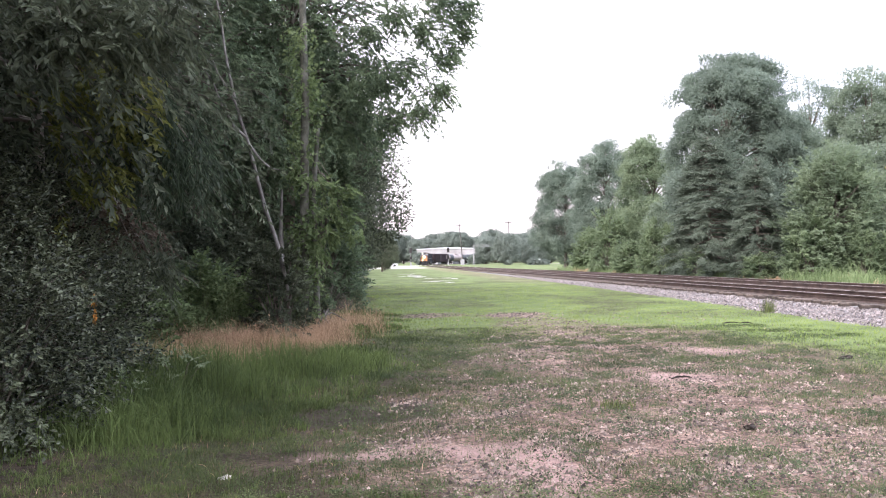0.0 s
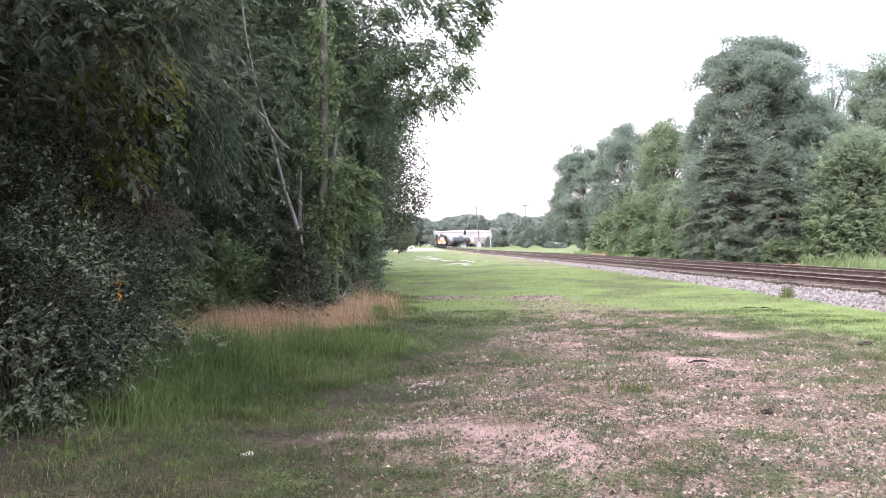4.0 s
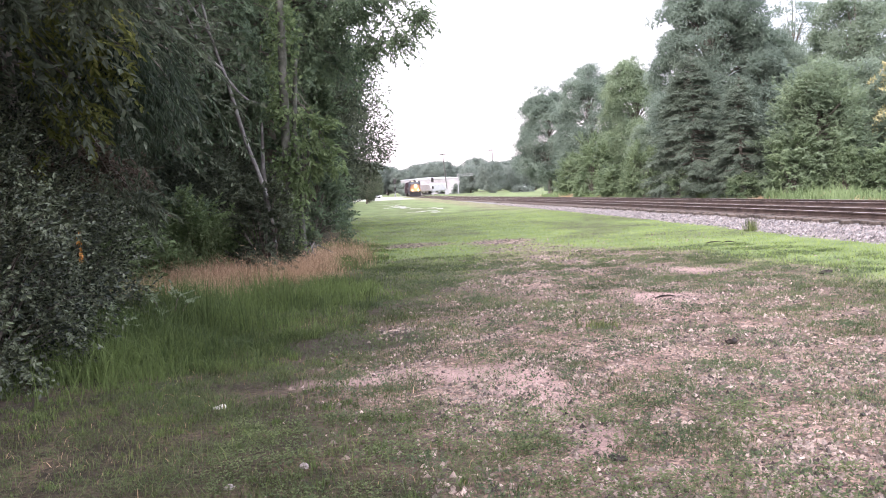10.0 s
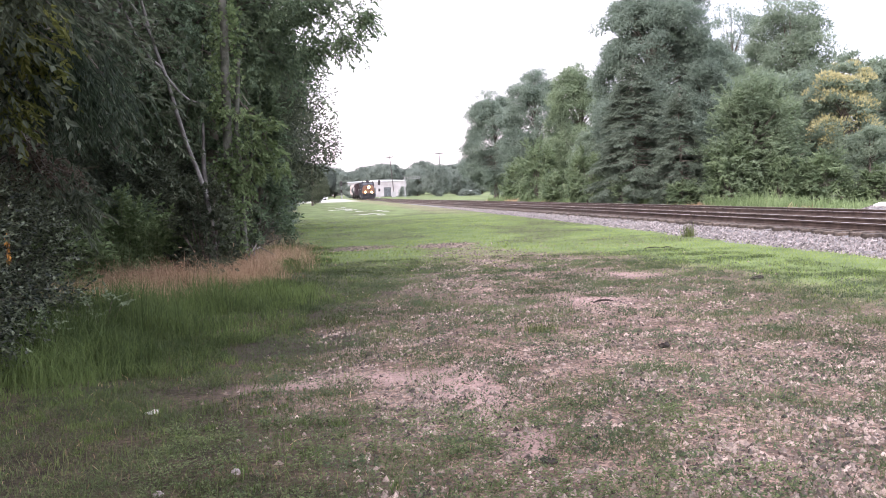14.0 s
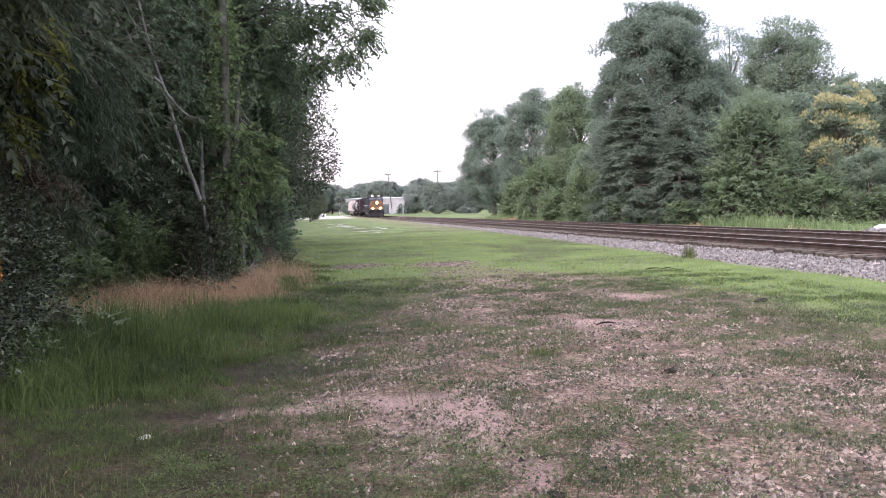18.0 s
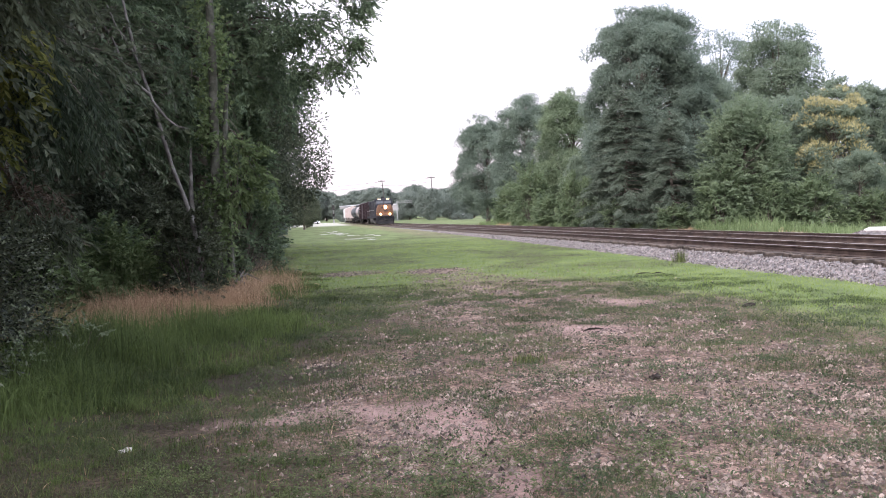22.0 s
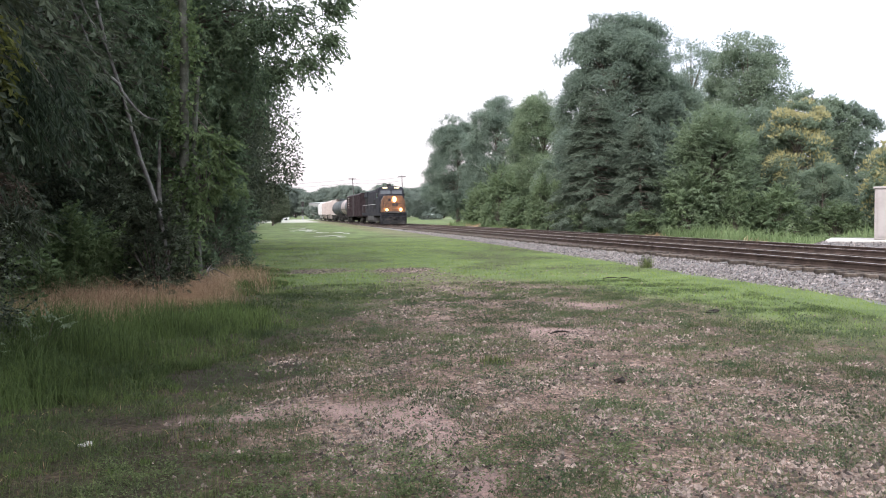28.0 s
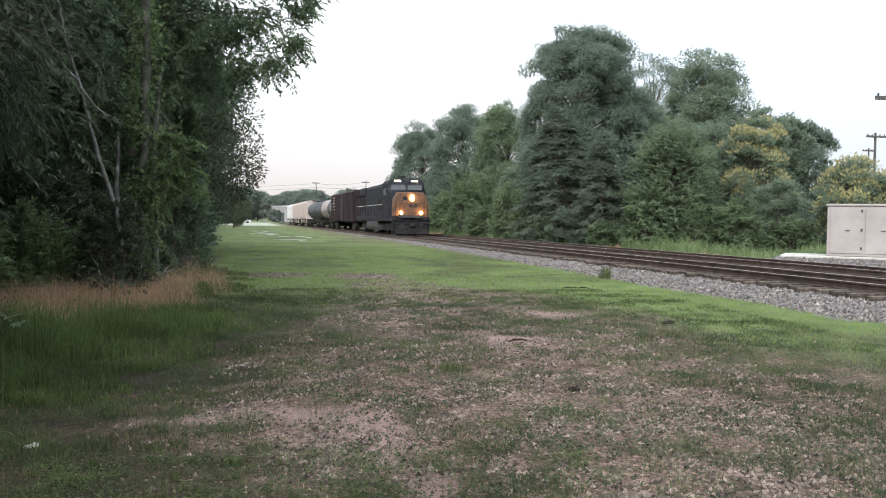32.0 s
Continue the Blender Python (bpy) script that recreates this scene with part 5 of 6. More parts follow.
def parked_car(x, y, turn, mat, label):
    c = thing("parked_car", label, "car", pose(x, y, 0.02, 0, 0, turn), "parked cars")
    part("body", prism([(-2.2, 0.35), (2.2, 0.35), (2.25, 0.85), (1.5, 0.98), (0.9, 1.5), (-1.5, 1.55), (-2.2, 1.0)], -0.88, 0.88, "y"), mat, c, bevel=0.05)
    for s in (-1, 1):
        part("side_window", prism([(-1.45, 1.02), (1.2, 1.02), (0.8, 1.42), (-1.35, 1.46)], s * 0.89 - 0.01, s * 0.89 + 0.01, "y"), GLASS_DARK, c)
        for wx in (-1.35, 1.35):
            part("wheel", cylinder(bmesh.new(), (wx, s * 0.8, 0.33), 0.33, 0.22, "y", 16), SOOT, c)


def far_details():
    parked_car(-17.4, 268, 15, WHITE_PAINT, "white car parked beside the crossing road")
    parked_car(-21.5, 259, -20, LOCO_GREY, "grey car parked under the roadside trees")
    parked_car(27.5, 236, 5, WHITE_PAINT, "pale car parked beyond the railway")
    shrub("roadside_shrub", "green bush in front of the warehouse", -9.6, 354, 5.0, 3.0, 1500, 0.5, LEAF_FAR_HAZED, 330, group="crossing shrubs")
    shrub("roadside_shrub", "low green bush beside the crossing", 12.5, 318, 3.2, 3.0, 1500, 0.45, LEAF_FAR_HAZED, 331, group="crossing shrubs")
    shrub("roadside_shrub", "low dark hedge before the parked car", 25.6, 229, 1.5, 1.7, 900, 0.25, LEAF_FAR_HAZED, 332, group="crossing shrubs")
    shrub("roadside_shrub", "low dark hedge before the parked car", 28.6, 229, 1.2, 1.6, 800, 0.25, LEAF_FAR_HAZED, 333, group="crossing shrubs")
    for z, dy in ((14.5, 0), (13.2, 1)):
        u = np.linspace(0, 1, 24)
        for x0, x1 in ((6.2, -70), (6.2, 22.8)):
            y0, y1 = 300 + dy, (285 if x1 < 0 else 280)
            sag = 2.2 if x1 < 0 else 0.6
            pts = np.stack([x0 + (x1 - x0) * u, y0 + (y1 - y0) * u, z - sag * np.sin(u * np.pi)], -1)
            v, f = tube_arrays(pts, np.full(24, 0.03), 4)
            tagged(put("power_wire", mesh_of("power_wire", v, f, DARK_METAL)), "thin dark power wire between the poles", "wire", "power wires")


far_end()
far_details()
build_track()


# ---- signal cabinet beyond the railway ----
def signal_cabinet():
    a = -37
    pad = thing("concrete_pad", "low concrete pad on gravel beside the tracks", "concrete pad", pose(18.3, 25.2, 0, 0, 0, a))
    part("slab", boxes((-1.7, 4.5, -0.15, 2.4, 0.47, 0.56)), CONCRETE, pad, bevel=0.02)
    bm = bmesh.new()
    lo = [bm.verts.new(c) for c in ((-3.0, -1.5, -0.02), (5.8, -1.5, -0.02), (5.8, 3.7, -0.02), (-3.0, 3.7, -0.02))]
    hi = [bm.verts.new(c) for c in ((-1.8, -0.25, 0.472), (4.6, -0.25, 0.472), (4.6, 2.5, 0.472), (-1.8, 2.5, 0.472))]
    bm.faces.new(hi)
    for i in range(4):
        bm.faces.new((lo[i], lo[(i + 1) % 4], hi[(i + 1) % 4], hi[i]))
    part("gravel_mound", bm, BALLAST, pad, "grey gravel mound under the pad")
    b = thing("signal_cabinet", "large cream steel railway signal cabinet with closed doors", "cabinet", pose(18.1, 25.3, 0.57, 0, 0, a))
    part("body", boxes((0, 4.2, 0.0, 2.0, 0.0, 1.72)), CABINET, b, bevel=0.015)
    part("roof", boxes((-0.05, 4.25, -0.06, 2.06, 1.72, 1.79)), CABINET, b, bevel=0.015)
    for x in (0.1, 1.18, 2.26):
        d = part("door", boxes((x, x + 1.02, -0.03, 0.005, 0.1, 1.66)), CABINET, b, bevel=0.006)
        for z in (0.22, 0.85, 1.5):
            part("hinge", boxes((x + 0.93, x + 0.99, -0.045, -0.031, z, z + 0.1)), LOCO_GREY, d, "small grey hinge")
        part("handle", boxes((x + 0.46, x + 0.6, -0.06, -0.032, 0.87, 0.895)), DARK_METAL, d, "dark door handle")


signal_cabinet()


# ---- the train ----
def bogie(parent, y, axles, pitch, radius=0.46, frame_mat=DARK_METAL):
    """A truck with its side frames and wheelsets; returns the wheelsets."""
    half = pitch * (axles - 1) / 2
    lo = y - half - 0.75
    hi = y + half + 0.75
    for s in (-1, 1):
        prof = [(lo, 0.62), (lo + 0.25, 0.42), (lo + 0.9, 0.36), (hi - 0.9, 0.36), (hi - 0.25, 0.42), (hi, 0.62), (hi, 0.84), (y + 0.5, 0.98), (y - 0.5, 0.98), (lo, 0.84)]
        part("truck_side_frame", prism(prof, s * 1.0 - 0.09, s * 1.0 + 0.09, "x"), frame_mat, parent)
    part("bolster", boxes((-1.0, 1.0, y - 0.25, y + 0.25, 0.55, 0.95)), frame_mat, parent)
    made = []
    for k in range(axles):
        w = part("wheelset", cylinder(bmesh.new(), (0, 0, 0), 0.09, 1.9, "x", 8), DARK_METAL, parent)
        for s in (-1, 1):
            bm = bmesh.new()
            cylinder(bm, (s * 0.76, 0, 0), radius, 0.13, "x", 20)
            cylinder(bm, (s * 0.68, 0, 0), radius + 0.03, 0.03, "x", 20)
            cylinder(bm, (s * 0.85, 0, 0), 0.16, 0.1, "x", 10)
            part("wheel", bm, DARK_METAL, w)
        w.location = (0, y - half + k * pitch, radius)
        made.append((w, y - half + k * pitch, radius))
    return made


def coupler(parent, y):
    part("coupler", boxes((-0.14, 0.14, y - 0.5, y + 0.1, 0.75, 1.02)), DARK_METAL, parent)


def locomotive():
    t = thing("locomotive", "dark blue freight locomotive with a yellow nose and lit headlights", "locomotive")
    wheels = bogie(t, 4.4, 3, 1.85, 0.53) + bogie(t, 17.6, 3, 1.85, 0.53)
    part("underframe", boxes((-1.5, 1.5, 0.7, 21.6, 1.12, 1.5)), LOCO_BLUE, t, bevel=0.03)
    part("fuel_tank", prism([(-1.35, 0.35), (1.35, 0.35), (1.5, 0.6), (1.5, 1.12), (-1.5, 1.12), (-1.5, 0.6)], 7.9, 14.1), LOCO_GREY, t, "grey fuel tank")
    part("pilot", prism([(-1.5, 0.16), (1.5, 0.16), (1.55, 0.5), (1.55, 1.5), (-1.55, 1.5), (-1.55, 0.5)], 0.55, 0.75), LOCO_BLUE, t, "dark front pilot plate")
    part("snow_plow", prism([(0.1, 0.14), (0.55, 0.14), (0.55, 0.95), (0.3, 0.6)], -1.35, 1.35, "x"), SOOT, t, "black snow plow")
    for s in (-1, 1):
        for k in range(4):
            part("step_tread", boxes((s * 1.32 - 0.2, s * 1.32 + 0.2, 0.35, 0.72, 0.35 + 0.3 * k, 0.39 + 0.3 * k)), DARK_METAL, t)
    coupler(t, 0.45)
    part("anticlimber", boxes((-1.05, 1.05, 0.22, 0.58, 1.42, 1.62)), LOCO_GREY, t)
    # short wide nose with sloping top
    bm = prism([(-1.42, 1.5), (1.42, 1.5), (1.42, 2.85), (1.08, 3.48), (-1.08, 3.48), (-1.42, 2.85)], 0.75, 1.2)
    nose = part("nose", bm, LOCO_YELLOW, t, "yellow wide nose", bevel=0.05)
    part("nose_housing", prism([(-1.41, 1.5), (1.41, 1.5), (1.41, 2.85), (1.07, 3.475), (-1.07, 3.475), (-1.41, 2.85)], 1.2, 2.3), LOCO_BLUE, nose, "dark blue side of the nose", bevel=0.03)
    part("nose_door", boxes((-0.85, -0.2, 0.70, 0.752, 1.55, 2.95)), LOCO_YELLOW, nose, bevel=0.01)
    for x in (-0.5, -0.12, 0.26):
        part("emblem_block", boxes((x, x + 0.3, 0.71, 0.745, 2.28, 2.58)), LOCO_BLUE, nose, "dark blue emblem block")
    for x in (-1.3, -0.95, 0.95, 1.3):
        tube("front_stanchion", [(x, 0.3, 1.55), (x, 0.28, 2.1), (x, 0.3, 2.55)], (0.022,) * 3, DARK_METAL, t, 6)
    for x0, x1 in ((-1.3, -0.55), (0.55, 1.3)):
        tube("front_handrail", [(x0, 0.29, 2.56), ((x0 + x1) / 2, 0.27, 2.58), (x1, 0.29, 2.56)], (0.022,) * 3, DARK_METAL, t, 6)
    tube("coupling_rod", [(-1.25, 0.42, 1.3), (0, 0.36, 1.22), (1.25, 0.42, 1.3)], (0.02,) * 3, LOCO_GREY, t, 6)
    for s in (-1, 1):
        part("air_hose", boxes((s * 0.55 - 0.04, s * 0.55 + 0.04, 0.36, 0.5, 0.55, 1.05)), SOOT, t, "black air hose")
        part("nose_seam", boxes((s * 1.18 - 0.015, s * 1.18 + 0.015, 0.735, 0.75, 1.6, 2.8)), LOCO_BLUE, nose)
    part("light_plate", boxes((-0.6, -0.28, 0.69, 0.75, 2.84, 3.12)), LOCO_BLUE, nose)
    for dz in (2.93, 3.14):
        part("headlight", cylinder(bmesh.new(), (0.12, 0.68, dz), 0.125, 0.06, "y", 16), LAMP_WARM, t, "lit amber headlight")
    for x in (-0.78, 0.86):
        part("ditch_light", cylinder(bmesh.new(), (x, 0.62, 1.82), 0.09, 0.1, "y", 14), LAMP_WARM, t, "lit amber ditch light")
    # cab, its front leaning back above the nose
    bm = prism([(-1.52, 1.5), (1.52, 1.5), (1.52, 3.3), (1.52, 4.3), (1.3, 4.56), (0.5, 4.72), (-0.5, 4.72), (-1.3, 4.56), (-1.52, 4.3), (-1.52, 3.3)], 2.2, 5.4)
    for v in bm.verts:
        if v.co.y < 2.5 and v.co.z > 3.35:
            v.co.y += (v.co.z - 3.3) * 0.4
    cabin = part("cab", bm, LOCO_BLUE, t, "dark blue cab", bevel=0.02)
    lean = lambda z: 2.2 + (z - 3.3) * 0.4
    def panel(x0, x1, z0, z1, d):
        b = bmesh.new()
        v = [b.verts.new(c) for c in ((x0, lean(z0) - d, z0), (x1, lean(z0) - d, z0), (x1, lean(z1) - d, z1), (x0, lean(z1) - d, z1), (x0, lean(z0) + 0.03, z0), (x1, lean(z0) + 0.03, z0), (x1, lean(z1) + 0.03, z1), (x0, lean(z1) + 0.03, z1))]
        for f in ((0, 1, 2, 3), (7, 6, 5, 4), (0, 4, 5, 1), (1, 5, 6, 2), (2, 6, 7, 3), (3, 7, 4, 0)):
            b.faces.new([v[k] for k in f])
        return b
    for x0, x1 in ((-1.3, -0.1), (0.1, 1.3)):
        part("windshield", panel(x0, x1, 3.72, 4.14, 0.02), GLASS_PALE, cabin, "pale windshield reflecting the sky")
    for x in (-0.72, 0.72):
        part("number_board", panel(x - 0.27, x + 0.27, 4.4, 4.56, 0.04), BOARD_LIGHT, cabin, "lit number board")
        for k in range(4):
            part("numeral_bar", panel(x - 0.21 + k * 0.11, x - 0.15 + k * 0.11, 4.43, 4.53, 0.046), DARK_METAL, cabin)
    for s in (-1, 1):
        for y0, y1 in ((2.95, 3.7), (3.85, 4.7)):
            part("side_window", boxes((s * 1.53 - 0.02, s * 1.53 + 0.02, y0, y1, 3.25, 3.85)), GLASS_DARK, cabin)
        part("cab_door", boxes((s * 1.525 - 0.015, s * 1.525 + 0.015, 4.75, 5.35, 1.6, 3.7)), LOCO_BLUE, cabin)
        part("mirror", boxes((s * 1.62 - 0.06, s * 1.62 + 0.06, 2.75, 2.79, 3.4, 3.75)), DARK_METAL, cabin)
    part("cab_horn", boxes((-0.25, 0.25, 4.2, 4.6, 4.76, 4.98)), DARK_METAL, cabin)
    # long hood and radiator
    part("hood", prism([(-1.05, 1.5), (1.05, 1.5), (1.05, 4.2), (0.8, 4.48), (-0.8, 4.48), (-1.05, 4.2)], 5.4, 17.6), LOCO_BLUE, t, "dark blue engine hood", bevel=0.02)
    part("equipment_box", boxes((-1.42, 1.42, 5.4, 8.4, 1.5, 3.3)), LOCO_BLUE, t, bevel=0.03)
    for s in (-1, 1):
        for k in range(3):
            part("intake_grille", boxes((s * 1.43 - 0.02, s * 1.43 + 0.02, 5.6 + k * 0.92, 6.35 + k * 0.92, 2.0, 3.1)), SOOT, t, "black intake grille")
    part("radiator", prism([(-1.05, 1.5), (1.05, 1.5), (1.05, 3.5), (1.22, 3.75), (1.15, 4.42), (-1.15, 4.42), (-1.22, 3.7), (-1.05, 3.5)], 17.6, 21.0), LOCO_BLUE, t, "winged radiator housing", bevel=0.02)
    part("exhaust_stack", boxes((-0.5, 0.5, 11, 12.4, 4.36, 4.6)), DARK_METAL, t, bevel=0.03)
    part("dynamic_brake_vent", boxes((-0.85, 0.85, 6.0, 8.0, 4.4, 4.66)), LOCO_BLUE, t, bevel=0.03)
    for k in range(3):
        for s in (-1, 1):
            part("radiator_grille", boxes((s * 1.07 - 0.02, s * 1.07 + 0.02, 17.8 + k * 1.02, 18.66 + k * 1.02, 2.1, 3.4)), SOOT, t, "black radiator grille")
            part("air_reservoir", cylinder(bmesh.new(), (s * 1.3, 8.6 + k * 1.7, 1.0), 0.2, 1.4, "y", 14), LOCO_GREY, t, "grey air reservoir")
    for s in (-1, 1):
        part("walkway", boxes((s * 1.28 - 0.22, s * 1.28 + 0.22, 5.5, 21.4, 1.5, 1.54)), DARK_METAL, t)
    for k in range(10):
        for s in (-1, 1):
            part("hood_door", boxes((s * 1.065 - 0.015, s * 1.065 + 0.015, 8.6 + k * 0.88, 9.36 + k * 0.88, 1.75, 3.7)), LOCO_BLUE, t)
    for s in (-1, 1):
        x = s * 1.46
        tube("handrail", [(x, 5.6, 2.55), (x, 10, 2.55), (x, 15, 2.55), (x, 21.2, 2.55)], (0.025,) * 4, HOPPER_GREY, t, 6, label="pale handrail")
        for k in range(10):
            tube("stanchion", [(x, 5.6 + k * 1.73, 1.5), (x, 5.6 + k * 1.73, 2.55)], (0.02, 0.02), LOCO_GREY, t, 6)
        tube("grab_iron", [(s * 1.5, 0.8, 1.5), (s * 1.5, 0.62, 2.1), (s * 1.5, 0.8, 2.5)], (0.025,) * 3, LOCO_YELLOW, t, 6)
    return t, 23.2, wheels


def car_base(name, label, length):
    t = thing(name, label, "railway car", group="freight cars")
    wheels = bogie(t, 2.6, 2, 1.75) + bogie(t, length - 2.6, 2, 1.75)
    part("centre_sill", boxes((-0.25, 0.25, 0.4, length - 0.4, 0.8, 1.1)), DARK_METAL, t)
    coupler(t, 0.3)
    return t, wheels


def boxcar():
    n = 21.6
    t, wheels = car_base("boxcar", "tall dark maroon boxcar with faded markings", n)
    part("body", prism([(-1.55, 1.05), (1.55, 1.05), (1.55, 4.3), (1.2, 4.5), (-1.2, 4.5), (-1.55, 4.3)], 0.6, n - 0.6), MAROON, t, bevel=0.02)
    for k in range(21):
        for s in (-1, 1):
            part("side_post", boxes((s * 1.58 - 0.03, s * 1.58 + 0.03, 0.9 + k * 0.98, 1.0 + k * 0.98, 1.1, 4.25)), MAROON, t)
    for s in (-1, 1):
        part("sliding_door", boxes((s * 1.62 - 0.03, s * 1.62 + 0.03, 7.8, 10.8, 1.15, 4.2)), MAROON, t)
        for k, (z, a) in enumerate(((3.9, 2.2), (3.55, 1.6), (3.2, 2.6), (2.8, 1.9), (2.4, 1.2))):
            part("faded_marking", boxes((s * 1.622 - 0.006, s * 1.622 + 0.006, 16.4, 16.4 + a, z, z + 0.12)), TANK_LIGHT, t, "faded pale marking bar")
    for k in range(8):
        part("ladder_rung", boxes((-1.5, -1.0, 0.5, 0.54, 1.3 + 0.42 * k, 1.33 + 0.42 * k)), DARK_METAL, t)
    return t, n, wheels


def tank_car(mat, label, name="tank_car"):
    n = 18.6
    t, wheels = car_base(name, label, n)
    r, zc = 1.45, 2.75
    prof = [(0.75, 0.02), (0.78, 0.5), (0.9, 0.95), (1.15, 1.3), (1.5, r), (n - 1.5, r), (n - 1.15, 1.3), (n - 0.9, 0.95), (n - 0.78, 0.5), (n - 0.75, 0.02)]
    v, f = tube_arrays([(0, y, zc) for y, _ in prof], [a for _, a in prof], 28)
    tank = put("tank", mesh_of("tank", v, f, mat, True), t)
    if mat == TANK_LIGHT:
        for y0, y1 in ((1.5, 5.2), (n - 5.2, n - 1.5)):
            v, f = tube_arrays([(0, y0, zc), (0, (y0 + y1) / 2, zc), (0, y1, zc)], (r + 0.012,) * 3, 28)
            put("dark_band", mesh_of("dark_band", v, f, TANK_DARK, True), tank, "dark grey painted band")
    part("dome", cylinder(bmesh.new(), (0, n / 2, zc + r + 0.2), 0.5, 0.55, "z", 18), mat, tank)
    part("platform", boxes((-0.9, 0.9, n / 2 - 1.2, n / 2 + 1.2, zc + r + 0.02, zc + r + 0.08)), DARK_METAL, t)
    for y in (3.4, n / 2, n - 3.4):
        v, f = tube_arrays([(0, y - 0.05, zc), (0, y + 0.05, zc)], (r + 0.025, r + 0.025), 28)
        put("strap", mesh_of("strap", v, f, DARK_METAL, True), tank)
    for s in (-1, 1):
        tube("handrail", [(s * 1.5, 0.9, 2.35), (s * 1.5, n - 0.9, 2.35)], (0.03, 0.03), DARK_METAL, t, 6)
        part("end_sill", boxes((s * 0.75 - 0.7, s * 0.75 + 0.7, 0.4, 1.9, 1.02, 1.2)), DARK_METAL, t)
        part("saddle", boxes((s * 0.75 - 0.6, s * 0.75 + 0.6, 2.3, 2.9, 1.0, 1.75)), DARK_METAL, t)
    return t, n, wheels


def hopper_car(mat, label):
    n = 18.4
    t, wheels = car_base("covered_hopper", label, n)
    body = prism([(-1.5, 1.35), (1.5, 1.35), (1.58, 1.7), (1.58, 4.2), (1.1, 4.62), (-1.1, 4.62), (-1.58, 4.2), (-1.58, 1.7)], 1.6, n - 1.6)
    part("body", body, mat, t, bevel=0.04)
    for y0, y1 in ((2.0, 6.2), (7.0, 11.4), (12.2, 16.4)):
        m = (y0 + y1) / 2
        part("hopper_chute", prism([(y0, 1.4), (m - 0.4, 0.55), (m + 0.4, 0.55), (y1, 1.4)], -1.2, 1.2, "x"), mat, t)
    for k in range(14):
        for s in (-1, 1):
            part("side_post", boxes((s * 1.6 - 0.03, s * 1.6 + 0.03, 1.9 + k * 1.08, 2.0 + k * 1.08, 1.6, 4.2)), mat, t)
    part("roof_walk", boxes((-0.45, 0.45, 1.0, n - 1.0, 4.64, 4.7)), DARK_METAL, t)
    for k in range(5):
        part("hatch", boxes((-0.4, 0.4, 2.6 + k * 2.5, 3.9 + k * 2.5, 4.71, 4.78)), mat, t)
    for y in (0.45, n - 0.5):
        part("end_platform", boxes((-1.45, 1.45, y, y + 0.1, 1.1, 1.3)), DARK_METAL, t)
        for s in (-1, 1):
            part("end_post", boxes((s * 1.4 - 0.06, s * 1.4 + 0.06, y, y + 0.1, 1.3, 4.1)), mat, t)
    return t, n, wheels


TRAIN = [locomotive(), boxcar(), tank_car(TANK_LIGHT, "pale tank car with dark grey ends"), tank_car(TANK_DARK, "dark grey tank car")]
for k in range(3):
    TRAIN.append(hopper_car((HOPPER, HOPPER, HOPPER_GREY, HOPPER)[k], ("beige covered hopper car", "beige covered hopper car", "pale grey covered hopper car", "beige covered hopper car")[k]))


LINE_Y = np.arange(0, 520, 0.5)
LINE_S = np.concatenate([[0], np.cumsum(np.hypot(0.5, np.diff(line_x(LINE_Y))))])


def along(s):
    """The place on the near track at arc s from y = 0, and its heading."""
    y = float(np.interp(s, LINE_S, LINE_Y))
    return float(line_x(y)), y, line_heading(y)


SPEED = 7.75


def front_at(t):
    """How far along the line the train's front stands at t seconds."""
    return 64.4 + SPEED * (32.0 - t)


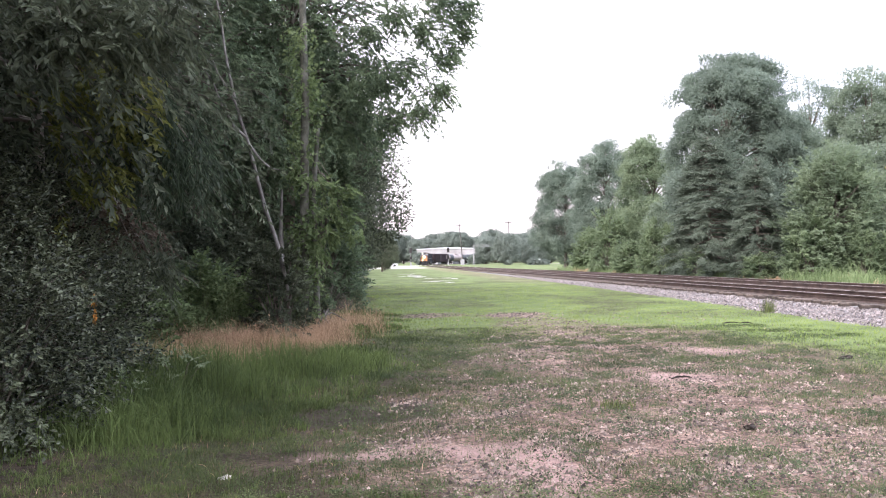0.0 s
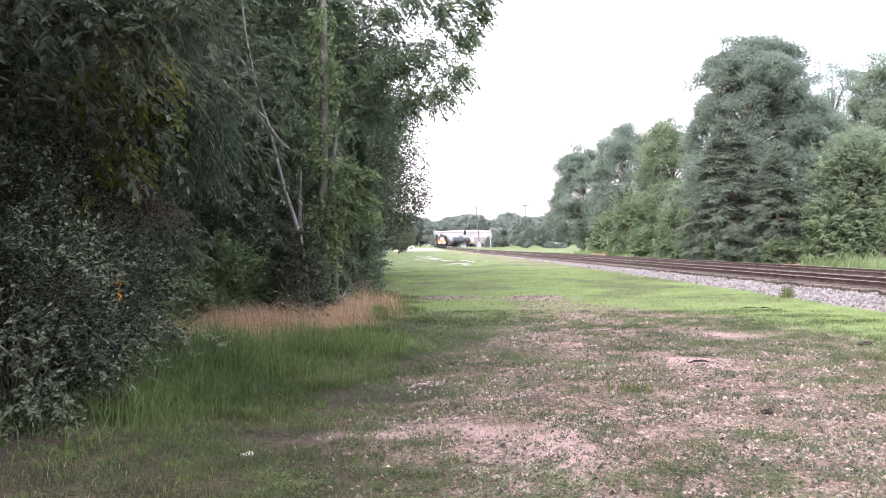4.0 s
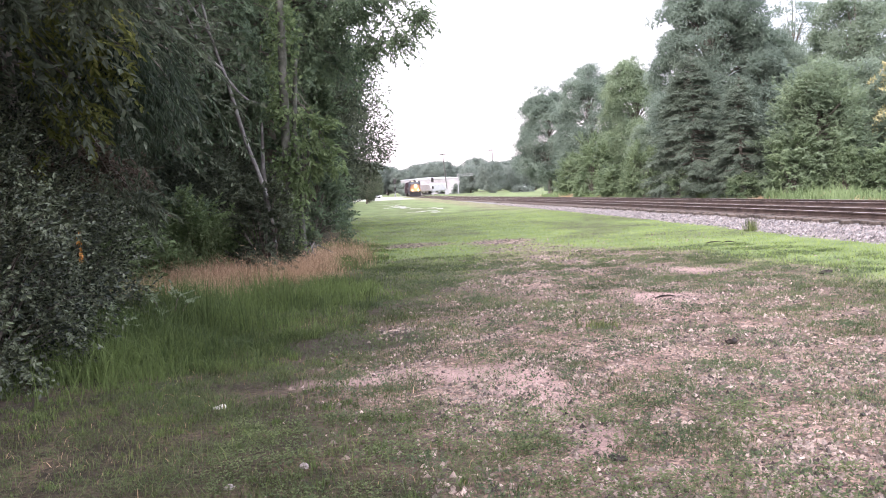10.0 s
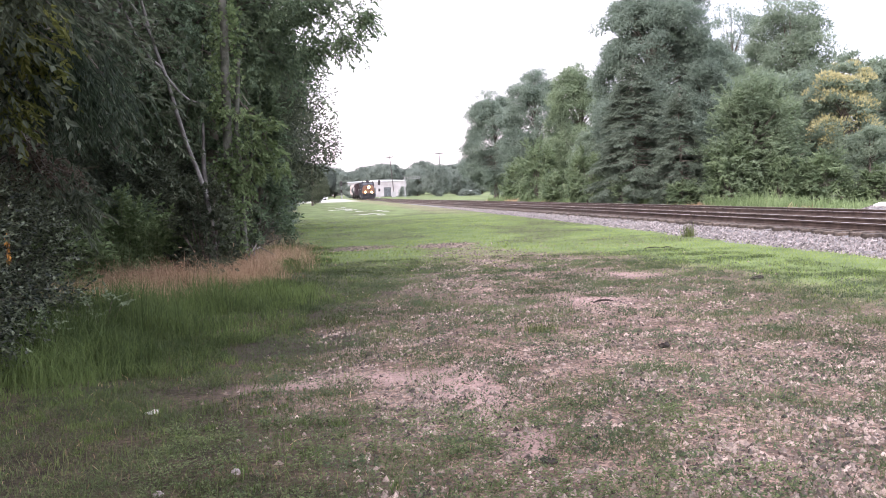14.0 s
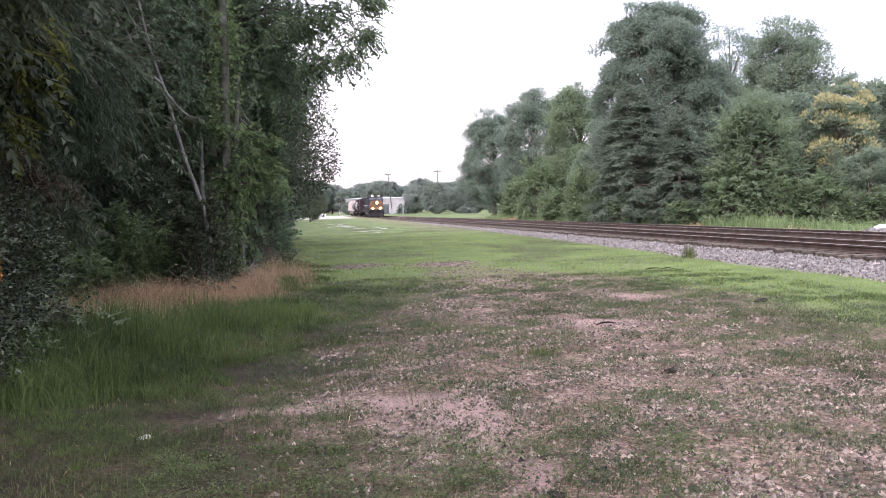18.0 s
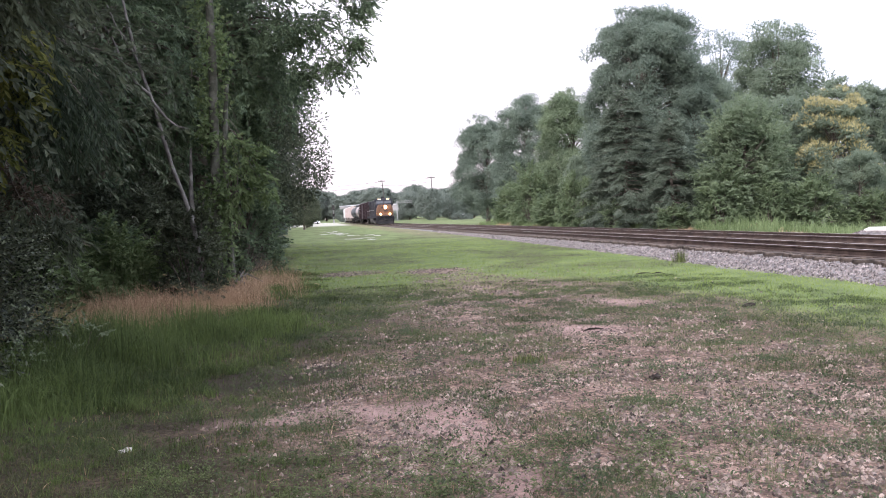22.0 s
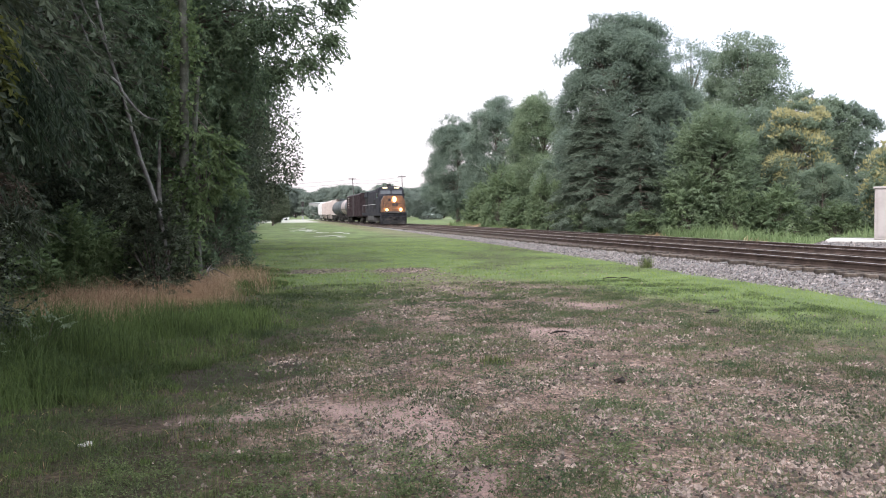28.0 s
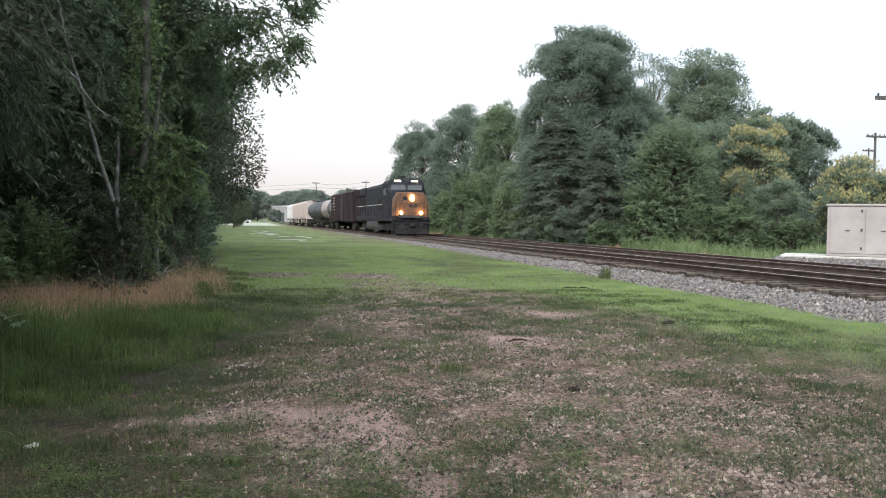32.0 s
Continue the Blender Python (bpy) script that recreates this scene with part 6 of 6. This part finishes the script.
# ---- verge grass, gravel and small litter ----
def grass_and_gravel():
    global rng
    rng = np.random.default_rng(77)
    # tall green verge
    n = 80000
    u, v = rng.random(n), rng.random(n)
    y = 6.0 + 18 * u ** 1.2
    inner = np.interp(y, (6, 9, 12.7, 18, 24), (-2.2, -0.8, -0.2, -0.3, -1.3))
    outer = np.interp(y, (6, 9, 13, 18, 24), (-4.0, -4.6, -5.2, -4.8, -5.0))
    x = inner + (outer - inner) * v
    clump = rough_noise(x, y, 0.8, 15)
    keep = rng.random(n) < (0.15 + 0.85 * step(0.38, 0.6, clump)) * (0.25 + 0.75 * step(0.0, 0.4, v + 0.5 * (rough_noise(x, y, 1.3, 14) - 0.5))) * (1 - 0.93 * worn_amount(x, y)) * (1 - 0.9 * soil_amount(x, y))
    edge = step(0.0, 0.5, v + (clump - 0.5) * 0.6)
    h = (1 - 0.62 * step(11.8, 14.2, y)) * (0.08 + 0.36 * edge) * rng.uniform(0.3, 1.3, n) * (0.45 + 1.0 * rough_noise(x, y, 0.9, 16))
    blades("tall_verge_grass", x[keep], y[keep], h[keep], (0.006 + 0.0004 * y[keep]), BLADE_VERGE, "tall green verge grass along the wood", "grass", 0.65)
    # ragged grass towards the camera: matted dull blades, fresh ones and dead ones between
    def ragged(n, name, low, high, width, mat, label, lean, thick, seed, fade=0.0):
        y = 2.4 + 7.4 * rng.random(n) ** 1.15
        x = -3.9 + np.interp(y, (2.4, 6, 9.8), (6.0, 4.8, 4.0)) * rng.random(n)
        edge = np.interp(y, (2.4, 4.0, 5.3, 6.2, 6.8, 8, 10), (1.6, 0.75, -0.15, -0.75, -0.75, -0.35, -0.5))
        patch = step(thick, thick + 0.16, rough_noise(x, y, 0.5, seed))
        near = step(0.7, -0.5, x - edge + 2.2 * (rough_noise(x, y, 0.8, 18) - 0.5))
        worn = step(0.5, 0.62, rough_noise(x, y, 1.0, 141)) * step(9.0, 7.0, y)
        keep = rng.random(n) < (0.1 + 0.9 * patch) * near * (1 - 0.9 * silt_amount(x, y)) * (1 - 0.8 * worn) * (1 - 0.85 * soil_amount(x, y)) * (1 - fade * worn_amount(x, y))
        x, y = x[keep], y[keep]
        tall = (0.55 + 0.9 * rough_noise(x, y, 0.6, seed + 3)) * (1 - 0.4 * worn_amount(x, y))
        blades(name, x, y, rng.uniform(low, high, len(x)) * tall, np.full(len(x), width), mat, label, "grass", lean)

    ragged(44000, "matted_grass", 0.03, 0.11, 0.0045, BLADE_DULL, "matted dull olive grass beside the lane", 1.2, 0.36, 17)
    ragged(24000, "ragged_grass", 0.05, 0.19, 0.0045, BLADE_GREEN, "ragged clumps of fresh green grass beside the lane", 0.8, 0.46, 117, 0.5)
    ragged(15000, "dead_grass", 0.03, 0.11, 0.003, BLADE_DEAD, "thin dead blades among the verge grass", 1.5, 0.42, 217)
    # separate tufts of longer grass, tallest towards the wood
    def tufts(n, name, low, high, mat, label, seed):
        cy = 2.5 + 11.5 * rng.random(n) ** 1.1
        left = np.interp(cy, (2.5, 6, 9, 14), (-3.8, -3.9, -4.5, -5.0))
        right = np.interp(cy, (2.5, 4.2, 5.4, 6.4, 9, 14), (1.3, 0.5, -0.2, -0.9, -0.8, -0.9))
        w = rng.random(n)
        cx = left + (right - left) * w
        ok = rng.random(n) < (0.08 + 0.92 * step(0.44, 0.58, rough_noise(cx, cy, 0.9, seed))) * (1 - silt_amount(cx, cy)) * (1 - soil_amount(cx, cy)) * (1 - 0.35 * worn_amount(cx, cy))
        cx, cy, w = cx[ok], cy[ok], w[ok]
        grow = (1 - 0.5 * worn_amount(cx, cy)) * rng.uniform(0.5, 1.3, len(cx)) * (0.6 + 0.6 * step(0.85, 0.25, w) * step(5, 8.5, cy))
        many = (22 + 30 * grow).astype(int)
        wide = np.repeat(0.022 + 0.03 * grow, many)
        px, py = np.repeat(cx, many) + rng.normal(0, 1, many.sum()) * wide, np.repeat(cy, many) + rng.normal(0, 1, many.sum()) * wide
        tall = np.repeat(grow, many) * rng.uniform(low, high, many.sum())
        blades(name, px, py, tall, 0.0042 + 0.0003 * py, mat, label, "grass", 0.75)

    tufts(2000, "grass_tufts", 0.07, 0.24, BLADE_VERGE, "separate tufts of long fresh green grass", 303)
    tufts(1100, "dull_grass_tufts", 0.05, 0.2, BLADE_TUFT, "separate tufts of dull bent grass", 307)
    # low broad-leaved weeds at the lane's near edge
    n = 1700
    cx, cy = -1.3 + 3.4 * rng.random(n), 2.6 + 2.8 * rng.random(n)
    ok = rng.random(n) < (0.1 + 0.9 * step(0.47, 0.57, rough_noise(cx, cy, 0.4, 311))) * (1 - silt_amount(cx, cy))
    cx, cy = cx[ok], cy[ok]
    m = 16
    a, far = rng.uniform(0, 6.283, len(cx) * m), rng.uniform(0.005, 0.07, len(cx) * m)
    px, py = np.repeat(cx, m) + far * np.cos(a), np.repeat(cy, m) + far * np.sin(a)
    out = np.stack([np.cos(a), np.sin(a), 0 * a], -1)
    p = np.stack([px, py, ground_z(px, py) + rng.uniform(0.005, 0.06, len(px))], -1)
    v4, f4 = leaf_blades(p, out + np.array([0, 0, 0.25]), out * 0.2 + rng.normal(0, 0.25, out.shape) + np.array([0, 0, 1.0]), 0.021, 0.01, shape="oval")
    tagged(put("edge_weeds", mesh_of("edge_weeds", v4, f4, LEAF_EDGE)), "low broad-leaved green weeds at the lane's edge", "weeds", kind="stuff")
    # dry pale grass: arching culms with loose seed heads
    n = 1500
    u = rng.random(n)
    cx = np.interp(u, (0, 0.2, 0.45, 0.7, 1), (-5.0, -4.4, -3.4, -2.65, -2.4)) + rng.normal(0, 0.42, n)
    cy = np.interp(u, (0, 0.2, 0.45, 0.7, 1), (11.4, 12.2, 13.9, 15.2, 18.2)) + rng.normal(0, 0.95, n)
    ok = rng.random(n) < (0.1 + 0.9 * step(0.4, 0.56, rough_noise(cx, cy, 1.3, 20))) * np.interp(u, (0, 0.2, 0.6, 1), (0.55, 0.75, 1.0, 0.55))
    cx, cy = cx[ok], cy[ok]
    size = rng.uniform(0.3, 1.25, len(cx)) ** 1.3 * (0.15 + 1.5 * rough_noise(cx, cy, 0.8, 19) ** 1.3)
    many = (14 + 46 * size).astype(int)
    grow = np.repeat(size, many) * rng.uniform(0.55, 1.15, many.sum())
    x = np.repeat(cx, many) + rng.normal(0, 1, many.sum()) * np.repeat(0.05 + 0.1 * size, many)
    y = np.repeat(cy, many) + rng.normal(0, 1, many.sum()) * np.repeat(0.05 + 0.1 * size, many)
    sway = np.repeat(rng.normal(0, 0.22, len(cx)), many)
    n = len(x)
    blades("dry_verge_grass", x, y, 0.1 + 0.42 * grow, np.full(n, 0.0045), BLADE_DRY, "dry tan seeding grass at the wood's edge", "grass", 1.0)
    k = rng.integers(0, n, 12000)
    far = rng.normal(0, 0.16, len(k)) * grow[k]
    p = np.stack([x[k] + far + sway[k], y[k] + rng.normal(0, 0.16, len(k)), ground_z(x[k], y[k]) + 0.05 + 0.42 * grow[k] * rng.uniform(0.5, 1.0, len(k))], -1)
    v4, f4 = leaf_blades(p, rng.normal(0, 0.5, (len(k), 3)) + np.stack([2.5 * sway[k], 0 * far, -0.6 + 0 * far], -1), rng.normal(0, 1, (len(k), 3)), 0.085, 0.008)
    tagged(put("grass_seed_heads", mesh_of("grass_seed_heads", v4, f4, BLADE_DRY)), "tan seed heads of the dry verge grass", "grass", kind="stuff")
    # lawn
    n = 200000
    y = 3.0 + 72 * rng.random(n) ** 1.7
    lo = np.interp(y, (3, 6, 12, 20, 33, 60, 75), (-3.4, -3.2, -2.2, -2.8, -4.6, -7.6, -9))
    hi = np.minimum(line_x(y) - 2.6, 0.86 * y + 1.0)
    x = lo + (hi - lo) * rng.random(n)
    b, lush = bare_amount(x, y), lush_amount(x, y)
    keep = (rng.random(n) > np.clip(b * 0.98 + 0.08 + 0.2 * (1 - lush), 0, 0.95)) & (rng.random(n) < step(75, 35, y))
    x, y, b, lush = x[keep], y[keep], b[keep], lush[keep]
    h = rng.uniform(0.02, 0.075, len(x)) * (1 + 0.012 * y) * (1 - 0.4 * b) * (0.75 + 0.15 * lush) * (0.25 + 0.75 * step(72, 30, y)) * (0.6 + 0.4 * step(32, 14, y))
    k = rng.random(len(x)) < lush
    blades("lawn_grass", x[k], y[k], h[k], 0.004 + 0.0007 * y[k], BLADE_LAWN, "short bright green mown grass beside the railway", "grass", 0.8, segments=1)
    k = ~k
    blades("worn_grass", x[k], y[k], h[k], 0.004 + 0.0005 * y[k], BLADE_DULL, "thin worn dull green grass on and beside the lane", "grass", 0.9, segments=1)
    # small grass tufts and broad-leaved rosettes in the lane
    n = 14000
    cx, cy = -2.6 + 10.5 * rng.random(n), 3.2 + 15 * rng.random(n) ** 1.4
    ok = rng.random(n) < (0.14 + 0.86 * step(0.47, 0.57, rough_noise(cx, cy, 0.6, 91))) * (1 - 0.8 * silt_amount(cx, cy))
    cx, cy = cx[ok], cy[ok]
    grow = rng.uniform(0.4, 1.5, len(cx)) ** 1.4
    many = (9 + 26 * grow).astype(int)
    px = np.repeat(cx, many) + rng.normal(0, 1, many.sum()) * np.repeat(0.05 * grow + 0.012, many)
    py = np.repeat(cy, many) + rng.normal(0, 1, many.sum()) * np.repeat(0.05 * grow + 0.012, many)
    ph = np.repeat(0.018 + 0.03 * grow, many) * rng.uniform(0.4, 1.2, many.sum())
    blades("lane_tufts", px, py, ph, np.full(len(px), 0.0045) + 0.0004 * py, BLADE_TUFT, "small low green grass tufts scattered over the gravel", "grass", 1.6, segments=1)
    n = 19000
    cx, cy = -0.9 + 8 * rng.random(n), 3.0 + 13 * rng.random(n) ** 1.3
    ok = rng.random(n) < (0.06 + 0.94 * step(0.5, 0.6, rough_noise(cx, cy, 0.38, 93))) * (1 - 0.8 * silt_amount(cx, cy))
    cx, cy = cx[ok], cy[ok]
    m = 9
    px = np.repeat(cx, m) + rng.normal(0, 0.035, len(cx) * m)
    py = np.repeat(cy, m) + rng.normal(0, 0.035, len(cx) * m)
    p = np.stack([px, py, ground_z(px, py) + rng.uniform(0, 0.03, len(px))], -1)
    v4, f4 = leaf_arrays(p, 0.024, 0.011, -0.3)
    tagged(put("lane_weeds", mesh_of("lane_weeds", v4, f4, LEAF_WEED)), "low green weeds growing through the gravel", "weeds", kind="stuff")
    # gravel of the lane
    n = 400000
    y = 3.0 + 21 * rng.random(n) ** 1.45
    x = -2.4 + np.minimum(9.8, 3.6 + 0.62 * y) * rng.random(n)
    b = bare_amount(x, y)
    keep = rng.random(n) < 0.012 * step(-1.2, 0.2, x) + 0.68 * b * (1 - 0.75 * silt_amount(x, y)) * (0.3 + 0.7 * step(0.36, 0.58, rough_noise(x, y, 0.7, 83)))
    x, y = x[keep], y[keep]
    k = 16000
    x, y = np.concatenate([x, -1.6 + 8 * rng.random(k)]), np.concatenate([y, -5 + 8 * rng.random(k)])
    size = (0.006 + 0.023 * rng.random(len(x)) ** 2.6) * (0.9 + 0.015 * y)
    scatter_rocks("lane_gravel", x, y, ground_z(x, y) + size * 0.25, size, STONE, "loose pale gravel scattered on the lane", "gravel", 0.68)
    # thin straw lying about the near grass
    n = 2000
    y = 3.0 + 9 * rng.random(n)
    x = -3.4 + 4.0 * rng.random(n)
    k = rng.random(n) < (0.15 + 0.85 * step(0.45, 0.6, rough_noise(x, y, 0.7, 87))) * (1 - silt_amount(x, y))
    blades("straw", x[k], y[k], rng.uniform(0.02, 0.07, k.sum()), np.full(k.sum(), 0.0045), BLADE_DRY, "thin dry straw lying in the near grass", "grass", 1.1)
    # loose stones on the mound round the concrete pad
    n = 1600
    u, v = -2.9 + 8.6 * rng.random(n), -1.5 + 1.3 * rng.random(n)
    k = rng.random(n) < 0.25
    u[k], v[k] = -2.9 + 1.1 * rng.random(k.sum()), -1.0 + 3.5 * rng.random(k.sum())
    z = np.minimum(np.interp(v, (-1.5, -0.25), (0.0, 0.47)), np.interp(u, (-3.0, -1.8), (0.0, 0.47)))
    a = math.radians(-37)
    scatter_rocks("pad_gravel", 18.3 + u * math.cos(a) - v * math.sin(a), 25.2 + u * math.sin(a) + v * math.cos(a), z + 0.01, rng.uniform(0.025, 0.06, n), BALLAST_STONE, "loose grey stones round the concrete pad", "ballast", 0.8)
    # ballast shoulder
    n = 26000
    y = 6 + 70 * rng.random(n) ** 1.7
    off = -2.9 + 1.48 * rng.random(n)
    x = line_x(y) + off
    z = line_z(y) + np.interp(off, (-2.9, -2.75, -1.8, -1.4), (0.02, 0.03, 0.182, 0.212))
    size = rng.uniform(0.025, 0.055, n)
    scatter_rocks("ballast_stones", x, y, z, size, BALLAST_STONE, "loose grey ballast stones on the track's shoulder", "ballast", 0.8)


grass_and_gravel()


def small_things():
    def lump(name, label, category, x, y, size, mat, seed, flat=0.4):
        r = np.random.default_rng(seed)
        bm = bmesh.new()
        bmesh.ops.create_icosphere(bm, subdivisions=2, radius=1.0)
        for v in bm.verts:
            k = 1 + 0.75 * noise.noise(v.co * 1.3 + Vector((seed * 3.3, 0, 0)))
            v.co = Vector((v.co.x * size[0] * k, v.co.y * size[1] * k, v.co.z * size[2] * k))
        me = bpy.data.meshes.new(name)
        bm.to_mesh(me)
        bm.free()
        me.materials.append(mat)
        z = float(ground_z(np.array([x]), np.array([y]))[0])
        return tagged(put(name, me, m=pose(x, y, z + size[2] * flat, 0, 0, seed * 40)), label, category)

    lump("pale_stone", "pale flat stone lying in the verge grass", "stone", -1.57, 5.8, (0.06, 0.035, 0.014), CONCRETE, 1)
    lump("dark_stone", "dark flat stone on the lane", "stone", 0.96, 4.24, (0.06, 0.036, 0.013), WET_BARK, 8)
    lump("pale_stone", "grey stone in the near grass", "stone", -0.75, 4.35, (0.03, 0.025, 0.02), BALLAST_STONE, 3)
    lump("pale_stone", "grey stone in the near grass", "stone", -1.1, 4.1, (0.025, 0.025, 0.018), BALLAST_STONE, 4)
    lump("dark_clod", "dark clod of earth and bark on the lane", "clod", 5.87, 11.86, (0.12, 0.05, 0.035), WET_BARK, 5)
    lump("dark_clod", "dark scrap of bark on the gravel", "clod", 2.66, 7.13, (0.07, 0.05, 0.03), WET_BARK, 6)
    for x, y, a, n in ((2.97, 10.18, 10, 0.15), (6.5, 18.4, 5, 0.2), (6.8, 18.3, -30, 0.14)):
        tube("fallen_stick", [(-n, 0, 0.0), (-n * 0.3, 0.03, 0.02), (n * 0.4, -0.02, 0.022), (n, 0.04, 0.0)], (0.008, 0.014, 0.012, 0.006), WET_BARK, None, 6)
        ob = [o for o in scene.objects if o.name.startswith("fallen_stick")][-1]
        ob.matrix_basis = pose(x, y, 0.03, 0, 0, a)
        tagged(ob, "dark fallen stick lying in the grass", "stick", "fallen sticks")
    for x, y, h, k, seed in ((8.77, 21.9, 0.42, 90, 31), (1.73, 8.37, 0.1, 160, 32)):
        r = np.random.default_rng(seed)
        ob = blades("weed_tuft", r.normal(0, h * 0.25 if h > 0.2 else 0.12, k), r.normal(0, 0.1, k), r.uniform(0.4, 1.0, k) * h, np.full(k, 0.016 if h > 0.2 else 0.007), BLADE_GREEN, "tuft of dark green weeds standing out of the grass", "weed", 0.35, np.zeros(k))
        ob.matrix_basis = pose(x, y, 0.03)
    # bare fallen branches at the foot of the vine-covered tree
    r = np.random.default_rng(44)
    for k in range(9):
        x, y = -3.2 + r.normal(0, 0.5), 17.6 + r.normal(0, 0.8)
        a, n = r.uniform(0, 6.3), r.uniform(0.7, 1.4)
        pts = [(0, 0, 0), (0.3 * n * math.cos(a), 0.3 * n * math.sin(a), 0.35 * n), (0.65 * n * math.cos(a + 0.5), 0.65 * n * math.sin(a + 0.5), 0.5 * n), (n * math.cos(a + 0.7), n * math.sin(a + 0.7), 0.3 * n)]
        v, f = tube_arrays(pts, (0.025, 0.02, 0.014, 0.006), 6)
        ob = put("dead_branch", mesh_of("dead_branch", v, f, PALE_BARK, True), m=pose(x, y, 0))
        tagged(ob, "bare grey dead branch at the wood's foot", "branch", "dead branches")
    # shallow puddles strung along the far lawn
    r = np.random.default_rng(52)
    for k in range(16):
        u = k / 15
        x, y = -4.6 + 5.2 * u + r.normal(0, 0.5), 98 - 40 * u + r.normal(0, 3)
        a, b = r.uniform(0.3, 0.85), r.uniform(0.7, 2.2)
        th = np.linspace(0, 2 * np.pi, 40, endpoint=False)
        rr = 0.8 + sum(0.35 / m * np.sin(m * th + r.uniform(0, 6.3)) for m in (2, 3, 4, 5, 7, 9, 12))
        rr = np.maximum(rr, 0.15)
        bm = bmesh.new()
        bm.faces.new([bm.verts.new((a * rr[i] * math.cos(th[i]), b * rr[i] * math.sin(th[i]), 0)) for i in range(40)])
        bmesh.ops.triangulate(bm, faces=list(bm.faces))
        ob = part("puddle", bm, PUDDLE)
        ob.matrix_basis = pose(x, y, 0.026)
        tagged(ob, "shallow pale puddle lying on the grass", "puddle", "puddles")


small_things()


def right_bank():
    """Rank grass at the foot of the trees beyond the railway."""
    global rng
    rng = np.random.default_rng(88)
    n = 30000
    y = 26 + 75 * rng.random(n) ** 1.6
    x = line_x(y) + SPACING + 3.6 + 0.09 * (60 - np.minimum(y, 60)) * rng.random(n) + rng.random(n) * 2.5
    keep = rng.random(n) < 0.3 + 0.7 * step(0.35, 0.6, rough_noise(x, y, 3, 95))
    x, y = x[keep], y[keep]
    h = rng.uniform(0.2, 0.95, len(x)) * (0.05 + 1.5 * rough_noise(x, y, 2.0, 96))
    k = rough_noise(x, y, 4.0, 97) > 0.56
    blades("bank_grass", x[~k], y[~k], h[~k], np.full((~k).sum(), 0.035), BLADE_BANK, "tall light green grass at the foot of the trees", "grass", 0.6)
    blades("dry_bank_grass", x[k], y[k], h[k] * 0.6, np.full(k.sum(), 0.03), BLADE_DRY, "dry tan grass at the foot of the trees", "grass", 0.5)


right_bank()


def motions():
    back = 0.0
    times = [0.5 * k for k in range(33)] + [18, 20, 22, 24, 26, 28, 30, 32.0]
    for ob, length, wheels in TRAIN:
        rows = []
        for t in times:
            s = front_at(t) + back
            x0, y0, a = along(s)
            x1, y1, b = along(s + length)
            heading = math.degrees(math.atan2(x1 - x0, y1 - y0))
            rows.append((t, pose(x0, y0, RAIL_Z + float(line_z(y0)), 0, 0, -heading)))
        walk(ob, rows)
        back += length
        for w, y, r in wheels:
            walk(w, [(k / 15, pose(0, y, r, math.degrees(SPEED * (k / 15) / r))) for k in range(481)])


motions()
